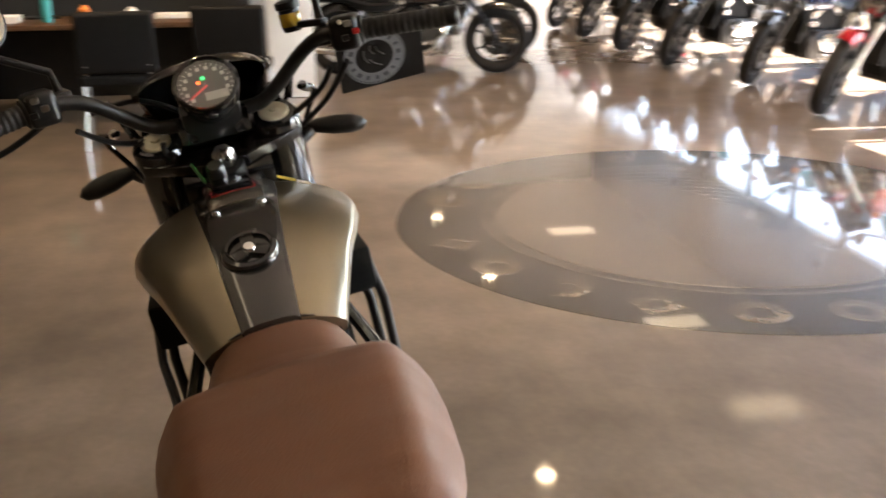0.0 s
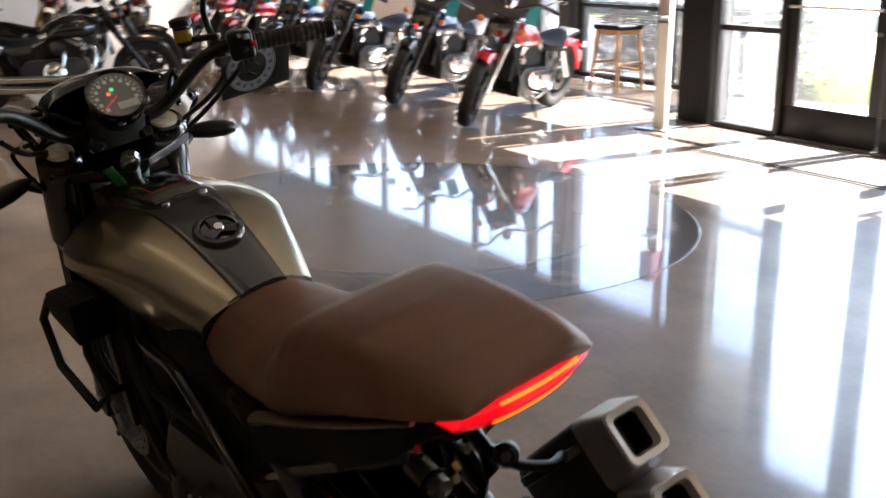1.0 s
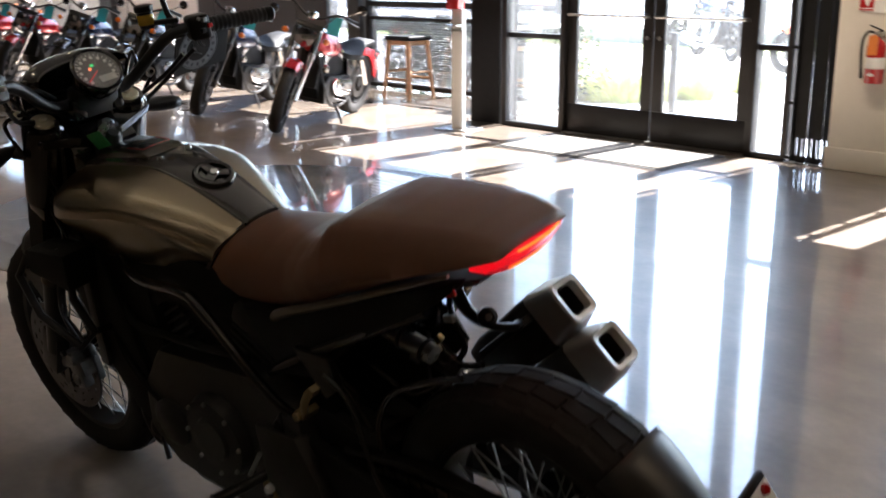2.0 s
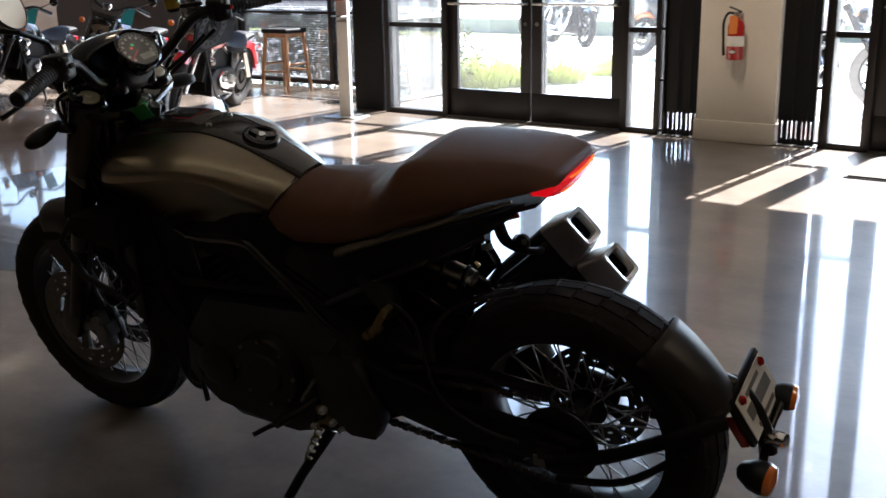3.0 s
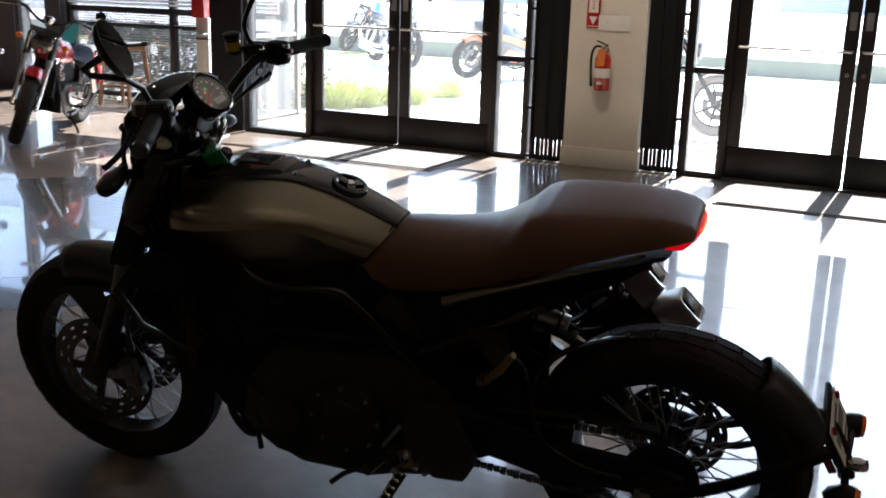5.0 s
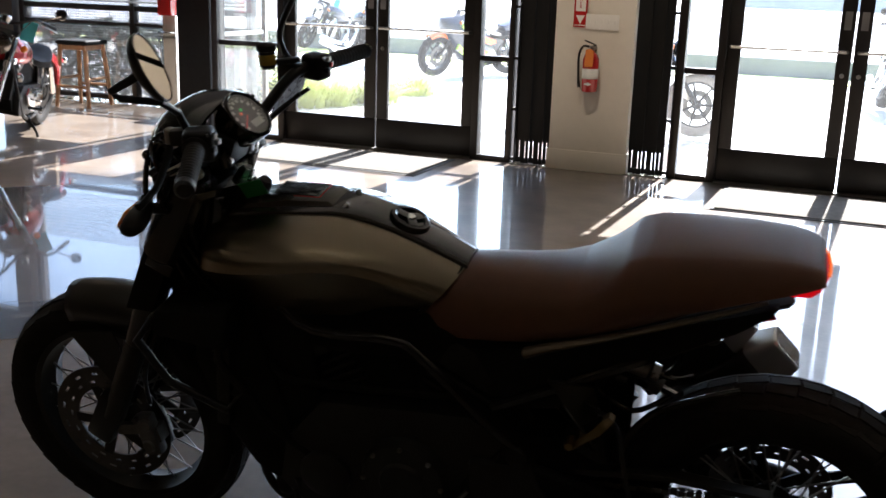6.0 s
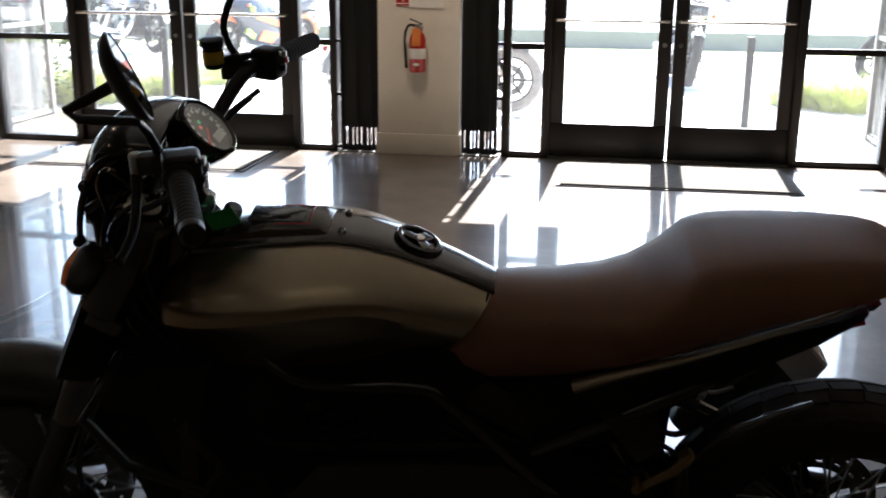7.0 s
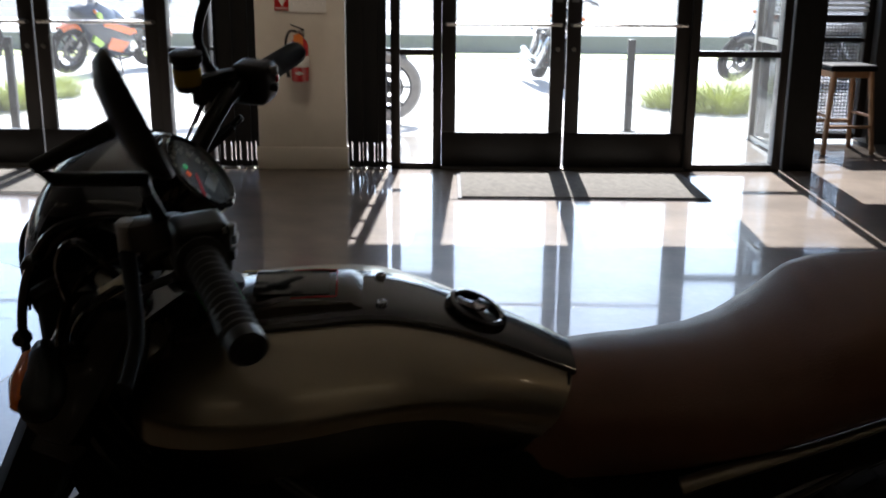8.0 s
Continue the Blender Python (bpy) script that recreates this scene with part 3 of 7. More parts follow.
def folding_grille(x0, x1, slot_side):
    """A side-folding security grille, stacked against the column: black leaves with slots near the floor."""
    g = thing("folding_grille", pose(0, WALL_Y - 0.05, 0), "black steel folding security grille stacked beside the column", "security grille", "grilles beside the column")
    n = 5
    for i in range(n):
        w = (x1 - x0) / n
        x = x0 + w * (i + 0.5)
        t = B()
        for xa, xb, za, zb in ((-0.5, 0.5, 0.19, HEAD + 0.12), (-0.5, -0.02, 0.055, 0.19), (0.10, 0.5, 0.055, 0.19), (-0.5, 0.5, 0.012, 0.055)):
            box(t, (x + w * (xa + xb) / 2, 0.016 * (-1) ** i, (za + zb) / 2), (w * (xb - xa) * (1.16 if xb - xa > 0.9 else 0.97), 0.012, zb - za))
        part("leaf", t, M_GRILLE, g, smooth=0)
    post = B()
    xs = x0 - 0.025 if slot_side < 0 else x1 + 0.025
    z = 0.02
    while z < HEAD:
        box(post, (xs, 0, z + 0.02), (0.045, 0.04, 0.022))
        z += 0.405
    box(post, (xs - 0.02, 0, HEAD / 2), (0.008, 0.04, HEAD))
    box(post, (xs + 0.02, 0, HEAD / 2), (0.008, 0.04, HEAD))
    part("ladder_post", post, M_GRILLE, g, smooth=0)
    part("floor_track", box(B(), ((x0 + x1) / 2, -0.02, 0.006), (x1 - x0 + 0.06, 0.09, 0.010), 0.002), M_STEEL, g, "steel floor track")
    return g


folding_grille(-3.105, -2.819, -1)
folding_grille(-2.175, -1.905, 1)


def floor_mat_thing(x0, x1, y0, y1):
    m = thing("entrance_mat", pose((x0 + x1) / 2, (y0 + y1) / 2, 0), "worn grey-brown entrance mat with black rubber edge on the concrete floor", "floor mat", "mats inside the doors")
    w, d = x1 - x0, y1 - y0
    part("rubber_edge", box(B(), (0, 0, 0.004), (w, d, 0.006), 0.002), M_MATEDGE, m, "black rubber edge")
    part("mat_face", box(B(), (0, 0, 0.0115), (w - 0.05, d - 0.05, 0.007), 0.002), M_MAT, m)


floor_mat_thing(-5.2, -3.58, 7.36, 8.22)
floor_mat_thing(-1.39, 0.21, 7.31, 8.22)


def floor_emblem():
    """A round emblem stained into the floor: ring with illegible letters, plain sweeping shapes inside."""
    e = thing("floor_emblem", pose(-4.58, 4.53, 0) @ Matrix.Diagonal((1.085, 1.085, 1.0, 1.0)), "large round emblem stained dark into the concrete floor", "floor emblem", kind="structure")
    part("disc", lathe(B(), [(0.0, 0.0016), (1.455, 0.0016), (1.46, 0.0004)], Matrix(), 128), M_MEDAL, e, smooth=0)
    part("inner_disc", lathe(B(), [(0.0, 0.0024), (0.996, 0.0024), (1.0, 0.0014)], Matrix(), 112), M_MEDAL_PALE, e, smooth=0)
    part("ring_line", lathe(B(), [(1.04, 0.0014), (1.041, 0.0021), (1.064, 0.0021), (1.065, 0.0014)], Matrix(), 80), M_MEDAL_PALE, e, smooth=0)
    for k in range(22):
        a = radians(k * 360 / 22)
        if k in (5, 16):
            continue
        t = lathe(B(), [(0.05, 0.0014), (0.051, 0.0021), (0.106, 0.0021), (0.107, 0.0014), (0.05, 0.0014)], Matrix.Translation((1.25, 0, 0)), 4 if k % 3 else 16, 0, 360 if k % 3 != 1 else 230)
        ob = part("letter_shape", t, M_MEDAL_LETTER, e, smooth=0)
        ob.matrix_basis = Matrix.Rotation(a, 4, "Z")
    for k in range(9):
        a0, r = 30 + 6 * k, 0.25 + 0.08 * k
        t = lathe(B(), [(r, 0.0022), (r + 0.001, 0.0030), (r + 0.059, 0.0030), (r + 0.06, 0.0022)], Matrix.Translation((0, -0.0165 * k, 0)), 20, a0, a0 + 120)
        part("plume_stroke", t, M_MEDAL, e, smooth=0)


floor_emblem()


def ceiling_spot(x, y, watts, cone=110):
    s = thing("ceiling_spot", pose(x, y, CEIL), "round warm ceiling spotlight in a dark housing", "ceiling light", "spotlights on the ceiling")
    part("housing", lathe(B(), [(0.0, -0.004), (0.1, -0.004), (0.1, -0.2), (0.085, -0.2), (0.08, -0.17)], Matrix(), 20), M_SATBLK, s)
    part("lens", lathe(B(), [(0.0, -0.18), (0.079, -0.175)], Matrix(), 20), M_LAMP, s, "lit warm lens")
    lamp = bpy.data.lights.new("spot_glow", "SPOT")
    lamp.energy, lamp.color, lamp.spot_size, lamp.spot_blend, lamp.shadow_soft_size = watts, (1.0, 0.76, 0.5), radians(cone), 0.8, 0.07
    ob = new("lamp", lamp)
    ob.parent = s
    ob.matrix_basis = pose(0, 0, -0.21)


# the last two are unseen, added to spread light over the tank's flank
for x, y, w in ((-18.9, 5.6, 30), (-15.2, 5.8, 30), (-14.7, -0.2, 30), (-9.0, 5.0, 20), (-12.6, 0.4, 30), (-6.5, 1.0, 17), (-5.4, 4.6, 27), (3.0, 2.5, 16), (-4.6, -2.6, 5), (-1.2, -2.6, 5), (2.2, -2.6, 4)):
    ceiling_spot(x, y, w)


def fill_spot(x, y, target, watts, cone):
    """An added, unseen spotlight on a short arm, turned to brighten what it lights."""
    s = thing("fill_spot", pose(x, y, CEIL), "added unseen spotlight turned to brighten what it faces", "ceiling light", "track lights on the ceiling")
    part("arm", tube(B(), [(0, 0, -0.004), (0, 0, -0.14)], 0.012, 8, soft=False), M_SATBLK, s)
    aim = (Vector(target) - V(x, y, CEIL - 0.18)).normalized()
    m = axis_matrix((0, 0, -0.18), aim)
    part("housing", lathe(B(), [(0.0, -0.12), (0.05, -0.12), (0.055, 0.06), (0.048, 0.06), (0.046, 0.03)], m, 20), M_SATBLK, s)
    part("lens", lathe(B(), [(0.0, 0.035), (0.045, 0.03)], m, 20), M_LAMP, s, "lit warm lens")
    lamp = bpy.data.lights.new("fill_glow", "SPOT")
    lamp.energy, lamp.color, lamp.spot_size, lamp.spot_blend, lamp.shadow_soft_size = watts, (1.0, 0.8, 0.58), radians(cone), 0.7, 0.22
    ob = new("lamp", lamp)
    ob.parent = s
    ob.matrix_basis = axis_matrix(V(0, 0, -0.18) + aim * 0.07, -aim)


# unseen lamps added to lift the back wall that the tank and mirrors reflect
for x in (-5.5, -2.2, 1.1):
    fill_spot(x, -4.4, (x, Y0, 2.4), 2.5, 95)
# one more, added to brighten the column's inner face
fill_spot(-2.5, 5.6, (-2.5, 8.3, 1.75), 25, 38)


def ceiling_panel(x, y):
    s = thing("ceiling_panel_light", pose(x, y, CEIL), "flat rectangular warm ceiling light panel", "ceiling light", "panels on the ceiling")
    part("frame", box(B(), (0, 0, -0.02), (0.5, 0.9, 0.04), 0.006), M_SATBLK, s)
    part("diffuser", box(B(), (0, 0, -0.043), (0.45, 0.85, 0.006)), M_PANEL, s, "lit warm diffuser")


for x, y in ((-13.1, 8.1), (-10.3, 8.1), (-17.9, 8.0), (-8.2, 2.4)):
    ceiling_panel(x, y)
# unseen strip light, added to lay a long highlight along the tank
strip = thing("added_strip_light", pose(-1.6, 0.35, CEIL), "added unseen strip light that lays a highlight on the tank", "ceiling light")
part("frame", box(B(), (0, 0, -0.02), (4.2, 0.36, 0.04), 0.006), M_SATBLK, strip)
part("diffuser", box(B(), (0, 0, -0.043), (4.1, 0.3, 0.006)), M_STRIPLIGHT, strip, "lit warm diffuser")


# ---------------------------------------------------------------- things at the entrance
def extinguisher():
    """Fire extinguisher hung on the column's face, with its hose and tag."""
    e = thing("fire_extinguisher", pose(-2.488, 8.21, 0.64), "red fire extinguisher with orange tag hung on the column", "fire extinguisher")
    part("bottle", lathe(B(), [(0.0, 0.0), (0.055, 0.0), (0.062, 0.01), (0.062, 0.245), (0.05, 0.28), (0.022, 0.3), (0.02, 0.315), (0.0, 0.315)], Matrix(), 28), M_RED, e)
    part("label_band", lathe(B(), [(0.0626, 0.10), (0.0632, 0.101), (0.0632, 0.175), (0.0626, 0.176)], Matrix(), 28), M_PAPER, e, "white printed label")
    part("label_mark", prism(B(), [(-0.03, 0.06), (0.0, 0.048), (0.03, 0.06), (0.0, 0.075)], -0.0645, -0.062), M_PAPER, e, smooth=0)
    part("valve", box(B(), (0, 0, 0.33), (0.035, 0.04, 0.04), 0.006), M_STEEL, e)
    part("handle", box(B(), (-0.012, 0, 0.37), (0.10, 0.02, 0.01), 0.004, Matrix.Rotation(0.35, 4, "Y")), M_SATBLK, e)
    part("lever", box(B(), (-0.01, 0, 0.345), (0.09, 0.02, 0.009), 0.004, Matrix.Rotation(-0.1, 4, "Y")), M_SATBLK, e)
    part("inspection_tag", prism(B(), [(-0.035, 0.19), (0.03, 0.195), (0.035, 0.31), (0.01, 0.33), (-0.03, 0.32)], -0.066, -0.064), M_ORANGE, e, "orange inspection tag", smooth=0)
    hose = tube(B(), [(-0.02, 0, 0.34), (-0.065, -0.01, 0.34), (-0.092, -0.02, 0.27), (-0.088, -0.02, 0.12), (-0.08, -0.02, 0.03)], [0.009, 0.009, 0.009, 0.009, 0.013], 8)
    part("hose", hose, M_SATBLK, e)
    part("wall_bracket", box(B(), (0, 0.065, 0.27), (0.05, 0.026, 0.14), 0.004), M_STEEL, e)


extinguisher()

sign = thing("fire_arrow_sign", pose(-2.612, 8.283, 1.36), "red sign with a white arrow pointing down", "sign")
part("plate", box(B(), (0, 0, 0.02), (0.105, 0.004, 0.52), 0.0015), M_RED, sign)
part("border", box(B(), (0, -0.0025, -0.225), (0.095, 0.001, 0.006)), M_PAPER, sign, smooth=0)
part("arrow", prism(B(), [(-0.035, -0.15), (0.035, -0.15), (0.0, -0.215)], -0.0035, -0.002), M_PAPER, sign, "white arrow", smooth=0)
part("field", box(B(), (0, -0.0028, 0.06), (0.078, 0.0012, 0.36)), M_PAPER, sign, "white field", smooth=0)


def letters(text, parent, m, size, material, name):
    """Raised letters in the built-in face."""
    cu = bpy.data.curves.new(name, "FONT")
    cu.body, cu.size, cu.align_x, cu.align_y, cu.extrude = text, size, "CENTER", "CENTER", 0.0006
    tmp = bpy.data.objects.new(name, cu)
    me = bpy.data.meshes.new_from_object(tmp)
    bpy.data.objects.remove(tmp)
    me.materials.append(material)
    ob = new(name, me)
    ob.parent = parent
    ob.matrix_basis = m
    return ob


for i, ch in enumerate("EXTINGUISHER"):
    letters(ch, sign, Matrix.Translation((0, -0.0042, 0.215 - 0.0275 * i)) @ pose(0, 0, 0, 90, 0, 0), 0.034, M_RED, "letter")

notice = thing("switch_plate", pose(-2.437, 8.283, 1.165), "long white plate of light switches on the column", "switch plate")
part("plate", box(B(), (0, 0, 0), (0.26, 0.006, 0.115), 0.002), M_PAPER, notice)
for i in range(5):
    part("switch", box(B(), (-0.1 + 0.05 * i, -0.006, 0), (0.012, 0.01, 0.026), 0.002), M_WHITE, notice)
card = whole("notice_card", box(B(), (-2.382, 8.283, 1.47), (0.2, 0.003, 0.09), 0.001), M_PAPER, "white card notice taped to the column", "notice", smooth=0)

# hand-gel stand
gel = thing("sanitizer_stand", pose(-6.1, 7.86, 0, 0, 0, 12), "white floor stand with a red dispenser on a steel base plate", "sanitizer stand")
part("base_plate", box(B(), (0, 0, 0.006), (0.34, 0.3, 0.012), 0.003), M_STEEL, gel, "steel base plate")
part("post", box(B(), (0, 0, 0.54), (0.115, 0.05, 1.055), 0.006), M_WHITE, gel)
part("collar", box(B(), (0, -0.002, 0.885), (0.123, 0.06, 0.02), 0.003), M_STEEL, gel)
part("dispenser", box(B(), (0, -0.05, 1.20), (0.125, 0.13, 0.26), 0.02), M_RED, gel, "red dispenser housing")
part("drip_tray", box(B(), (0, -0.07, 0.93), (0.11, 0.11, 0.012), 0.004), M_STEEL, gel)


def stool(x, y, turn):
    """Tall wooden stool with a black upholstered seat."""
    s = thing("bar_stool", pose(x, y, 0, 0, 0, turn), "tall pale wooden stool with a black padded seat", "stool", "stools by the windows")
    for sx in (-1, 1):
        for sy in (-1, 1):
            part("leg", tube(B(), [(0.2 * sx, 0.2 * sy, 0.0), (0.15 * sx, 0.15 * sy, 0.655)], [0.021, 0.024], 8, soft=False), M_WOOD, s)
    for a, z in (((-0.185, -0.185, 0.22), (0.185, -0.185, 0.22)), ((-0.185, 0.185, 0.22), (0.185, 0.185, 0.22)),
                 ((-0.18, -0.18, 0.3), (-0.18, 0.18, 0.3)), ((0.18, -0.18, 0.3), (0.18, 0.18, 0.3))):
        part("rung", tube(B(), [a, z], 0.013, 8, soft=False), M_WOOD, s)
    part("apron", box(B(), (0, 0, 0.625), (0.31, 0.31, 0.05), 0.006), M_WOOD, s)
    part("seat", box(B(), (0, 0, 0.677), (0.38, 0.38, 0.05), 0.022, seg=4), M_VINYL, s, "black padded seat")
    return s


for x, y, a in ((-8.28, 9.28, 4), (-6.85, 9.35, -6), (1.70, 9.27, 5)):
    stool(x, y, a)


# ---------------------------------------------------------------- the motorcycle
# Its own axes: x ahead of the rear end, y to its left, z up; it leans on its side stand.
def lean_pose():
    th, ph = radians(4.25), radians(12)
    f = V(-math.cos(th), -math.sin(th), 0)
    l0 = V(math.sin(th), -math.cos(th), 0)
    u = V(0, 0, 1) * math.cos(ph) + l0 * math.sin(ph)
    l = l0 * math.cos(ph) - V(0, 0, 1) * math.sin(ph)
    m = Matrix((f, l, u)).transposed().to_4x4()
    m.translation = (-0.725, 2.55, 0.0)
    return m


bike = thing("motorcycle", lean_pose(), "black naked motorcycle, bronze tank, brown leather seat, on its side stand", "motorcycle")
FW, RW = V(1.523, 0, 0.342), V(-0.086, 0, 0.340)


def tyre_profile(r, w, ri):
    """Section of a fat tyre: half width w, outer radius r, bead radius ri."""
    pts = [(ri, -w * 0.72), (ri + 0.012, -w * 0.86), ((r + ri) / 2, -w), (r - 0.026, -w * 0.93), (r - 0.0085, -w * 0.62), (r - 0.003, 0),
           (r - 0.0085, w * 0.62), (r - 0.026, w * 0.93), ((r + ri) / 2, w), (ri + 0.012, w * 0.86), (ri, w * 0.72)]
    return pts + [pts[0]]


def tread(bm, c, r, w, n):
    """Chunky tread blocks in staggered rows round the tyre."""
    for k in range(n):
        for y, half, lift, turn, shift in ((-0.66, 0.24, -0.0125, 0.46, 0.1), (-0.2, 0.2, -0.0012, 0.12, 0.0), (0.23, 0.2, -0.0012, -0.12, 0.12), (0.68, 0.23, -0.0138, -0.46, 0.0)):
            a = 2 * math.pi * (k + shift) / n
            m = Matrix.Translation(c) @ Matrix.Rotation(a, 4, "Y") @ Matrix.Translation((0, y * w, r + lift - 0.004)) @ Matrix.Rotation(turn, 4, "X")
            m = m @ Matrix.Rotation(0.1 if y < 0 else -0.1, 4, "Z")
            ln = 2 * math.pi * r / n * 0.474
            vs = []
            for x, yy, z in ((-1, -1, -1), (1, -1, -1), (1, 1, -1), (-1, 1, -1), (-0.95, -0.92, 1), (0.95, -0.92, 1), (0.95, 0.92, 1), (-0.95, 0.92, 1)):
                vs.append(bm.verts.new(m @ V(x * ln, yy * half * w, z * 0.0036)))
            for f in ((4, 5, 6, 7), (0, 1, 5, 4), (1, 2, 6, 5), (2, 3, 7, 6), (3, 0, 4, 7)):
                bm.faces.new([vs[i] for i in f])


def spoke_wheel(name, c, r, w, ri, discs, label):
    side = axis_matrix(c, (0, 1, 0))
    hub = lathe(B(), [(0.0, -0.075), (0.02, -0.075), (0.022, -0.055), (0.05, -0.05), (0.05, -0.042), (0.03, -0.035), (0.03, 0.035), (0.05, 0.042),
                      (0.05, 0.05), (0.022, 0.055), (0.02, 0.075), (0.0, 0.075)], side, 24)
    wheel = part(name, hub, M_SATBLK, bike, label)
    t = lathe(B(), tyre_profile(r, w, ri), side, 72)
    part("tyre", t, M_RUBBER, wheel, "block-tread tyre", 50)
    t = B()
    tread(t, c, r, w, 34)
    tagged(part("tread", t, M_RUBBER, wheel, "shallow blocks parted by narrow grooves", 50), "shallow blocks parted by narrow grooves", kind="stuff")
    rim = [(ri + 0.006, -w * 0.7), (ri + 0.002, -w * 0.76), (ri - 0.012, -w * 0.72), (ri - 0.016, -w * 0.4), (ri - 0.026, 0), (ri - 0.016, w * 0.4),
           (ri - 0.012, w * 0.72), (ri + 0.002, w * 0.76), (ri + 0.006, w * 0.7), (ri - 0.002, 0)]
    part("rim", lathe(B(), rim + [rim[0]], side, 64), M_SATBLK, wheel, "black spoked rim")
    sp = finish(tube(B(), [(0, 0, 0), (0, 0, 1)], 0.0023, 5, soft=False), "spoke", M_ALU)
    n = 40
    for k in range(n):
        a = 2 * math.pi * k / n
        s = 1 if k % 2 else -1
        tw = 0.38 if (k // 2) % 2 else -0.38
        p = c + V(0.048 * math.sin(a + tw), s * 0.045, 0.048 * math.cos(a + tw))
        q = c + V((ri - 0.02) * math.sin(a), s * w * 0.18, (ri - 0.02) * math.cos(a))
        ob = new("spoke", sp)
        ob.parent = wheel
        ob.matrix_basis = axis_matrix(p, q - p) @ Matrix.Diagonal((1, 1, (q - p).length, 1))
    for y, rd in discs:
        d = B()
        # perforated ring: two rows of holes left open between short segments
        rr = [rd * 0.62, rd * 0.72, rd * 0.76, rd * 0.86, rd * 0.9, rd]
        nn = 48
        grid = {}
        for s, yy in enumerate((-0.0025, 0.0025)):
            for i in range(nn):
                a = 2 * math.pi * i / nn
                for j, x in enumerate(rr):
                    grid[s, i, j] = d.verts.new(c + V(x * math.cos(a), y + yy, x * math.sin(a)))
        for i in range(nn):
            i2 = (i + 1) % nn
            for j in range(len(rr) - 1):
                if (j == 1 and i % 3 == 0) or (j == 3 and i % 3 == 1):
                    for a, b in (((i, j), (i2, j)), ((i2, j), (i2, j + 1)), ((i2, j + 1), (i, j + 1)), ((i, j + 1), (i, j))):
                        d.faces.new((grid[0, a[0], a[1]], grid[0, b[0], b[1]], grid[1, b[0], b[1]], grid[1, a[0], a[1]]))
                    continue
                d.faces.new((grid[0, i, j], grid[0, i, j + 1], grid[0, i2, j + 1], grid[0, i2, j]))
                d.faces.new((grid[1, i, j], grid[1, i2, j], grid[1, i2, j + 1], grid[1, i, j + 1]))
            for j in (0, len(rr) - 1):
                d.faces.new((grid[0, i, j], grid[0, i2, j], grid[1, i2, j], grid[1, i, j]))
        part("brake_disc", d, M_DISC, wheel, "drilled steel brake disc", 30)
        carrier = B()
        for k in range(5):
            a = 2 * math.pi * k / 5
            prism(carrier, [(c.x + 0.03 * math.cos(a - 0.5), c.z + 0.03 * math.sin(a - 0.5)), (c.x + rd * 0.66 * math.cos(a - 0.12), c.z + rd * 0.66 * math.sin(a - 0.12)),
                            (c.x + rd * 0.66 * math.cos(a + 0.12), c.z + rd * 0.66 * math.sin(a + 0.12)), (c.x + 0.03 * math.cos(a + 0.5), c.z + 0.03 * math.sin(a + 0.5))], y - 0.003, y + 0.003)
        part("disc_carrier", carrier, M_SATBLK, wheel)
    part("axle", lathe(B(), [(0.0, -0.125), (0.014, -0.125), (0.014, 0.125), (0.0, 0.125)], side, 12), M_STEEL, wheel)
    return wheel


spoke_wheel("front_wheel", FW, 0.342, 0.064, 0.253, ((0.078, 0.165), (-0.078, 0.165)), "black spoked front wheel")
spoke_wheel("rear_wheel", RW, 0.340, 0.078, 0.238, ((-0.092, 0.135),), "black spoked rear wheel")
sprocket = lathe(B(), [(0.0, 0.1), (0.092, 0.1), (0.092, 0.106), (0.0, 0.106)], axis_matrix(RW, (0, 1, 0)), 44)
part("sprocket", sprocket, M_SATBLK, bike)

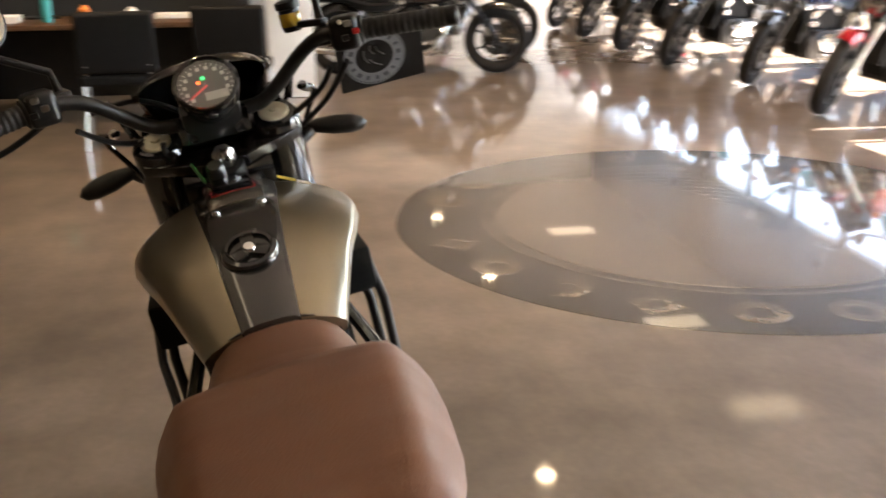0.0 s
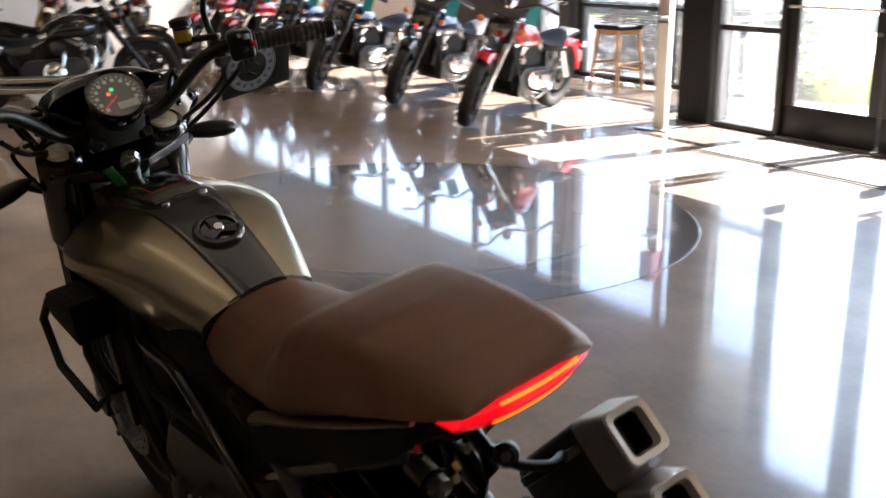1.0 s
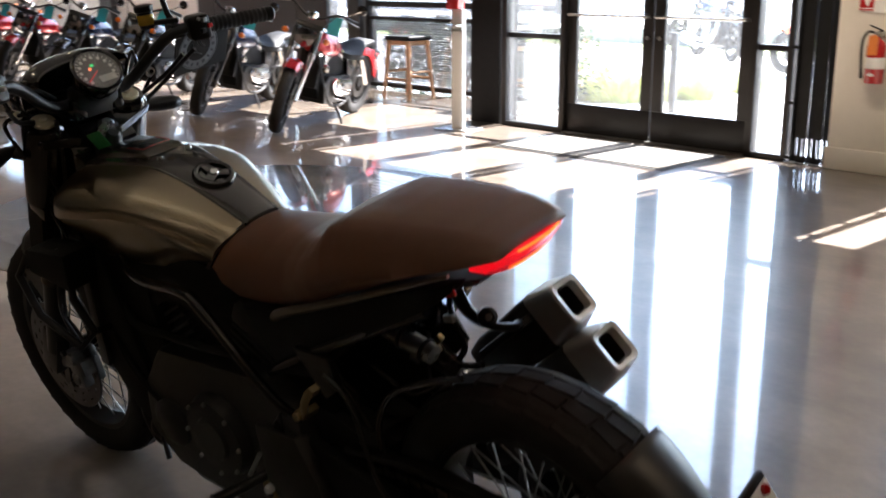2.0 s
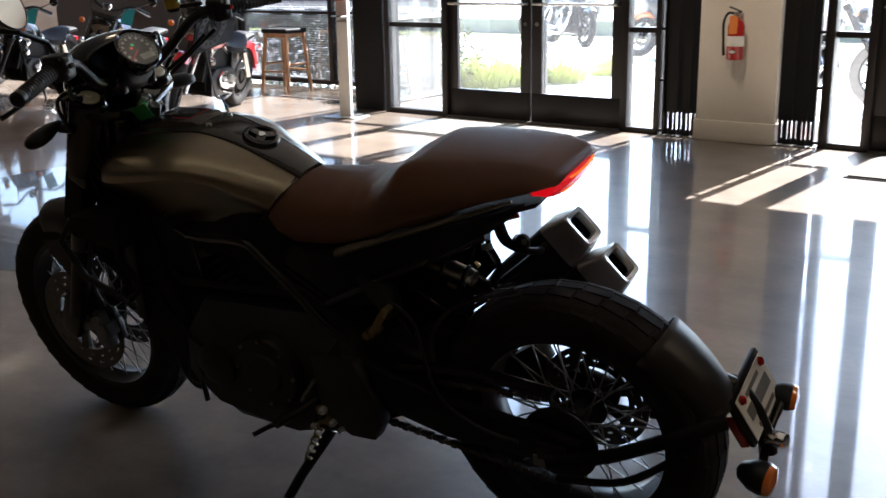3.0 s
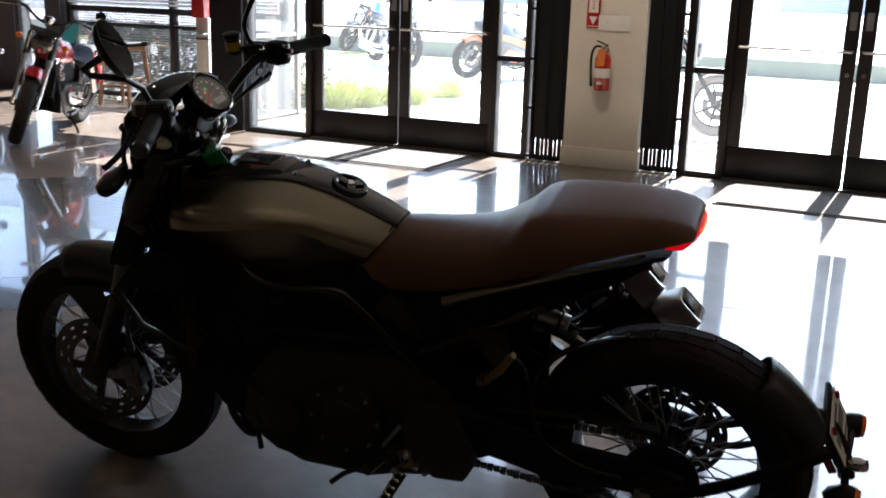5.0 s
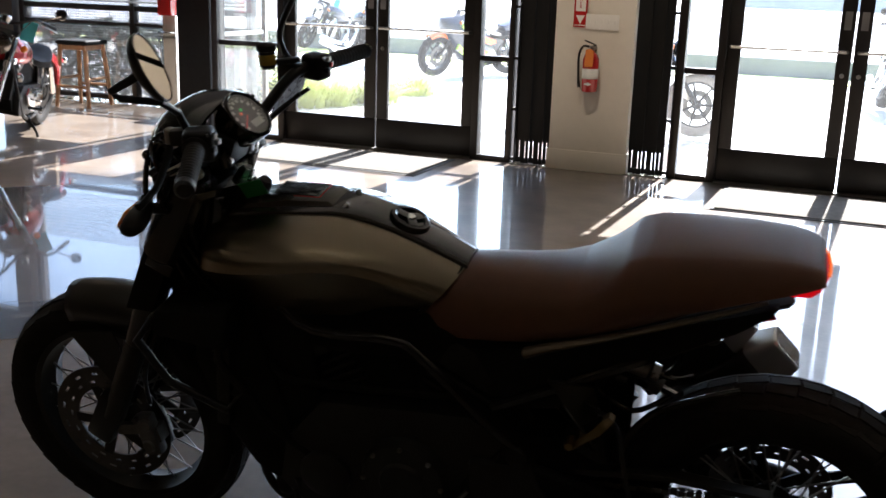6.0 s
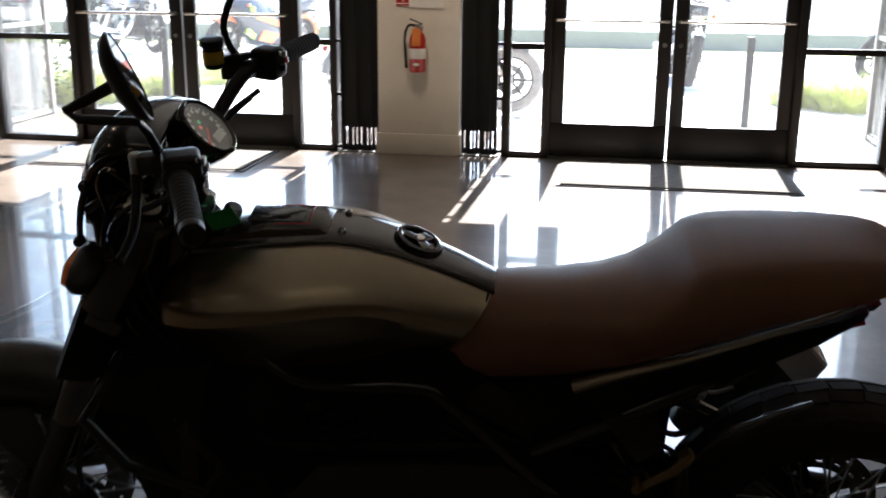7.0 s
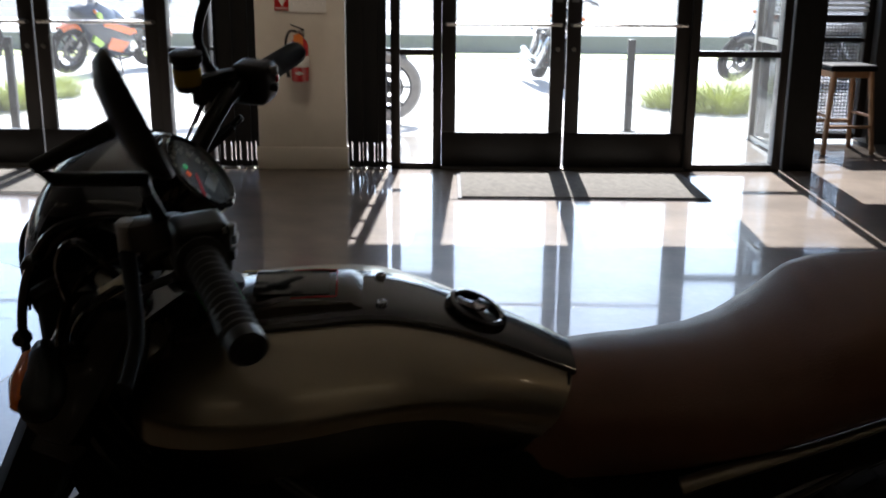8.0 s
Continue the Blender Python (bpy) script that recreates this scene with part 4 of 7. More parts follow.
# ---- front end
for s in (1, -1):
    top = V(1.166, 0.114 * s, 1.074)
    foot = V(FW.x - 0.012, 0.104 * s, FW.z + 0.01)
    leg = foot - top
    fork = part("fork_leg", tube(B(), [top + leg * 0.02, top + leg * 0.5, top + leg * 0.62], [0.036, 0.035, 0.031], 18, soft=False), M_GLOSSBLK, bike, "black fork leg")
    part("inner_tube", tube(B(), [top + leg * 0.60, top + leg * 0.95], 0.028, 16, soft=False), M_SATBLK, fork, "black inner fork tube")
    cap = lathe(B(), [(0.0, 0.014), (0.008, 0.014), (0.009, 0.010), (0.026, 0.009), (0.029, 0.006), (0.029, -0.002), (0.0, -0.002)], axis_matrix(top, -leg), 22)
    part("fork_collar", lathe(B(), [(0.0, 0.004), (0.040, 0.004), (0.048, -0.006), (0.051, -0.215), (0.042, -0.225), (0.0, -0.225)], axis_matrix(top, -leg), 20), M_GLOSSBLK, fork, "gloss black fork cover")
    part("fork_cap", cap, M_CREAM, fork, "pale machined fork cap")
    foot_bm = box(B(), foot + V(0.0, 0, 0.03), (0.075, 0.045, 0.15), 0.016, Matrix.Rotation(-0.5, 4, "Y"))
    part("fork_foot", foot_bm, M_SATBLK, fork)
    guard = loft(B(), [[top + leg * q + V(dx, dy * s, 0) for dx, dy in ((0.045, -0.03), (0.055, 0.0), (0.04, 0.035), (-0.03, 0.038), (-0.04, 0.0), (-0.03, -0.03))] for q in (0.22, 0.27, 0.4, 0.47)])
    part("fork_guard", guard, M_MATT, fork, "black plastic fork guard")
    cal = box(B(), V(FW.x - 0.128, 0.108 * s, FW.z + 0.01), (0.05, 0.034, 0.115), 0.011, Matrix.Rotation(0.2, 4, "Y"))
    box(cal, V(FW.x - 0.133, 0.066 * s, FW.z + 0.01), (0.042, 0.022, 0.105), 0.008, Matrix.Rotation(0.2, 4, "Y"))
    box(cal, V(FW.x - 0.150, 0.087 * s, FW.z + 0.012), (0.02, 0.06, 0.045), 0.006, Matrix.Rotation(0.2, 4, "Y"))
    for q in (-0.028, 0.034):
        lathe(cal, [(0.0, 0.008), (0.015, 0.008), (0.018, 0.003), (0.018, -0.01)], axis_matrix(V(FW.x - 0.13, 0.122 * s, FW.z + 0.01 + q), (0, s, 0)), 14)
    box(cal, V(FW.x - 0.07, 0.100 * s, FW.z + 0.01), (0.085, 0.02, 0.032), 0.007, Matrix.Rotation(0.2, 4, "Y"))
    caliper = part("brake_caliper", cal, M_CALIPER, bike, "dark grey radial brake caliper")
    for q in (-0.03, 0.03):
        part("bolt", lathe(B(), [(0.0, 0.012), (0.008, 0.012), (0.008, 0.0)], axis_matrix(V(FW.x - 0.108, 0.124 * s, FW.z + 0.012 + q * 1.6), (0, s, 0)), 8), M_DISC, caliper)
    part("brake_hose", tube(B(), [(FW.x - 0.13, 0.09 * s, FW.z + 0.09), (FW.x - 0.16, 0.12 * s, 0.56), (1.28, 0.10 * s, 0.74), (1.2, 0.05 * s, 0.86), (1.17, 0.03 * s, 0.98)], 0.006, 8), M_SATBLK, bike)

for z, zz, t, name in ((1.063, 1.048, 0.026, "upper_triple_clamp"), (0.88, 0.86, 0.034, "lower_triple_clamp")):
    x = 1.166 + (FW.x - 1.166) * (1.074 - z) / (1.074 - FW.z)
    bm = B()
    prism(bm, [(x + 0.03, -0.15), (x + 0.05, 0.0), (x + 0.03, 0.15), (x - 0.035, 0.15), (x - 0.075, 0.04), (x - 0.075, -0.04), (x - 0.035, -0.15)], zz - t / 2, zz + t / 2, "xy", 0.006)
    bmesh.ops.rotate(bm, cent=(x, 0, zz), matrix=Matrix.Rotation(radians(-28), 3, "Y"), verts=bm.verts)
    part(name, bm, M_GLOSSBLK, bike, "black forged clamp")
part("steering_stem", tube(B(), [(1.10, 0, 1.02), (1.20, 0, 0.82)], 0.034, 16, soft=False), M_SATBLK, bike)
part("lower_neck_cover", prism(B(), [(1.27, 0.90), (1.29, 0.80), (1.25, 0.70), (1.13, 0.70), (1.12, 0.88)], -0.095, 0.095, bevel=0.012), M_MATT, bike, "black cover below the steering clamp")
part("neck_cover", prism(B(), [(1.212, 0.955), (1.125, 0.965), (1.10, 0.83), (1.195, 0.83), (1.235, 0.88)], -0.076, 0.076, bevel=0.010), M_MATT, bike, "black cover round the steering neck")
for pts in ([(1.16, 0.14, 1.09), (1.175, 0.135, 0.98), (1.165, 0.115, 0.86), (1.15, 0.10, 0.74)], [(1.13, 0.10, 1.08), (1.15, 0.105, 0.96), (1.19, 0.105, 0.86), (1.17, 0.11, 0.74)],
            [(1.20, 0.07, 1.06), (1.235, 0.10, 1.0), (1.225, 0.13, 0.93), (1.18, 0.125, 0.84), (1.13, 0.12, 0.78)]):
    part("cable", tube(B(), pts, 0.0055, 8), M_SATBLK, bike)
part("headstock_cover", prism(B(), [(1.235, 1.03), (1.15, 1.045), (1.115, 0.99), (1.13, 0.90), (1.26, 0.90), (1.27, 0.97)], -0.088, 0.088, bevel=0.014), M_GLOSSBLK, bike, "gloss black cover between the fork legs")
part("stem_nut", lathe(B(), [(0.0, 0.022), (0.012, 0.022), (0.02, 0.014), (0.022, 0.0), (0.022, -0.01)], axis_matrix((1.098, 0, 1.032), (-0.47, 0, 0.88)), 6), M_STEEL, bike)
part("ignition_lock", lathe(B(), [(0.0, 0.016), (0.013, 0.016), (0.017, 0.01), (0.018, -0.02)], axis_matrix((1.045, 0.02, 1.022), (-0.5, 0, 0.86)), 16), M_DISC, bike)
part("clamp_badge", box(B(), (1.175, -0.055, 1.045), (0.012, 0.06, 0.012), 0.002, Matrix.Rotation(radians(-28), 4, "Y")), M_PAPER, bike)

# front mudguard, hugging the tyre
rows = []
for a in np.linspace(74, 124, 13):
    q, taper = radians(a), 1.0 - 0.16 * abs(a - 96) / 30
    ring_pts = []
    for y, d in ((-1.0, -0.045), (-0.96, -0.012), (-0.72, 0.014), (-0.3, 0.03), (0, 0.033), (0.3, 0.03), (0.72, 0.014), (0.96, -0.012), (1.0, -0.045)):
        r = 0.336 + d
        ring_pts.append(FW + V(r * math.cos(q), y * 0.076 * taper, r * math.sin(q)))
    rows.append(ring_pts)
bm = loft(B(), rows, cap=False, closed=False)
fender = part("front_fender", bm, M_FENDER, bike, "satin grey front mudguard", 60)
fender.modifiers.new("thickness", "SOLIDIFY").thickness = 0.004
for s in (1, -1):
    part("fender_stay", prism(B(), [(1.47, 0.62), (1.60, 0.60), (1.50, 0.47), (1.44, 0.50)], 0.078 * s, 0.083 * s), M_SATBLK, bike)

# headlamp, fly screen, gauge
part("headlamp_shell", lathe(B(), [(0.0, -0.085), (0.035, -0.08), (0.06, -0.05), (0.072, 0.0), (0.075, 0.03), (0.07, 0.035)], axis_matrix((1.255, 0, 1.02), (0.97, 0, -0.22)), 32), M_MATT, bike, "black headlamp shell")
part("headlamp_lens", lathe(B(), [(0.0, 0.05), (0.035, 0.046), (0.069, 0.033)], axis_matrix((1.255, 0, 1.02), (0.97, 0, -0.22)), 32), M_HEADL, bike, "clear headlamp lens")
part("headlamp_bucket", loft(B(), [[V(x, w * math.copysign(abs(math.cos(a)) ** 0.6, math.cos(a)), zc + h * math.copysign(abs(math.sin(a)) ** 0.6, math.sin(a))) for a in np.linspace(0, 2 * math.pi, 28, endpoint=False)]
                                  for x, w, zc, h in ((1.17, 0.080, 1.0, 0.10), (1.185, 0.094, 0.99, 0.125), (1.23, 0.098, 0.975, 0.135), (1.268, 0.088, 0.975, 0.12), (1.282, 0.07, 0.98, 0.095))]), M_MATT, bike, "black bucket behind the headlamp", 50)
rows = []
for x, hw, zt, zb in smooth_rows([(1.125, 0.120, 1.186, 1.150), (1.165, 0.123, 1.194, 1.142), (1.21, 0.120, 1.192, 1.128), (1.248, 0.110, 1.172, 1.095), (1.278, 0.092, 1.130, 1.045), (1.294, 0.066, 1.075, 1.0)], 16):
    rows.append([V(x, hw * math.copysign(abs(math.sin(a)) ** 0.8, a), zb + (zt - zb) * math.cos(a) ** 0.7) for a in np.linspace(-1.57, 1.57, 23)])
bm = loft(B(), rows, cap=False, closed=False)
screen = part("fly_screen", bm, M_GLOSSBLK, bike, "gloss black fly screen round the headlamp", 60)
screen.modifiers.new("thickness", "SOLIDIFY").thickness = 0.004

for s in (1, -1):
    bracket = part("screen_bracket", tube(B(), [(1.19, 0.085 * s, 1.05), (1.225, 0.112 * s, 1.085), (1.27, 0.104 * s, 1.06)], 0.008, 8), M_SATBLK, bike, "black bracket under the fly screen")
    part("screen_rail", tube(B(), [(1.125, 0.122 * s, 1.172), (1.18, 0.126 * s, 1.172), (1.232, 0.121 * s, 1.15), (1.27, 0.11 * s, 1.09), (1.29, 0.104 * s, 1.02), (1.292, 0.10 * s, 0.95)], 0.0065, 8), M_GLOSSBLK, bracket, "thin gloss black rail")
    for x, y, z in ((1.26, 0.118, 1.11), (1.292, 0.108, 1.0)):
        part("screw", lathe(B(), [(0.0, 0.010), (0.008, 0.010), (0.011, 0.004), (0.011, -0.006)], axis_matrix((x, y * s, z), (0.2, s, 0.1)), 12), M_GLOSSBLK, bracket, "dark round fixing knob")
    for pts in (((1.15, 0.15, 1.10), (1.185, 0.175, 1.165), (1.215, 0.165, 1.13), (1.215, 0.12, 1.02), (1.20, 0.10, 0.90)), ((1.12, 0.17, 1.12), (1.17, 0.20, 1.10), (1.21, 0.17, 1.03), (1.20, 0.13, 0.93), (1.15, 0.125, 0.83)),
                ((1.16, 0.10, 1.11), (1.20, 0.13, 1.10), (1.235, 0.14, 1.02), (1.225, 0.135, 0.88), (1.17, 0.13, 0.76))):
        part("cable", tube(B(), [(x, y * s, z) for x, y, z in pts], 0.0052, 8), M_GLOSSBLK, bike)
    part("cable_adjuster", tube(B(), [(1.135, 0.178 * s, 1.118), (1.165, 0.19 * s, 1.105)], [0.010, 0.008], 10, soft=False), M_CREAM if s > 0 else M_ALU, bike, "pale cable adjuster")

GC, GN = V(1.080, -0.006, 1.131), V(-0.72, 0.02, 0.69).normalized()
gm = axis_matrix(GC, GN)
gauge = part("gauge", lathe(B(), [(0.0, -0.075), (0.03, -0.075), (0.05, -0.05), (0.058, -0.02), (0.0605, 0.0), (0.0605, 0.006), (0.056, 0.009), (0.0515, 0.006), (0.05, -0.002)], gm, 40), M_GLOSSBLK, bike, "round black instrument with white dial marks")
part("dial_face", lathe(B(), [(0.0, -0.002), (0.0505, -0.002)], gm, 40), M_FACE, gauge)
du, dv = V(0, -1, 0), GN.cross(V(0, -1, 0)).normalized()
dv = -dv if dv.z < 0 else dv


def dial(u, v, lift=0.0):
    return GC + du * u + dv * v + GN * (lift - 0.0015)


def dial_bar(u0, v0, u1, v1, w, name, material):
    p, q = dial(u0, v0), dial(u1, v1)
    d = (q - p).normalized()
    n = d.cross(GN) * (w / 2)
    bm = B()
    lo = [bm.verts.new(x) for x in (p - n, q - n, q + n, p + n)]
    hi = [bm.verts.new(x + GN * 0.0008) for x in (p - n, q - n, q + n, p + n)]
    bm.faces.new(hi)
    for i in range(4):
        bm.faces.new((lo[i], lo[(i + 1) % 4], hi[(i + 1) % 4], hi[i]))
    part(name, bm, material, gauge, smooth=0)


for k in range(23):
    a = radians(222 - 264 * k / 22)
    r0 = 0.0455 if k % 2 == 0 else 0.043
    dial_bar(r0 * math.cos(a), r0 * math.sin(a), 0.0485 * math.cos(a), 0.0485 * math.sin(a), 0.0016, "dial_mark", M_TICK)
    if k % 2 == 0:
        dial_bar(0.0385 * math.cos(a) - 0.0036, 0.0385 * math.sin(a), 0.0385 * math.cos(a) + 0.0036, 0.0385 * math.sin(a), 0.0075, "dial_numeral", M_TICK)
dial_bar(0.002, 0.0, -0.034, -0.023, 0.0028, "needle", M_NEEDLE)
dial_bar(-0.006, -0.024, 0.036, -0.024, 0.017, "lcd", M_LCD)
dial_bar(-0.016, 0.009, -0.009, 0.009, 0.007, "led", M_LEDO)
dial_bar(-0.007, 0.017, 0.001, 0.017, 0.007, "led", M_LEDG)
pane = part("gauge_glass", lathe(B(), [(0.0, 0.0052), (0.052, 0.005)], gm, 40), glass_mat("gauge_glass", 0.26), gauge, "clear instrument glass")
part("gauge_bracket", box(B(), (1.12, 0, 1.07), (0.05, 0.11, 0.07), 0.01, Matrix.Rotation(-0.4, 4, "Y")), M_SATBLK, bike)

# handlebar and controls
GL, GR = V(0.974, 0.430, 1.163), V(0.985, -0.444, 1.167)
bar = tube(B(), [GL + V(0.01, -0.005, 0), (1.03, 0.29, 1.178), (1.065, 0.205, 1.165), (1.118, 0.115, 1.09), (1.128, 0.06, 1.075), (1.128, -0.06, 1.075), (1.118, -0.115, 1.09),
                 (1.068, -0.205, 1.168), (1.035, -0.29, 1.18), GR + V(0.01, 0.005, 0)], 0.0135, 14, 6)
part("handlebar", bar, M_SATBLK, bike, "wide black handlebar")
for s in (1, -1):
    part("bar_clamp", box(B(), (1.125, 0.05 * s, 1.062), (0.05, 0.034, 0.05), 0.01), M_GLOSSBLK, bike)
    end = GL if s > 0 else GR
    inner = V(1.028, 0.298 * s, 1.176)
    g = B()
    d = (end - inner)
    prof_r = []
    for k in range(27):
        prof_r.append((0.0175 + (0.0016 if k % 2 else 0.0), d.length * k / 26))
    lathe(g, [(0.0, 0.0)] + prof_r + [(0.0, d.length)], axis_matrix(inner, d), 18)
    grip = part("grip", g, M_GRIP, bike, "ribbed black rubber grip", 25)
    part("bar_end", lathe(B(), [(0.0165, -0.004), (0.0185, 0.0), (0.0185, 0.016), (0.013, 0.022), (0.0, 0.022)], axis_matrix(end, d), 18), M_SATBLK, grip, "dark bar end")
    part("grip_flange", lathe(B(), [(0.0, -0.006), (0.025, -0.006), (0.026, 0.0), (0.018, 0.004)], axis_matrix(inner, d), 18), M_GRIP, grip)
    c = inner - d.normalized() * 0.03
    sw = part("switch_housing", box(B(), c + V(-0.006, 0, 0.0), (0.058, 0.052, 0.06), 0.013, Matrix.Rotation(0.35 * s, 4, "Z"), 3), M_SATBLK, bike, "black switch housing")
    for k, (a, z, m) in enumerate(((0.0, 0.012, M_ALU), (0.008, -0.012, M_SATBLK), (-0.012, -0.004, M_RED if s < 0 else M_ALU))):
        part("switch_button", box(B(), c + V(-0.037, a, z + 0.006), (0.012, 0.014, 0.011), 0.003), m, sw)
    part("screw", lathe(B(), [(0.0, 0.003), (0.004, 0.003), (0.005, 0.0)], axis_matrix(c + V(-0.033, 0.012, 0.022), (-1, 0, 0.3)), 8), M_STEEL, sw)
    # lever and its perch
    perch = c - d.normalized() * 0.035 + V(0.015, 0, -0.004)
    part("lever_perch", box(B(), perch + V(0.016, 0, 0), (0.06, 0.03, 0.034), 0.009, Matrix.Rotation(0.3 * s, 4, "Z")), M_DISC if s > 0 else M_SATBLK, bike, "lever perch")
    part("lever_pivot", lathe(B(), [(0.0, 0.021), (0.008, 0.021), (0.011, 0.018), (0.011, -0.018), (0.0, -0.02)], Matrix.Translation(perch + V(0.045, 0.006 * s, -0.004)), 14), M_ALU if s > 0 else M_SATBLK, bike, "lever pivot bolt")
    lv = tube(B(), [perch + V(0.04, 0.005 * s, -0.004), perch + V(0.060, 0.055 * s, -0.008), perch + V(0.054, 0.115 * s, -0.02), perch + V(0.060, 0.155 * s, -0.036), perch + V(0.062, 0.165 * s, -0.04)],
              [0.008, 0.0075, 0.007, 0.007, 0.0085], 10, flat=0.75)
    if s > 0:
        lv = tube(B(), [perch + V(0.046, 0.012, -0.018), perch + V(0.034, 0.055, -0.040), perch + V(0.022, 0.112, -0.062), perch + V(0.021, 0.165, -0.074), perch + V(0.023, 0.178, -0.076)],
                  [0.009, 0.008, 0.0075, 0.0075, 0.009], 10, flat=0.75)
    part("lever", lv, M_MATT, bike, "black hand lever")
    # mirror: stalk, shell, glass
    mc = V(1.066, 0.343, 1.345) if s > 0 else V(0.985, -0.385, 1.405)
    way = [perch + V(0.02, 0.006, 0.05), mc + V(0.005, -0.025, -0.072), mc + V(0.085, -0.012, -0.066), mc + V(0.098, -0.008, -0.052)] if s > 0 else [perch + V(0.034, 0.0, 0.05), perch + V(0.034, -0.012, 0.11), mc + V(0.035, 0.06, 0.03)]
    base = [perch + V(0.01, 0, 0.015)] + way + [mc + V(0.018, 0, -0.01)]
    part("mirror_stalk", tube(B(), base, [0.008] + [0.007] * (len(base) - 2) + [0.009], 10, soft=s < 0), M_SATBLK, bike)
    mn = (V(-0.88, -0.33, 0.34) if s > 0 else V(-0.80, 0.42, 0.12)).normalized()
    mu = V(0, 0.058 * s, 0.111)
    mu = (mu - mn * mu.dot(mn)).normalized()
    mm = Matrix((mu, mn.cross(mu), mn)).transposed().to_4x4()
    mm.translation = mc
    sh = lathe(B(), [(0.0, -0.024), (0.03, -0.021), (0.047, -0.012), (0.053, 0.0), (0.0535, 0.004), (0.051, 0.006)], mm @ Matrix.Diagonal((1.3, 1.12 if s > 0 else 0.84, 1.0, 1)), 32)
    mirror = part("mirror_shell", sh, M_SATBLK, bike, "oval black mirror shell")
    part("mirror_glass", lathe(B(), [(0.0, 0.0045), (0.0505, 0.0045)], mm @ Matrix.Diagonal((1.3, 1.12 if s > 0 else 0.84, 1.0, 1)), 32), M_MIRROR, mirror, "mirror glass")
# front brake reservoir with amber fluid window
rv = V(1.112, -0.186, 1.222)
res = part("brake_reservoir", lathe(B(), [(0.0, -0.030), (0.016, -0.030), (0.019, -0.024), (0.019, 0.010), (0.023, 0.012), (0.023, 0.024), (0.017, 0.027), (0.0, 0.027)], Matrix.Translation(rv), 20), M_SATBLK, bike, "round black brake reservoir")
part("fluid_window", lathe(B(), [(0.0194, -0.020), (0.0200, -0.019), (0.0200, 0.003), (0.0194, 0.004)], Matrix.Translation(rv), 20), M_BROWNPLASTIC, res, "amber fluid window")
part("reservoir_bracket", box(B(), rv + V(-0.03, -0.03, -0.02), (0.07, 0.02, 0.012), 0.004, Matrix.Rotation(0.7, 4, "Z")), M_SATBLK, bike)
for k, pts in enumerate((((1.06, -0.23, 1.15), (1.12, -0.2, 1.10), (1.19, -0.1, 1.03), (1.2, -0.04, 0.96)), ((1.07, 0.23, 1.15), (1.14, 0.18, 1.10), (1.2, 0.09, 1.06), (1.19, 0.05, 0.95)),
                         ((1.05, -0.26, 1.155), (1.15, -0.22, 1.08), (1.2, -0.12, 1.0), (1.16, -0.06, 0.92)), ((1.10, 0.2, 1.17), (1.17, 0.12, 1.16), (1.21, 0.04, 1.10), (1.2, 0.0, 1.02)))):
    part("cable", tube(B(), list(pts), 0.0055, 8), M_SATBLK, bike)
# folded card hanging from the right lever
cardh = V(1.132, -0.335, 1.098)
tag = part("hang_card", box(B(), cardh, (0.003, 0.168, 0.11), 0.001, Matrix.Rotation(-0.45, 4, "Y")), M_SATBLK, bike, "black card with a round grey emblem", 0)
cm = Matrix.Translation(cardh) @ Matrix.Rotation(-0.45, 4, "Y") @ Matrix.Rotation(radians(-90), 4, "Y")
cm = cm @ Matrix.Translation((0.012, 0.012, 0))
part("emblem_ring", lathe(B(), [(0.037, 0.0018), (0.037, 0.0026), (0.058, 0.0026), (0.058, 0.0018)], cm, 40), M_PALEPRINT, tag, "pale grey round emblem", 0)
part("emblem_edge", lathe(B(), [(0.0595, 0.0018), (0.0595, 0.0026), (0.0615, 0.0026), (0.0615, 0.0018)], cm, 40), M_PALEPRINT, tag, "", 0)
for k in range(16):
    bm = box(B(), (0.0475, 0, 0.0028), (0.009, 0.006 if k % 3 else 0.010, 0.0008))
    bmesh.ops.transform(bm, matrix=cm @ Matrix.Rotation(2 * math.pi * k / 16, 4, "Z"), verts=bm.verts)
    part("emblem_letter_bar", bm, M_INK, tag, "", 0)
for u0, v0, u1, v1 in ((-0.022, -0.012, -0.004, 0.010), (0.0, -0.02, 0.022, -0.004), (-0.012, 0.012, 0.018, 0.020), (0.006, 0.0, 0.026, 0.006)):
    part("emblem_stroke", tube(B(), [cm @ V(u0, v0, 0.0026), cm @ V((u0 + u1) / 2, (v0 + v1) / 2 + 0.004, 0.0028), cm @ V(u1, v1, 0.0026)], 0.0028, 6, flat=0.3), M_PALEPRINT, tag, "", 0)
# front indicators: long pods on short stems
for c, s in ((V(1.236, 0.222, 1.012), 1), (V(1.218, -0.228, 1.012), -1)):
    part("indicator_stem", tube(B(), [(1.19, 0.135 * s, 0.995), c + V(0, -0.05 * s, 0)], 0.012, 10, soft=False), M_SATBLK, bike)
    pod = axis_matrix(c, (-0.2, s, -0.16)) @ Matrix.Diagonal((1.05, 0.72, 1.1, 1))
    body = part("front_indicator", lathe(B(), [(0.0, -0.065), (0.010, -0.06), (0.02, -0.035), (0.027, 0.0), (0.026, 0.03), (0.018, 0.05), (0.0, 0.06)], pod, 22), M_SATBLK, bike, "black indicator pod")
    part("lens", lathe(B(), [(0.0, -0.045), (0.014, -0.04), (0.024, 0.0), (0.02, 0.035), (0.0, 0.052)], Matrix.Translation((0.011, 0, 0)) @ pod, 22), M_AMBER, body, "amber lens")

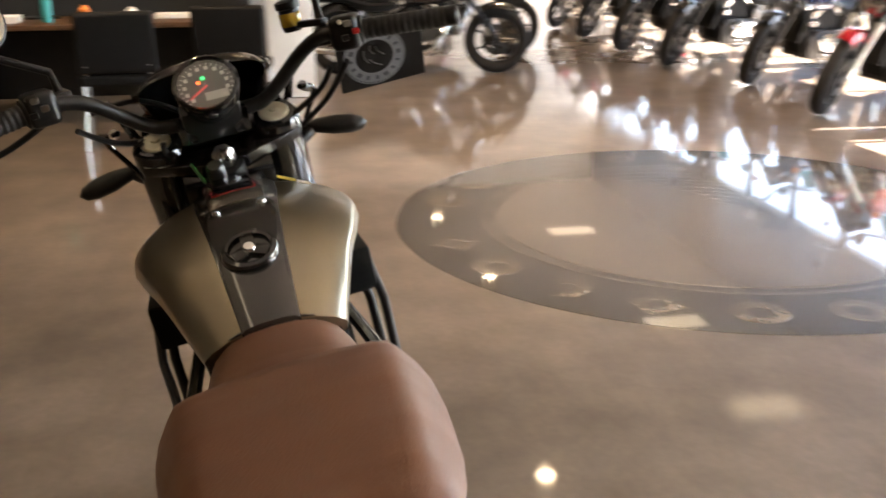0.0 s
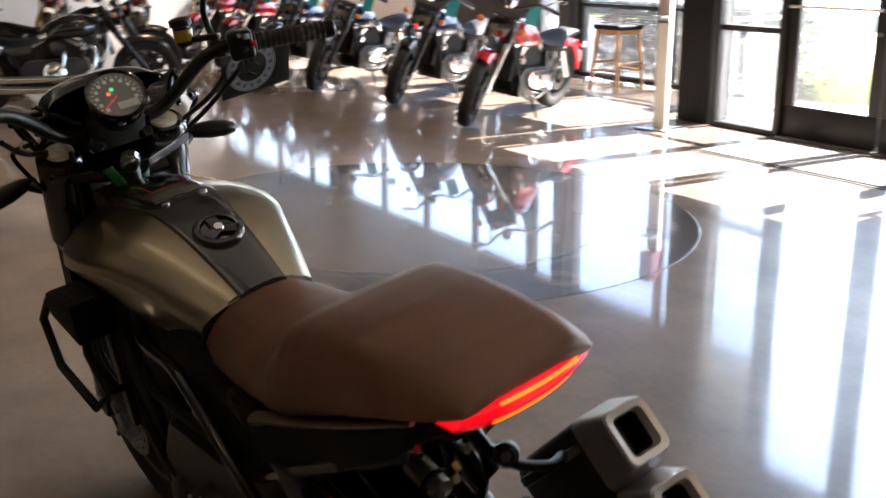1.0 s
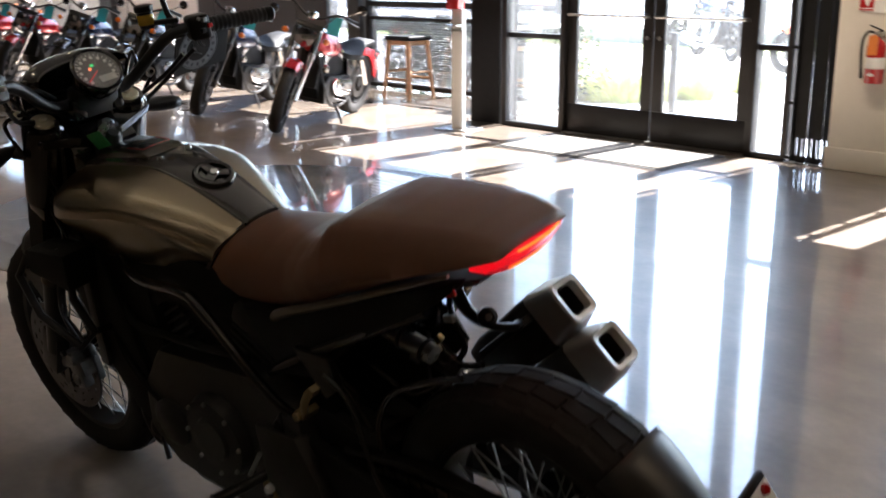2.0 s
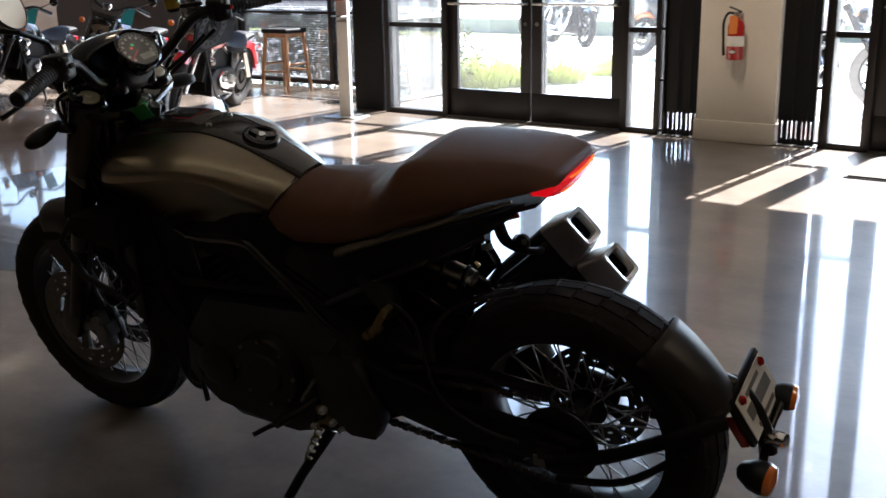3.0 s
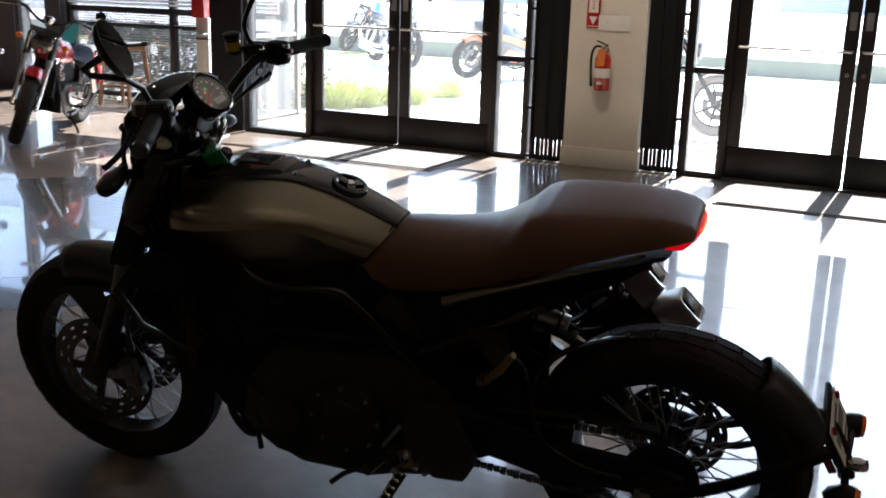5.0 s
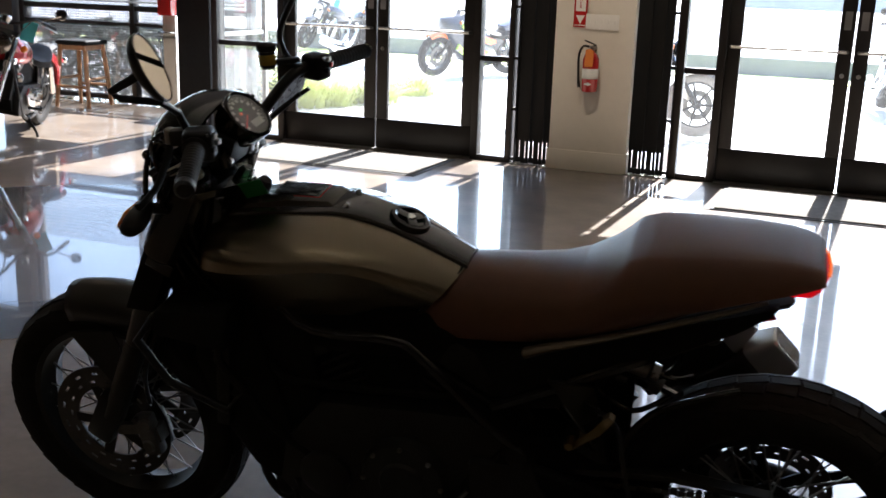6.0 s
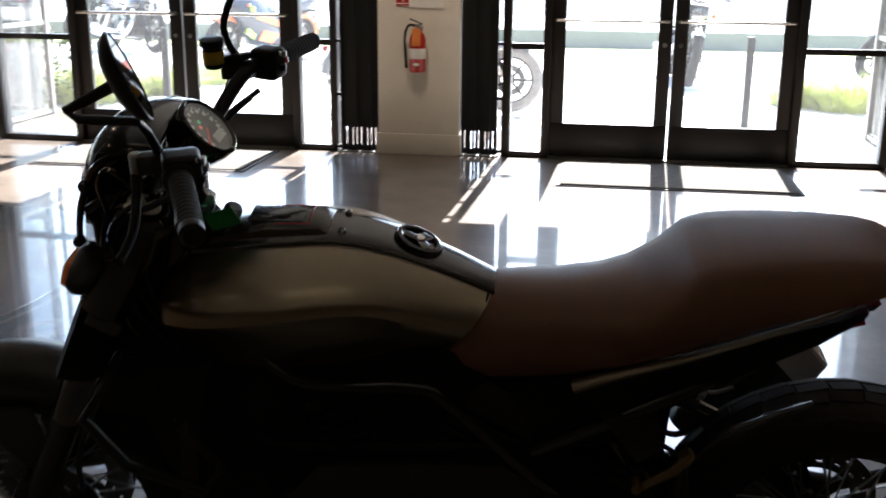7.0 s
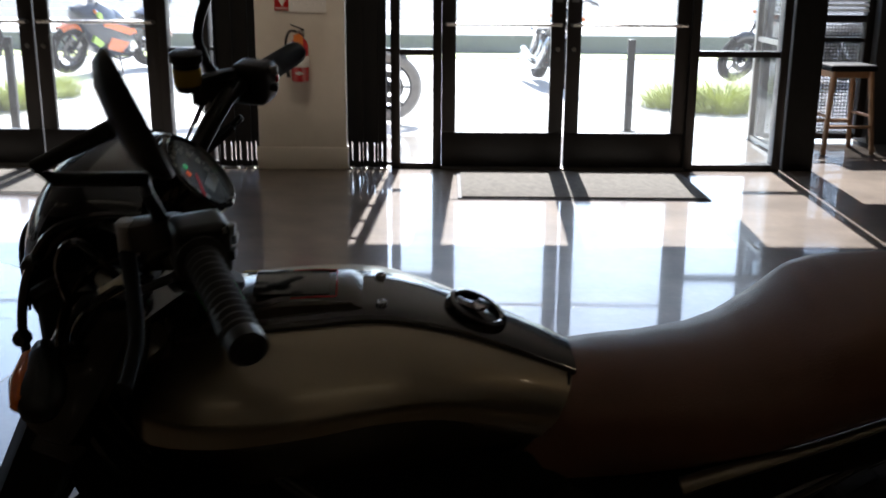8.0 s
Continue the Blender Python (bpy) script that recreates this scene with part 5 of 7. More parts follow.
# the steered parts above the clamps sit a hand higher than the neck
RAISED = {"gauge": 0.04, "gauge_bracket": 0.035, "fly_screen": 0.014, "headlamp_shell": 0.02, "headlamp_lens": 0.02}
for name in ("handlebar", "bar_clamp", "grip", "switch_housing", "lever_perch", "lever_pivot", "lever", "mirror_stalk", "mirror_shell", "brake_reservoir", "reservoir_bracket", "hang_card", "clamp_badge"):
    RAISED[name] = 0.03
for ob in bike.children:
    ob.location.z += RAISED.get(ob.name.split(".")[0], 0.0)

# ---- tank
TANK = [  # x, top, spine half width, crease (y, z), widest (y, z), low (y, z), bottom (y, z)
    (1.180, 0.930, 0.050, 0.092, 0.900, 0.100, 0.86, 0.055, 0.78, 0.045, 0.71),
    (1.145, 0.958, 0.060, 0.152, 0.908, 0.160, 0.872, 0.082, 0.765, 0.07, 0.69),
    (1.06, 0.977, 0.072, 0.190, 0.918, 0.197, 0.888, 0.112, 0.765, 0.09, 0.67),
    (0.95, 0.990, 0.073, 0.196, 0.928, 0.201, 0.903, 0.116, 0.77, 0.09, 0.68),
    (0.85, 0.993, 0.066, 0.180, 0.934, 0.184, 0.911, 0.116, 0.78, 0.085, 0.70),
    (0.75, 0.969, 0.057, 0.154, 0.918, 0.157, 0.896, 0.108, 0.787, 0.08, 0.72),
    (0.65, 0.928, 0.049, 0.129, 0.884, 0.131, 0.862, 0.098, 0.79, 0.075, 0.75),
    (0.575, 0.892, 0.043, 0.108, 0.852, 0.109, 0.830, 0.086, 0.787, 0.065, 0.768)]


def tank_ring(r):
    x, top, sp, yc, zc, yw, zw, yl, zl, yb, zb = r
    half = [(0, top), (sp * 0.6, top - 0.002), (sp, top - 0.006), (sp + (yc - sp) * 0.4, top - 0.006 - (top - 0.006 - zc) * 0.22), (sp + (yc - sp) * 0.75, top - 0.006 - (top - 0.006 - zc) * 0.58),
            (yc - 0.003, zc + 0.002), (yc + 0.0015, zc - 0.005), (yc + (yw - yc) * 0.6, zc - (zc - zw) * 0.45), (yw - 0.001, zw + 0.006), (yw, zw), (yw - 0.012, zw - 0.02),
            ((yw + yl) / 2 - 0.004, (zw + zl) / 2), (yl, zl), (yl - 0.018, zl - 0.02), (yb, zb), (0, zb - 0.005)]
    k = 0.9 * min(max((0.82 - x) / 0.24, 0.0), 1.0)
    return [V(x + k * (top - z), y, z) for y, z in half] + [V(x + k * (top - z), -y, z) for y, z in half[-2:0:-1]]


part("tank", loft(B(), [tank_ring(r) for r in smooth_rows(TANK, 36)]), M_TANK, bike, "satin bronze fuel tank with creased flanks", 35)


def tank_top(x):
    xs = [r[0] for r in TANK][::-1]
    return lerp(xs, [r[1] for r in TANK][::-1], x)


fine = smooth_rows(TANK, 90)
spine_rows = []
for r in fine:
    x, top, sp = r[0], r[1], r[2]
    if 0.572 < x < 1.12:
        w = sp * 1.0
        spine_rows.append([V(x, y, z) for y, z in ((w + 0.001, top - 0.012), (w, top - 0.001), (w - 0.006, top + 0.003), (w * 0.5, top + 0.006), (0, top + 0.0065), (-w * 0.5, top + 0.006), (-w + 0.006, top + 0.003), (-w, top - 0.001),
                                                  (-w - 0.001, top - 0.012), (0, top - 0.02))])
part("tank_spine", loft(B(), spine_rows), M_SPINE, bike, "dark satin centre panel along the tank", 50)
# raised intake cover at the front of the panel, with a red edge line
cov = []
for f, lift in ((0.0, 0.002), (0.06, 0.014), (0.5, 0.02), (0.93, 0.016), (1.0, 0.004)):
    x = 1.085 - 0.215 * f
    w, t = 0.058 - 0.008 * f, tank_top(x) + 0.004
    cov.append([V(x, y, z) for y, z in ((w, t - 0.006), (w - 0.003, t + lift * 0.7), (w - 0.012, t + lift), (0, t + lift + 0.002), (-w + 0.012, t + lift), (-w + 0.003, t + lift * 0.7), (-w, t - 0.006), (0, t - 0.01))])
cover = part("intake_cover", loft(B(), cov), M_COVER, bike, "smoked gloss cover with a red edge line", 40)
for pts in (((0.905, 0.036, 0.0178), (0.905, 0, 0.0195), (0.905, -0.036, 0.0178)), ((0.905, 0.037, 0.0178), (0.935, 0.038, 0.0190), (0.965, 0.039, 0.0197)), ((0.905, -0.037, 0.0178), (0.935, -0.038, 0.0190), (0.965, -0.039, 0.0197))):
    part("red_line", tube(B(), [(x, y, tank_top(x) + z + 0.003) for x, y, z in pts], 0.0011, 6), M_RED, cover, "thin red line")
part("vent_panel", box(B(), (0.965, 0, tank_top(0.965) + 0.0243), (0.10, 0.064, 0.003), 0.001), M_GLOSSBLK, cover, "inset dark vent panel")
for y in (0.036, -0.040):
    t = tank_top(0.845)
    part("screw", lathe(B(), [(0.0, 0.002), (0.004, 0.002), (0.0045, 0.006), (0.007, 0.005), (0.0075, 0.0)], axis_matrix((0.845, y, t + 0.006), (0, 0, 1)), 12), M_STEEL, bike, "bright cap screw")
# filler cap
cm = axis_matrix((0.716, 0, tank_top(0.716) + 0.004), (-0.40, 0, 0.917))
fcap = part("filler_cap", lathe(B(), [(0.046, -0.004), (0.046, 0.007), (0.043, 0.013), (0.037, 0.015), (0.033, 0.013), (0.031, 0.007), (0.0, 0.007)], cm, 36), M_GLOSSBLK, bike, "round black and chrome filler cap")
for a in (90, 210, 330):
    spoke_m = cm @ Matrix.Rotation(radians(a), 4, "Z")
    bm = box(B(), (0.017, 0, 0.010), (0.03, 0.022, 0.007), 0.002)
    bmesh.ops.transform(bm, matrix=spoke_m, verts=bm.verts)
    part("cap_bar", bm, M_GLOSSBLK, fcap)
part("cap_lock", lathe(B(), [(0.0, 0.0175), (0.008, 0.017), (0.011, 0.014), (0.012, 0.004)], cm, 20), M_CHROME, fcap, "chrome lock")
# green card and stickers
gt = box(B(), (1.054, 0.052, 1.024), (0.054, 0.0015, 0.042), 0.0, Matrix.Rotation(0.2, 4, "Z") @ Matrix.Rotation(-0.35, 4, "X") @ Matrix.Rotation(0.3, 4, "Y"))
part("green_card", gt, M_GREEN, bike, "small green card tucked in front of the tank", 0)
for x, y, w, m in ((1.03, -0.098, 0.034, M_YELLOW), (1.03, -0.127, 0.024, M_CREAM)):
    part("warning_sticker", box(B(), (x, y, 0.984 + (y + 0.088) * 0.55), (0.02, w, 0.0015), 0, Matrix.Rotation(0.46, 4, "X")), m, bike, "yellow and black warning sticker", 0)

# ---- seat
SX = [0.605, 0.57, 0.52, 0.45, 0.38, 0.33, 0.283, 0.236, 0.194, 0.153, 0.091, 0.009, -0.063, -0.099, -0.121, -0.129]
ST = [0.880, 0.892, 0.895, 0.898, 0.907, 0.921, 0.947, 0.980, 0.993, 0.998, 1.002, 1.003, 1.000, 0.993, 0.984, 0.973]
SW = [0.084, 0.100, 0.110, 0.121, 0.133, 0.146, 0.156, 0.160, 0.159, 0.157, 0.151, 0.141, 0.127, 0.117, 0.107, 0.099]
SB = [0.758, 0.737, 0.739, 0.751, 0.774, 0.796, 0.817, 0.837, 0.853, 0.869, 0.894, 0.922, 0.941, 0.952, 0.959, 0.961]
seat_rows = []


def ease(v):
    v = min(max(v, 0.0), 1.0)
    return v * v * (3 - 2 * v)


for x in np.linspace(0.605, -0.129, 110):
    xs = SX[::-1]
    t, w, b = (lerp(xs, a[::-1], x) for a in (ST, SW, SB))
    edge, crown = min(0.044, (t - b) / 2.4), min(0.021, (t - b) * 0.3)
    lip = min(1.0, (t - b) / 0.10)
    saddle = [(0, t), (w * 0.35, t - crown * 0.15), (w * 0.62, t - crown * 0.6), (w * 0.72, t - crown), (w * 0.82, t - crown * 1.5), (w * 0.92, t - edge * 1.0), (w * 0.985, t - edge * 1.5), (w, t - edge * 2.1),
              (w * 0.95, (t - edge * 2.1 + b) / 2), (w * 0.83, b), (w * 0.5, b + 0.004), (0, b + 0.004)]
    hump = [(0, t), (w * 0.40, t - 0.0015), (w * 0.64, t - 0.004 * lip), (w * 0.745, t - 0.009 * lip), (w * 0.81, t - 0.021 * lip), (w * 0.905, t - 0.043 * lip), (w * 0.97, t - 0.066 * lip), (w, t - 0.088 * lip),
            (w * 0.95, (t - 0.088 * lip + b) / 2), (w * 0.83, b), (w * 0.5, b + 0.004), (0, b + 0.004)]
    half = []
    # the padded hump begins along a seam that runs forward as it goes down the side
    for (y0, z0), (y1, z1) in zip(saddle, hump):
        h = ease((0.268 + 0.85 * (t - z0) - x) / 0.07)
        half.append((y0 + (y1 - y0) * h, z0 + (z1 - z0) * h))
    k = 0.9 * ease((x - 0.36) / 0.2)
    seat_rows.append([V(x + k * (t - z), y, z) for y, z in half] + [V(x + k * (t - z), -y, z) for y, z in half[-2:0:-1]])
near = min(seat_rows, key=lambda r: abs(r[0].x - 0.575))
nose = [[p + V(0.012, 0, 0) for p in near], [p + V(-0.002, 0, 0) for p in near]]
mid_z = 0.82
grow = [[V(p.x, p.y * 1.075, mid_z + (p.z - mid_z) * 1.10) for p in r] for r in nose]
seat = part("seat", loft(B(), seat_rows), M_LEATHER, bike, "stepped brown leather saddle", 60)
part("seat_piping", loft(B(), grow), M_SATBLK, bike, "black rubber edge between seat and tank", 50)
for s in (1, -1):
    # painted strip under the seat and dark tail fairing below
    strip = [V(x, s * y, z) for x, y, z in ((0.43, 0.126, 0.750), (0.37, 0.130, 0.776), (0.235, 0.134, 0.826), (0.094, 0.129, 0.879), (0.03, 0.122, 0.902), (-0.03, 0.108, 0.921))]
    part("side_strip", tube(B(), strip, [0.017, 0.014, 0.010, 0.008, 0.007, 0.005], 10, flat=0.7), M_STRIP, bike, "dull bronze trim strip under the seat")
    low = [(0.02, 0.853), (0.12, 0.797), (0.22, 0.738), (0.30, 0.685), (0.36, 0.62)] if s > 0 else [(0.02, 0.872), (0.12, 0.832), (0.22, 0.79), (0.32, 0.735), (0.40, 0.64)]
    tail = prism(B(), [(0.55, 0.745), (0.42, 0.748), (0.33, 0.779), (0.16, 0.842), (-0.02, 0.905), (-0.055, 0.916), (-0.04, 0.895), *low, (0.47, 0.60)], 0.085 * s, 0.122 * s, bevel=0.008)
    part("tail_fairing", tail, M_MATT, bike, "black tail side panel")
part("seat_pan", prism(B(), [(0.58, 0.75), (0.40, 0.742), (0.16, 0.83), (-0.08, 0.915), (-0.07, 0.902), (0.1, 0.84), (0.3, 0.76), (0.56, 0.70)], -0.085, 0.085), M_SATBLK, bike)
# tail light: a straight red lens under the end of the seat, with a brighter strip
rows, strip_rows = [], []
for y in np.linspace(-0.099, 0.099, 17):
    k = 0.018 * (abs(y) / 0.099) ** 2.4 - 0.003
    g = (abs(y) / 0.099) ** 3
    rows.append([V(-0.127 + k, y, 0.965), V(-0.137 + k, y, 0.959), V(-0.135 + k, y, 0.947 + 0.003 * g), V(-0.110 - 0.010 * g + k, y, 0.922 + 0.014 * g), V(-0.085 + k, y, 0.920 + 0.014 * g), V(-0.085 + k, y, 0.961)])
    strip_rows.append([V(-0.1345 + k, y, 0.9625), V(-0.1385 + k, y, 0.9608), V(-0.1385 + k, y, 0.9592), V(-0.131 + k, y, 0.9595)])
low_rows = [[p + q for p in (r[3] * 0.75 + r[2] * 0.25, r[3] * 0.9 + r[2] * 0.1) for q in ((V(-0.0012, 0, -0.001), V(0.004, 0, 0.003)))] for r in rows]
low_rows = [[a, c, d, b] for a, b, c, d in low_rows]
lens = part("tail_light", loft(B(), rows), M_LIGHTRED, bike, "lit red tail light across the tail", 50)
part("light_strip", loft(B(), low_rows[2:-4]), M_LIGHTAMB, lens, "orange glowing strip", 50)
part("light_strip", loft(B(), strip_rows[2:-4]), M_LIGHTAMB, lens, "orange glowing strip", 50)
for s in (1, -1):
    part("tail_reflector", box(B(), (-0.018, 0.115 * s, 0.891), (0.06, 0.006, 0.02), 0.003, Matrix.Rotation(0.35, 4, "Y")), M_REDLENS, bike, "dark red side lens")

# ---- frame, engine, exhaust
for s in (1, -1):
    for name, pts, r, m in (("frame_tube", [(1.10, 0.05 * s, 0.90), (0.94, 0.13 * s, 0.75), (0.72, 0.150 * s, 0.752), (0.655, 0.152 * s, 0.725), (0.50, 0.142 * s, 0.56), (0.44, 0.12 * s, 0.48), (0.42, 0.11 * s, 0.34)], 0.012, M_GLOSSBLK),
                            ("frame_tube", [(1.13, 0.04 * s, 0.84), (1.02, 0.12 * s, 0.62), (0.86, 0.13 * s, 0.60), (0.56, 0.13 * s, 0.62)], 0.010, M_MATT),
                            ("subframe_tube", [(0.50, 0.12 * s, 0.60), (0.32, 0.125 * s, 0.70), (0.05, 0.09 * s, 0.83)], 0.013, M_GLOSSBLK),
                            ("frame_tube", [(1.12, 0.045 * s, 0.87), (1.12, 0.11 * s, 0.66), (1.04, 0.14 * s, 0.48), (0.86, 0.14 * s, 0.36)], 0.010, M_MATT)):
        part(name, tube(B(), pts, r, 14), m, bike, "black steel frame tube")
    part("swingarm_beam", prism(B(), [(0.44, 0.47), (0.46, 0.36), (0.2, 0.30), (-0.126, 0.30), (-0.146, 0.37), (-0.066, 0.385), (0.15, 0.40)], 0.108 * s, 0.135 * s, bevel=0.010), M_MATT, bike, "black swingarm beam")
    part("axle_block", box(B(), (-0.081, 0.138 * s, 0.337), (0.07, 0.012, 0.045), 0.004), M_SATBLK, bike, "black axle block")
    part("rider_peg", tube(B(), [(0.56, 0.15 * s, 0.335), (0.585, 0.2 * s, 0.325), (0.60, 0.275 * s, 0.33)], [0.012, 0.014, 0.014], 10), M_SATBLK, bike)
    part("peg_bracket", prism(B(), [(0.62, 0.33), (0.54, 0.30), (0.46, 0.42), (0.47, 0.52), (0.56, 0.42)], 0.135 * s, 0.15 * s, bevel=0.005), M_SATBLK, bike)
    peg = part("passenger_peg", loft(B(), [[V(x - a, y * s, z + b) for a, b in ((0.0, 0.0), (0.014, 0.008), (0.022, 0.022), (0.012, 0.03), (-0.002, 0.018))] for x, y, z in ((0.315, 0.176, 0.585), (0.312, 0.208, 0.588), (0.27, 0.232, 0.64), (0.25, 0.234, 0.668), (0.25, 0.214, 0.668))]), M_BRASS, bike, "folded cast passenger peg", 50)
    part("peg_pivot", lathe(B(), [(0.0, 0.008), (0.009, 0.008), (0.011, 0.0), (0.011, -0.02)], axis_matrix((0.318, 0.21 * s, 0.60), (0, s, 0)), 12), M_BRASS, peg, "bronze pivot bolt")
    part("passenger_peg_bracket", prism(B(), [(0.38, 0.70), (0.28, 0.70), (0.27, 0.63), (0.31, 0.60)], 0.125 * s, 0.145 * s, bevel=0.004), M_SATBLK, bike)
    # radiator side guard loop
    loop = [(1.13, 0.19 * s, 0.785), (1.25, 0.21 * s, 0.765), (1.29, 0.228 * s, 0.71), (1.22, 0.238 * s, 0.62), (1.09, 0.222 * s, 0.555), (1.06, 0.195 * s, 0.59), (1.11, 0.2 * s, 0.67), (1.10, 0.19 * s, 0.75), (1.13, 0.19 * s, 0.785)]
    for p, q in (((1.14, 0.19 * s, 0.765), (1.12, 0.1 * s, 0.75)), ((1.08, 0.2 * s, 0.585), (1.10, 0.1 * s, 0.56))):
        part("guard_strut", tube(B(), [p, q], 0.009, 8, soft=False), M_SATBLK, bike)
    part("radiator_guard", tube(B(), loop, 0.010, 10, soft=False), M_SATBLK, bike, "black radiator side guard")
    part("guard_plate", prism(B(), [(1.06, 0.80), (1.24, 0.785), (1.275, 0.755), (1.25, 0.72), (1.08, 0.70)], 0.135 * s, 0.218 * s, bevel=0.012), M_MATT, bike)
    # side cover of the engine
    part("engine_cover", lathe(B(), [(0.0, 0.03), (0.05, 0.03), (0.056, 0.022), (0.095, 0.02), (0.104, 0.0), (0.106, -0.04)], axis_matrix((0.70 if s > 0 else 0.63, 0.155 * s, 0.395), (0, s, 0)), 36), M_ENGBLK, bike, "round black engine cover")
    part("engine_cover", lathe(B(), [(0.0, 0.022), (0.04, 0.022), (0.062, 0.012), (0.066, -0.03)], axis_matrix((0.90, 0.145 * s, 0.36), (0, s, 0)), 30), M_ENGBLK, bike, "round black engine cover")
    for k in range(8):
        a = 2 * math.pi * k / 8
        part("cover_bolt", lathe(B(), [(0.0, 0.006), (0.005, 0.006), (0.006, 0.0)], axis_matrix(((0.70 if s > 0 else 0.63) + 0.092 * math.cos(a), 0.176 * s, 0.395 + 0.092 * math.sin(a)), (0, s, 0)), 8), M_ALU, bike)
core = prism(B(), [(1.12, 0.80), (1.10, 0.50), (0.98, 0.42), (0.50, 0.44), (0.42, 0.55), (0.50, 0.72), (0.70, 0.74), (1.0, 0.76)], -0.075, 0.075, bevel=0.015)
part("tank_tray", prism(B(), [(1.10, 0.83), (0.64, 0.80), (0.58, 0.74), (0.62, 0.68), (1.08, 0.66)], -0.105, 0.105, bevel=0.012), M_MATT, bike, "black tray under the tank")
part("inner_panel", prism(B(), [(0.46, 0.72), (0.22, 0.68), (0.23, 0.46), (0.44, 0.36)], -0.07, -0.06), M_MATT, bike)
for pts in ([(0.45, 0.10, 0.70), (0.36, 0.07, 0.60), (0.30, 0.06, 0.50), (0.26, 0.07, 0.42)], [(0.40, 0.03, 0.72), (0.30, 0.02, 0.62), (0.22, 0.0, 0.56), (0.14, -0.02, 0.60)],
            [(0.44, 0.05, 0.62), (0.36, 0.02, 0.52), (0.32, 0.04, 0.42), (0.38, 0.09, 0.36)]):
    part("cable", tube(B(), pts, 0.006, 8), M_GLOSSBLK, bike)
part("heat_panel", prism(B(), [(0.46, 0.74), (0.29, 0.72), (0.20, 0.69), (0.165, 0.63), (0.24, 0.55), (0.262, 0.42), (0.44, 0.36)], -0.134, -0.124), M_MATT, bike, "black inner panel in front of the rear wheel")
part("pivot_block", prism(B(), [(0.50, 0.53), (0.36, 0.52), (0.24, 0.46), (0.25, 0.34), (0.40, 0.27), (0.50, 0.30)], -0.095, 0.095, bevel=0.012), M_MATT, bike, "black swingarm pivot casting")
part("radiator_cowl", prism(B(), [(1.185, 0.80), (1.215, 0.62), (1.16, 0.45), (1.09, 0.34), (1.01, 0.29), (0.97, 0.40), (1.06, 0.78)], -0.135, 0.135, bevel=0.015), M_MATT, bike, "black radiator cowl")
part("airbox", core, M_MATT, bike, "black airbox under the tank")
case = B()
prism(case, [(1.00, 0.44), (1.03, 0.30), (0.93, 0.235), (0.86, 0.20), (0.66, 0.205), (0.48, 0.24), (0.40, 0.34), (0.42, 0.50), (0.55, 0.58), (0.90, 0.56)], -0.145, 0.145, bevel=0.022)
part("crankcase", case, M_ENGBLK, bike, "black cast crankcase")
for x, a in ((0.93, -0.52), (0.60, 0.52)):
    cyl = B()
    m = Matrix.Translation((x - (0.06 if a < 0 else -0.02), 0, 0.56)) @ Matrix.Rotation(-a, 4, "Y")
    box(cyl, m @ V(0, 0, 0.0), (0.12, 0.145, 0.22), 0.01, Matrix.Rotation(-a, 4, "Y"))
    cylinder = part("cylinder", cyl, M_ENGBLK, bike, "finned black engine cylinder")
    part("cylinder_head", box(B(), m @ V(0, 0, 0.135), (0.165, 0.21, 0.08), 0.02, Matrix.Rotation(-a, 4, "Y")), M_ENGBLK, cylinder)
    for k in range(8):
        part("fin", box(B(), m @ V(0, 0, -0.08 + 0.022 * k), (0.15, 0.18, 0.008), 0.0, Matrix.Rotation(-a, 4, "Y")), M_ENGBLK, cylinder, smooth=0)
rad = B()
box(rad, (1.135, 0, 0.60), (0.035, 0.30, 0.30), 0.006, Matrix.Rotation(-0.12, 4, "Y"))
shroud = prism(B(), [(1.165, 0.80), (1.19, 0.60), (1.12, 0.44), (1.02, 0.33), (0.90, 0.40), (0.92, 0.70), (1.02, 0.80)], -0.115, 0.115, bevel=0.02)
part("radiator_shroud", shroud, M_MATT, bike, "black plastic radiator shroud")
part("radiator", rad, M_ENGBLK, bike, "black radiator core")
for k in range(13):
    part("radiator_fin", box(B(), (1.156 + 0.12 * (0.6 - (0.47 + 0.022 * k)) * -1, 0, 0.47 + 0.022 * k), (0.004, 0.27, 0.004)), M_ALU, bike, smooth=0)
part("horn", lathe(B(), [(0.0, 0.02), (0.03, 0.02), (0.04, 0.0), (0.036, -0.02)], axis_matrix((1.02, 0.11, 0.29), (0.9, 0.2, -0.2)), 20), M_SATBLK, bike)
part("oil_hose", tube(B(), [(1.06, 0.10, 0.44), (1.075, 0.12, 0.33), (1.03, 0.13, 0.262), (0.98, 0.13, 0.27), (0.975, 0.14, 0.33)], 0.011, 10), M_SATBLK, bike)
part("drain_stub", tube(B(), [(0.985, 0.14, 0.29), (0.98, 0.145, 0.225)], 0.008, 8, soft=False), M_SATBLK, bike)
part("shift_lever", tube(B(), [(0.60, 0.18, 0.31), (0.66, 0.2, 0.27), (0.70, 0.21, 0.25), (0.715, 0.25, 0.25)], 0.007, 8), M_SATBLK, bike)
part("shift_link", tube(B(), [(0.60, 0.17, 0.33), (0.55, 0.165, 0.40)], 0.006, 8, soft=False), M_ALU, bike)
part("heel_plate", prism(B(), [(0.55, 0.36), (0.47, 0.34), (0.44, 0.46), (0.48, 0.50)], 0.150, 0.155), M_MATT, bike)
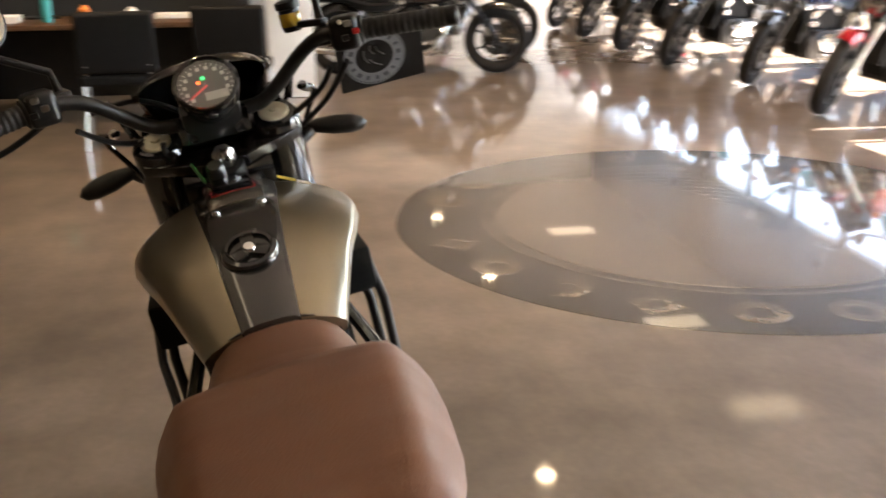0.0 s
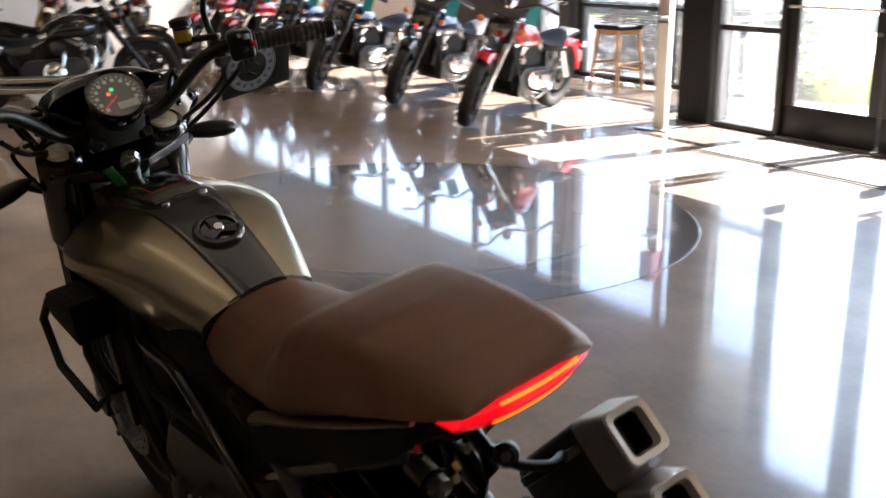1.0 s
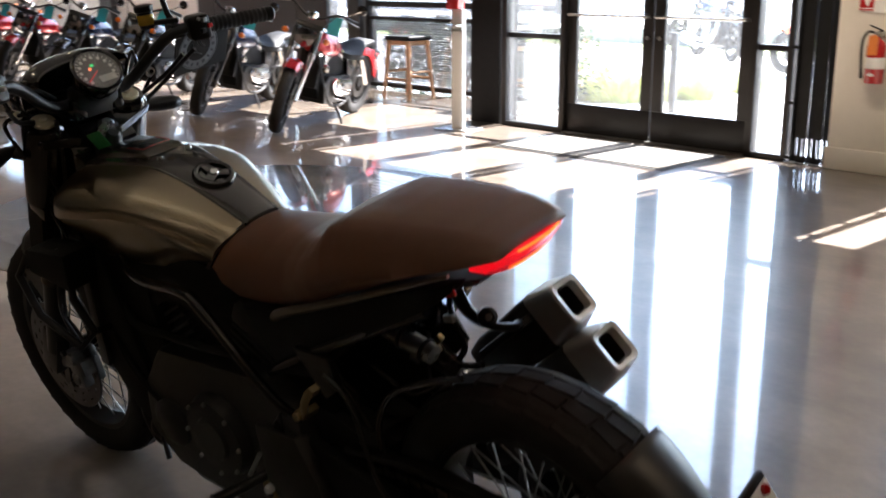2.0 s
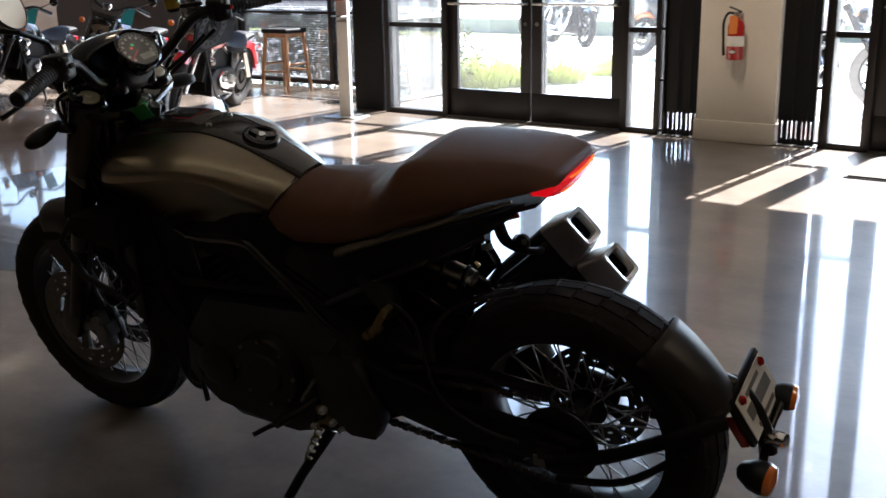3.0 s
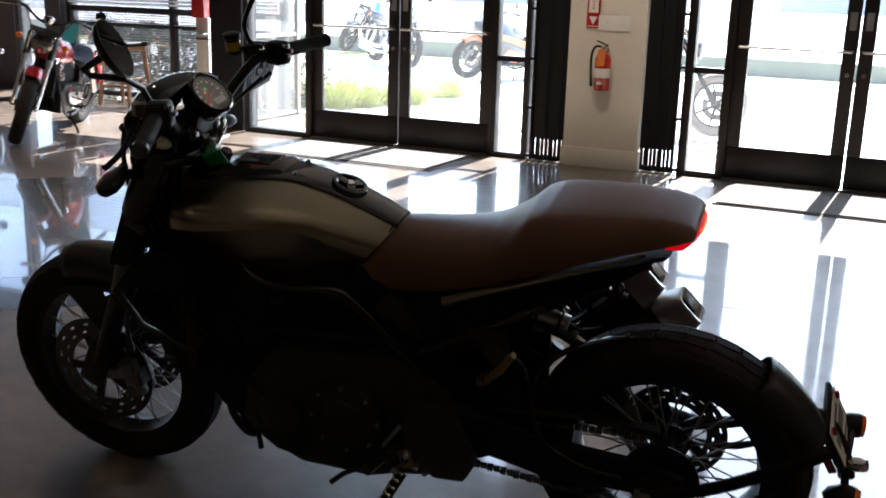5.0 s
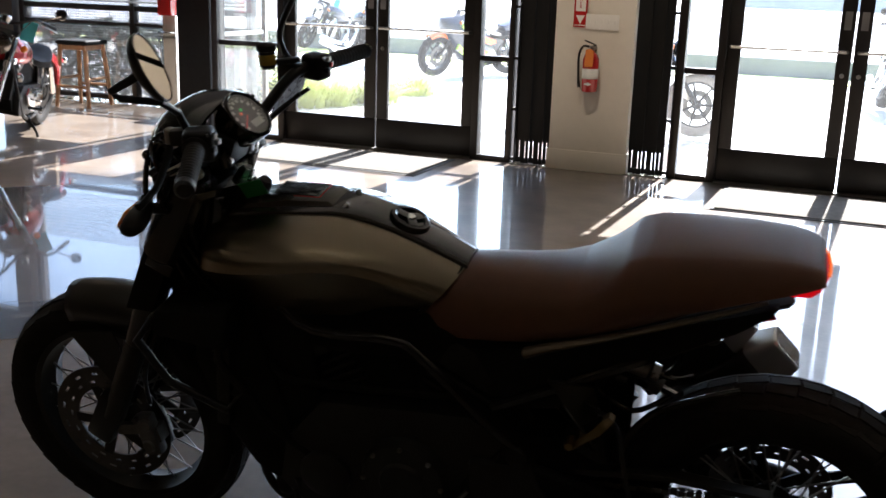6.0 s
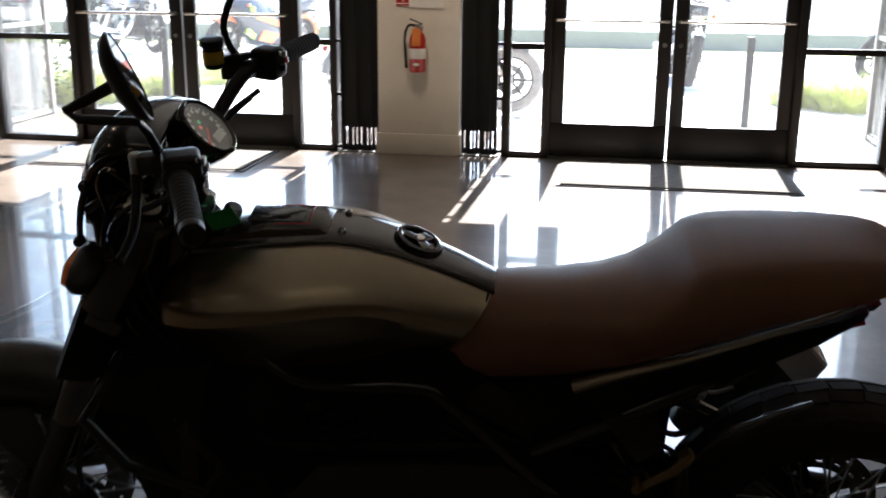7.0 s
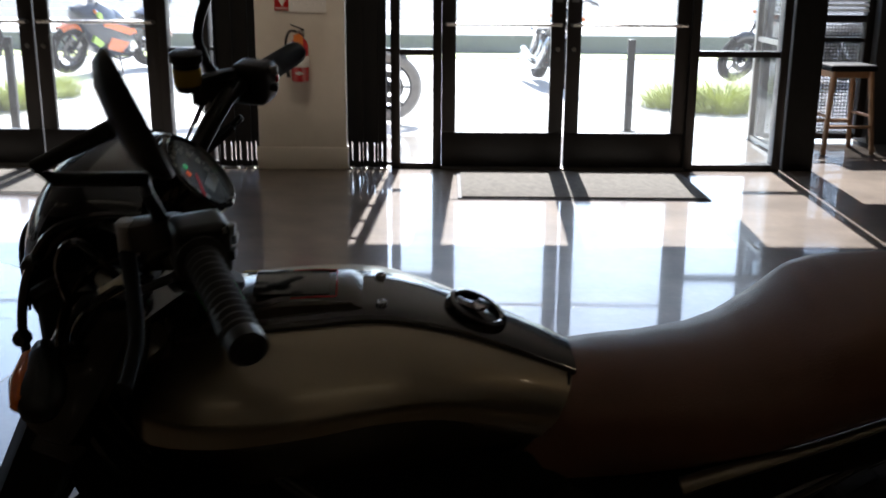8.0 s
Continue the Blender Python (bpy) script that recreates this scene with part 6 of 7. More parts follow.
# sprocket cover and chain
part("sprocket_cover", prism(B(), [(0.55, 0.48), (0.55, 0.31), (0.47, 0.25), (0.39, 0.255), (0.36, 0.31), (0.37, 0.38), (0.42, 0.48)], 0.12, 0.165, bevel=0.014), M_ENGBLK, bike, "black sprocket cover")
for z0, z1 in ((0.425, 0.452), (0.285, 0.232)):
    ch = B()
    for k in range(30):
        f = k / 29
        box(ch, (0.44 - 0.50 * f, 0.103, z0 + (z1 - z0) * f), (0.015, 0.010 if k % 2 else 0.016, 0.013), 0.0)
    part("chain_run", ch, M_CHAIN, bike, "drive chain", 0)
part("chain_guard", prism(B(), [(0.32, 0.47), (0.12, 0.49), (-0.08, 0.475), (-0.08, 0.462), (0.12, 0.476), (0.32, 0.456)], 0.09, 0.118), M_SATBLK, bike)
# rear shock with its reservoir, hoses
part("shock_body", tube(B(), [(0.17, -0.10, 0.565), (0.235, -0.105, 0.595), (0.29, -0.105, 0.625)], [0.023, 0.023, 0.02], 16, soft=False), M_DISC, bike, "dark metal shock body")
for k in range(6):
    f = k / 5
    part("shock_coil", lathe(B(), [(0.030, -0.006), (0.038, 0.0), (0.030, 0.006), (0.030, -0.006)], axis_matrix(V(0.30 + 0.16 * f, -0.105, 0.63 + 0.085 * f), (0.88, 0, 0.47)), 18), M_SATBLK, bike)
res2 = part("shock_reservoir", tube(B(), [(0.17, -0.03, 0.645), (0.23, -0.03, 0.662), (0.29, -0.03, 0.68)], [0.020, 0.022, 0.022], 16, soft=False), M_STEEL, bike, "silver shock reservoir")
for q in (0.19, 0.245):
    part("ring", lathe(B(), [(0.022, -0.004), (0.026, -0.003), (0.026, 0.003), (0.022, 0.004)], axis_matrix((q, -0.03, 0.645 + (q - 0.17) * 0.29), (0.96, 0, 0.28)), 18), M_SATBLK, res2)
part("stand_bracket", prism(B(), [(0.565, 0.322), (0.54, 0.33), (0.52, 0.295), (0.528, 0.27), (0.556, 0.268)], 0.148, 0.168, bevel=0.004), M_BRASS, bike, "bronze stand bracket")
part("stand_bolt", lathe(B(), [(0.0, 0.012), (0.009, 0.011), (0.011, 0.0)], axis_matrix((0.542, 0.168, 0.30), (0, 1, 0)), 10), M_DISC, bike)
part("shock_shaft", tube(B(), [(0.05, -0.10, 0.50), (0.17, -0.10, 0.565)], 0.012, 10, soft=False), M_CHROME, bike)
part("brake_line", tube(B(), [(0.30, 0.145, 0.66), (0.235, 0.15, 0.62), (0.215, 0.15, 0.52), (0.19, 0.145, 0.42), (0.10, 0.14, 0.36), (0.0, 0.14, 0.345)], 0.005, 8), M_SATBLK, bike)
part("wiring_loop", tube(B(), [(0.23, 0.10, 0.38), (0.222, 0.10, 0.45), (0.222, 0.10, 0.54), (0.168, 0.10, 0.628), (0.075, 0.095, 0.678), (0.0, 0.08, 0.70)], 0.0075, 10), M_GLOSSBLK, bike, "black hose looped over the rear tyre")
part("rear_caliper", box(B(), (0.07, -0.10, 0.42), (0.08, 0.05, 0.06), 0.014, Matrix.Rotation(0.6, 4, "Y")), M_ENGBLK, bike)
part("swingarm_logo", box(B(), (-0.055, 0.1365, 0.305), (0.045, 0.002, 0.028), 0.0), M_PRINT, bike, "", 0)

# exhaust: header pipes, black box and two silver-tipped outlets on the right
DE = V(-0.74, 0, 0.67)
for x0 in (1.0, 0.52):
    part("header_pipe", tube(B(), [(x0, -0.05, 0.60), (x0 + 0.05, -0.15, 0.55), (x0 - 0.02, -0.18, 0.35), (0.5, -0.175, 0.28), (0.34, -0.2, 0.34), (0.25, -0.24, 0.45)], 0.021, 14), M_SATBLK, bike, "black header pipe")


def can(tip, back, h, w, name):
    """A muffler: rounded square tube from the collector up to a silver tip with an open mouth."""
    ax = DE.normalized()
    side = V(0, 1, 0)
    up = side.cross(ax).normalized()
    up = -up if up.x > 0 else up

    def sq(c, a, b, k=0.32, n=4):
        out = []
        for sx, sy in ((1, 1), (-1, 1), (-1, -1), (1, -1)):
            for i in range(n):
                t = math.pi / 2 * i / (n - 1)
                if sx * sy < 0:
                    t = math.pi / 2 - t
                out.append(c + up * (sx * (a * (1 - k) + a * k * math.cos(t))) + side * (sy * (b * (1 - k) + b * k * math.sin(t))))
        return out

    body = loft(B(), [sq(tip - ax * back, h * 0.86, w * 0.8), sq(tip - ax * (back - 0.05), h, w), sq(tip - ax * 0.076, h * 1.04, w * 1.02), sq(tip - ax * 0.071, h * 1.0, w)])
    muf = part(name, body, M_ENGBLK, bike, "black muffler body", 45)
    shell = loft(B(), [sq(tip - ax * 0.075, h * 1.06, w * 1.05), sq(tip - ax * 0.058, h * 1.01, w * 1.0), sq(tip - ax * 0.005, h * 0.76, w * 0.84)], cap=False)
    rim = loft(B(), [sq(tip - ax * 0.006, h * 0.77, w * 0.85), sq(tip, h * 0.72, w * 0.80), sq(tip - ax * 0.002, h * 0.55, w * 0.60), sq(tip - ax * 0.02, h * 0.50, w * 0.54)], cap=False)
    part("muffler_tip", shell, M_TIP, muf, "satin silver muffler tip in a shaded tone", 45)
    part("muffler_rim", rim, M_RIM, muf, "silver rim in a lit tone", 45)
    part("muffler_bore", loft(B(), [sq(tip - ax * 0.019, h * 0.51, w * 0.55), sq(tip - ax * 0.09, h * 0.45, w * 0.48)], cap=False), M_MATT, muf)
    part("bore_end", loft(B(), [sq(tip - ax * 0.088, h * 0.52, w * 0.52), sq(tip - ax * 0.092, h * 0.52, w * 0.52)]), M_MATT, muf)


can(V(0.004, -0.282, 0.690), 0.32, 0.060, 0.050, "muffler")
can(V(-0.094, -0.268, 0.612), 0.34, 0.060, 0.050, "muffler")
# hanger arm and wiring below the tail
part("hanger_arm", tube(B(), [(0.10, -0.04, 0.81), (0.105, -0.075, 0.735), (0.075, -0.10, 0.70), (0.06, -0.15, 0.675), (0.09, -0.20, 0.65)], [0.016, 0.015, 0.012, 0.012, 0.012], 10, flat=0.7), M_SATBLK, bike, "black muffler hanger arm")
hanger = part("hanger_bush", lathe(B(), [(0.0, 0.016), (0.012, 0.016), (0.019, 0.010), (0.019, -0.012), (0.0, -0.012)], axis_matrix((0.068, -0.085, 0.728), (-0.6, 0.5, 0.3)), 18), M_SATBLK, bike, "round rubber hanger bush")
part("bolt", lathe(B(), [(0.0, 0.021), (0.007, 0.021), (0.008, 0.015)], axis_matrix((0.068, -0.085, 0.728), (-0.6, 0.5, 0.3)), 6), M_ALU, hanger)
for pts in ([(0.16, -0.06, 0.78), (0.185, -0.075, 0.70), (0.21, -0.08, 0.64), (0.15, -0.085, 0.60), (0.10, -0.09, 0.61)], [(0.22, -0.03, 0.76), (0.235, -0.06, 0.68), (0.26, -0.07, 0.61), (0.20, -0.08, 0.575)],
            [(0.13, -0.06, 0.79), (0.15, -0.075, 0.72), (0.13, -0.08, 0.66), (0.17, -0.09, 0.60), (0.24, -0.085, 0.585)]):
    part("cable", tube(B(), pts, 0.007, 8), M_GLOSSBLK, bike)
for c, m, q in (((0.203, -0.07, 0.628), M_CREAM, 0.5), ((0.255, -0.062, 0.60), M_ALU, -0.3), ((0.19, -0.068, 0.655), M_BRASS, 0.8), ((0.152, -0.07, 0.712), M_ALU, 0.2)):
    part("connector", box(B(), c, (0.026, 0.014, 0.016), 0.004, Matrix.Rotation(q, 4, "Y")), m, bike)
part("muffler_strap", box(B(), (0.14, -0.25, 0.60), (0.16, 0.11, 0.018), 0.005, Matrix.Rotation(radians(41), 4, "Y")), M_SATBLK, bike)

# side stand
stand = tube(B(), [(0.585, 0.10, 0.20), (0.64, 0.19, 0.10), (0.715, 0.275, 0.0 - 0.043)], [0.016, 0.014, 0.013], 12, soft=False)
part("side_stand", stand, M_SATBLK, bike, "black side stand folded out")
part("stand_foot", box(B(), (0.722, 0.285, -0.052), (0.075, 0.045, 0.010), 0.004, Matrix.Rotation(radians(-12), 4, "X")), M_SATBLK, bike)
turns = []
for k in range(49):
    a = k * math.pi / 4
    turns.append(V(0.548, 0.158, 0.285).lerp(V(0.615, 0.185, 0.15), k / 48) + V(0.88, 0.0, 0.44) * (0.0095 * math.cos(a)) + V(0, 0.98, 0.2) * (0.0095 * math.sin(a)))
coil = tube(B(), turns, 0.003, 6, 2)
part("stand_spring", coil, M_BRASS, bike, "bronze stand return spring")
for x, y, z, r in ((0.535, 0.172, 0.318, 0.011), (0.512, 0.172, 0.285, 0.009), (0.575, 0.170, 0.262, 0.010), (0.49, 0.168, 0.268, 0.008)):
    part("stand_bolt", lathe(B(), [(0.0, 0.010), (r * 0.7, 0.010), (r, 0.004), (r, -0.012)], axis_matrix((x, y, z), (0, 1, 0)), 8), M_STEEL, bike)

# rear mudguard, arms and plate carrier
rows = []
for a in np.linspace(128, 161, 13):
    q = radians(a)
    f = (a - 128) / 33
    rows.append([RW + V((0.345 + d + 0.018 * f) * math.cos(q), y * 0.084 * (1 - 0.25 * f), (0.345 + d + 0.018 * f) * math.sin(q)) for y, d in ((-1.0, -0.05), (-0.93, -0.01), (-0.6, 0.012), (0, 0.02), (0.6, 0.012), (0.93, -0.01), (1.0, -0.05))])
rf = part("rear_fender", loft(B(), rows, cap=False, closed=False), M_FENDER, bike, "short satin grey rear mudguard", 60)
rf.modifiers.new("thickness", "SOLIDIFY").thickness = 0.005
for s in (1, -1):
    part("fender_arm", tube(B(), [(-0.075, 0.15 * s, 0.318), (-0.22, 0.135 * s, 0.365), (-0.385, 0.105 * s, 0.445), (-0.45, 0.07 * s, 0.468)], 0.012, 10, flat=1.4), M_MATT, bike, "black mudguard arm")
    part("fender_brace", tube(B(), [(-0.095, 0.15 * s, 0.28), (-0.245, 0.13 * s, 0.30), (-0.375, 0.11 * s, 0.395)], 0.009, 8), M_MATT, bike)
pm = Matrix.Translation((-0.470, -0.082, 0.440)) @ Matrix.Rotation(radians(-9), 4, "X") @ Matrix.Rotation(radians(24), 4, "Y")


def on_plate(bm):
    bmesh.ops.transform(bm, matrix=pm, verts=bm.verts)
    return bm


holder = part("plate_holder", on_plate(box(B(), (0.012, 0, 0), (0.014, 0.186, 0.125), 0.006)), M_SATBLK, bike, "black plate holder")
part("number_plate", on_plate(box(B(), (0, 0, 0), (0.003, 0.168, 0.105), 0.001)), M_PAPER, holder, "white plate with plain bars", 0)
for z, w, h in ((0.034, 0.08, 0.010), (0.0, 0.13, 0.03), (-0.038, 0.10, 0.010)):
    part("plate_bar", on_plate(box(B(), (-0.0022, 0, z), (0.001, w, h))), M_PRINT, holder, "", 0)
for y in (0.064, -0.064):
    part("plate_reflector", on_plate(lathe(B(), [(0.0, 0.008), (0.009, 0.006), (0.011, 0.0)], axis_matrix((-0.004, y, 0.042), (-1, 0, 0)), 16)), M_REDLENS, holder, "round red reflector")
part("rear_reflector", on_plate(box(B(), (0.030, 0.088, -0.02), (0.02, 0.01, 0.08), 0.004)), M_REDLENS, holder, "dark red reflector strip")
part("plate_lamp", lathe(B(), [(0.0, 0.018), (0.014, 0.014), (0.018, 0.0), (0.017, -0.03), (0.0, -0.034)], axis_matrix((-0.528, -0.047, 0.365), (-0.8, 0.2, 0.2)), 18), M_CHROME, bike, "small chrome plate lamp")
part("carrier_spine", tube(B(), [(-0.385, -0.04, 0.495), (-0.445, -0.06, 0.455), (-0.49, -0.06, 0.365), (-0.50, -0.055, 0.32)], 0.02, 10), M_SATBLK, bike)
for c, s in ((V(-0.508, 0.010, 0.300), 1), (V(-0.512, -0.165, 0.395), -1)):
    part("indicator_stem", tube(B(), [(-0.495, -0.065, 0.36), c + V(0.01, -0.02 * s, 0)], 0.010, 10, soft=False), M_SATBLK, bike)
    big = axis_matrix(c, (-0.97, 0.1 * s, -0.1)) @ Matrix.Scale(1.2 if s > 0 else 1.0, 4)
    body = part("rear_indicator", lathe(B(), [(0.0, -0.05), (0.016, -0.042), (0.028, -0.02), (0.031, 0.0), (0.03, 0.008)], big, 24), M_SATBLK, bike, "black indicator pod")
    part("lens", lathe(B(), [(0.03, 0.008), (0.026, 0.018), (0.0, 0.024)], big, 24), M_AMBER, body, "amber lens")


# ---------------------------------------------------------------- other motorcycles
def paint(name, color, metal=0.3, rough=0.22):
    return mat(name, color, rough, metal, vary=0.06, coat=0.8, rvary=0.03)


P_BLACK = paint("gloss_black_paint", (0.012, 0.012, 0.013))
P_BLUE = paint("midnight_blue_paint", (0.018, 0.028, 0.06))
P_RED = paint("candy_red_paint", (0.40, 0.012, 0.018))
P_SILVER = paint("silver_paint", (0.45, 0.46, 0.48), 0.6)
P_WHITE = paint("white_gloss_paint", (0.7, 0.69, 0.67), 0.0)
P_NAVY = paint("navy_fairing_paint", (0.012, 0.018, 0.032), 0.0, 0.35)
P_LIME = paint("lime_decal", (0.35, 0.55, 0.05), 0.0)
P_TANGERINE = paint("orange_decal", (0.75, 0.16, 0.03), 0.0)


def turned(bm, c, angle):
    """Swings the steered parts about the steering axis."""
    if angle:
        m = Matrix.Translation(c) @ Matrix.Rotation(angle, 4, V(-0.5, 0, 0.87)) @ Matrix.Translation(-Vector(c))
        bmesh.ops.transform(bm, matrix=m, verts=bm.verts)
    return bm


def cruiser_trim(b, pivot, steer):
    """The bright and fiddly things on a cruiser: covers, pipes, cables, lamps, pegs."""
    for s in (1, -1):
        part("rocker_cover", box(B(), (0.86, 0.085 * s, 0.66), (0.15, 0.035, 0.07), 0.015, Matrix.Rotation(0.5, 4, "Y")), M_CHROME, b, "chrome rocker cover")
        part("rocker_cover", box(B(), (0.56, 0.085 * s, 0.66), (0.15, 0.035, 0.07), 0.015, Matrix.Rotation(-0.5, 4, "Y")), M_CHROME, b, "chrome rocker cover")
        part("side_cover", prism(B(), [(0.50, 0.62), (0.34, 0.64), (0.24, 0.56), (0.30, 0.40), (0.46, 0.42)], 0.10 * s, 0.13 * s, bevel=0.012), P_BLACK, b, "gloss black side cover")
        part("fork_shroud", turned(tube(B(), [(1.16, 0.10 * s, 0.90), (1.26, 0.10 * s, 0.72)], [0.036, 0.034], 12, soft=False), pivot, steer), P_BLACK, b)
        part("grip", turned(tube(B(), [(1.01, 0.30 * s, 1.075), (0.955, 0.39 * s, 1.058)], 0.019, 10, soft=False), pivot, steer), M_GRIP, b)
        part("hand_lever", turned(tube(B(), [(1.06, 0.24 * s, 1.085), (1.04, 0.33 * s, 1.06), (1.0, 0.41 * s, 1.04)], 0.006, 6), pivot, steer), M_ALU, b)
        part("brake_line", turned(tube(B(), [(1.05, 0.2 * s, 1.08), (1.2, 0.12 * s, 0.95), (1.24, 0.08 * s, 0.78), (1.40, 0.085 * s, 0.46)], 0.006, 6), pivot, steer), M_SATBLK, b)
        part("caliper", turned(box(B(), (1.42, 0.07 * s, 0.40), (0.09, 0.05, 0.06), 0.012, Matrix.Rotation(0.6, 4, "Y")), pivot, steer), M_ALU, b)
        tail = part("rear_indicator", lathe(B(), [(0.0, -0.04), (0.025, -0.02), (0.03, 0.0), (0.029, 0.004)], axis_matrix((-0.22, 0.16 * s, 0.62), (-1, 0, 0)), 14), M_CHROME, b)
        part("lens", lathe(B(), [(0.029, 0.004), (0.02, 0.016), (0.0, 0.02)], axis_matrix((-0.22, 0.16 * s, 0.62), (-1, 0, 0)), 14), M_REDLENS, tail)
    part("primary_cover", prism(B(), [(0.86, 0.40), (0.80, 0.29), (0.48, 0.27), (0.40, 0.34), (0.46, 0.43), (0.78, 0.46)], 0.13, 0.175, bevel=0.02), M_CHROME, b, "polished primary cover")
    for k in range(6):
        part("cover_bolt", lathe(B(), [(0.0, 0.008), (0.008, 0.008), (0.009, 0.0)], axis_matrix((0.46 + 0.064 * k, 0.175, 0.30 + 0.012 * k), (0, 1, 0)), 8), M_SATBLK, b)
    for x0, y in ((0.93, 0.05), (0.64, 0.06)):
        part("header_pipe", tube(B(), [(x0, -y, 0.60), (x0 + 0.10, -y - 0.09, 0.56), (x0 + 0.09, -0.18, 0.40), (x0 - 0.05, -0.2, 0.27)], 0.023, 10), M_CHROME, b, "chrome header pipe")
    part("downtube_radiator", box(B(), (1.06, 0, 0.50), (0.03, 0.2, 0.26), 0.006, Matrix.Rotation(-0.25, 4, "Y")), M_MATT, b)
    part("horn", lathe(B(), [(0.0, 0.02), (0.03, 0.02), (0.042, 0.0), (0.036, -0.02)], axis_matrix((1.05, 0.07, 0.70), (0.9, 0.3, 0.0)), 16), M_CHROME, b)
    part("license_plate", box(B(), (-0.37, 0, 0.48), (0.004, 0.18, 0.11), 0.001, Matrix.Rotation(0.25, 4, "Y")), M_PAPER, b, "blank white plate", 0)
    part("drive_belt", tube(B(), [(0.42, 0.1, 0.40), (0.1, 0.1, 0.41), (0.0, 0.1, 0.40)], 0.012, 6, flat=0.5), M_SATBLK, b)


def cruiser(m, tank, guard, label, group, gold=False, sport=False, steer=0.25, tag=True, bright=False, rubber=None):
    """A low street motorcycle leaning on its stand: x ahead of the rear axle, y to its left."""
    b = thing("motorcycle", m, label, "motorcycle", group)
    R, wb = 0.325, 1.52
    fw, rw, pivot = V(wb, 0, R), V(0, 0, R), V(1.15, 0, 0.9)
    for name, c, w, ang in (("front_wheel", fw, 0.055, steer), ("rear_wheel", rw, 0.075, 0)):
        side = axis_matrix(c, (0, 1, 0))
        hub = lathe(B(), [(0.0, -0.07), (0.05, -0.07), (0.05, -0.03), (0.03, -0.02), (0.03, 0.02), (0.05, 0.03), (0.05, 0.07), (0.0, 0.07)], side, 16)
        wh = part(name, turned(hub, pivot, ang), M_SATBLK, b)
        part("tyre", turned(lathe(B(), tyre_profile(R, w, 0.225), side, 40), pivot, ang), rubber or M_RUBBER, wh)
        rim = [(0.228, -w * 0.7), (0.21, -w * 0.7), (0.205, 0), (0.21, w * 0.7), (0.228, w * 0.7), (0.222, 0), (0.228, -w * 0.7)]
        part("rim", turned(lathe(B(), rim, side, 32), pivot, ang), M_ALU if gold else M_SATBLK, wh)
        for k in range(7):
            a = 2 * math.pi * k / 7
            d = V(math.cos(a), 0, math.sin(a))
            part("spoke", turned(tube(B(), [c + d * 0.04, c + d * 0.212], [0.017, 0.011], 6, soft=False), pivot, ang), M_SATBLK, wh)
        part("brake_disc", turned(lathe(B(), [(0.09, 0.062), (0.15, 0.062), (0.15, 0.067), (0.09, 0.067), (0.09, 0.062)], side, 28), pivot, ang), M_DISC, wh)
    for s in (1, -1):
        part("fork_leg", turned(tube(B(), [(1.13, 0.10 * s, 0.95), (1.28, 0.10 * s, 0.69), (1.29, 0.10 * s, 0.67), (wb, 0.09 * s, R)], [0.03, 0.03, 0.022, 0.024], 12, soft=False), pivot, steer),
             M_BRASS if gold else M_CHROME if bright else M_SATBLK, b, "gold fork leg" if gold else "chrome fork leg" if bright else "black fork leg")
        part("handlebar", turned(tube(B(), [(1.10, 0.0, 1.0), (1.10, 0.1 * s, 1.03), (1.05, 0.22 * s, 1.09), (0.96, 0.38 * s, 1.06)], [0.013, 0.013, 0.013, 0.017], 8), pivot, steer), M_SATBLK, b)
        part("mirror", turned(lathe(B(), [(0.0, -0.015), (0.04, -0.01), (0.048, 0.004), (0.0, 0.006)], axis_matrix((1.06, 0.40 * s, 1.2), (-1, 0, 0.1)), 16), pivot, steer), M_GLOSSBLK, b)
        part("mirror_stalk", turned(tube(B(), [(1.04, 0.26 * s, 1.08), (1.08, 0.34 * s, 1.15), (1.07, 0.40 * s, 1.19)], 0.006, 6), pivot, steer), M_CHROME, b)
        ind = part("indicator", turned(lathe(B(), [(0.0, -0.04), (0.025, -0.02), (0.03, 0.0), (0.029, 0.004)], axis_matrix((1.25, 0.19 * s, 0.86), (1, 0, 0)), 14), pivot, steer), M_CHROME, b)
        part("lens", turned(lathe(B(), [(0.029, 0.004), (0.02, 0.016), (0.0, 0.02)], axis_matrix((1.25, 0.19 * s, 0.86), (1, 0, 0)), 14), pivot, steer), M_AMBER, ind, "amber lens")
        part("frame_tube", tube(B(), [(1.1, 0.05 * s, 0.82), (0.98, 0.12 * s, 0.42), (0.8, 0.14 * s, 0.2), (0.45, 0.14 * s, 0.22), (0.3, 0.12 * s, 0.5), (0.1, 0.11 * s, 0.6)], 0.016, 8), M_SATBLK, b)
        part("shock", tube(B(), [(0.05, 0.15 * s, 0.34), (0.22, 0.15 * s, 0.6)], [0.03, 0.03], 10, soft=False), M_CHROME, b)
        part("footpeg", tube(B(), [(0.75, 0.15 * s, 0.28), (0.75, 0.27 * s, 0.28)], 0.014, 8, soft=False), M_SATBLK, b)
    part("headlamp", turned(lathe(B(), [(0.0, -0.09), (0.05, -0.08), (0.085, -0.03), (0.092, 0.02), (0.086, 0.025)], axis_matrix((1.30, 0, 0.86), (1, 0, -0.05)), 22), pivot, steer), M_GLOSSBLK, b)
    part("headlamp_lens", turned(lathe(B(), [(0.086, 0.025), (0.05, 0.035), (0.0, 0.038)], axis_matrix((1.30, 0, 0.86), (1, 0, -0.05)), 22), pivot, steer), M_HEADL, b, "clear lens")
    part("triple_clamp", turned(box(B(), (1.14, 0, 0.93), (0.08, 0.25, 0.05), 0.015, Matrix.Rotation(-0.5, 4, "Y")), pivot, steer), M_SATBLK, b)
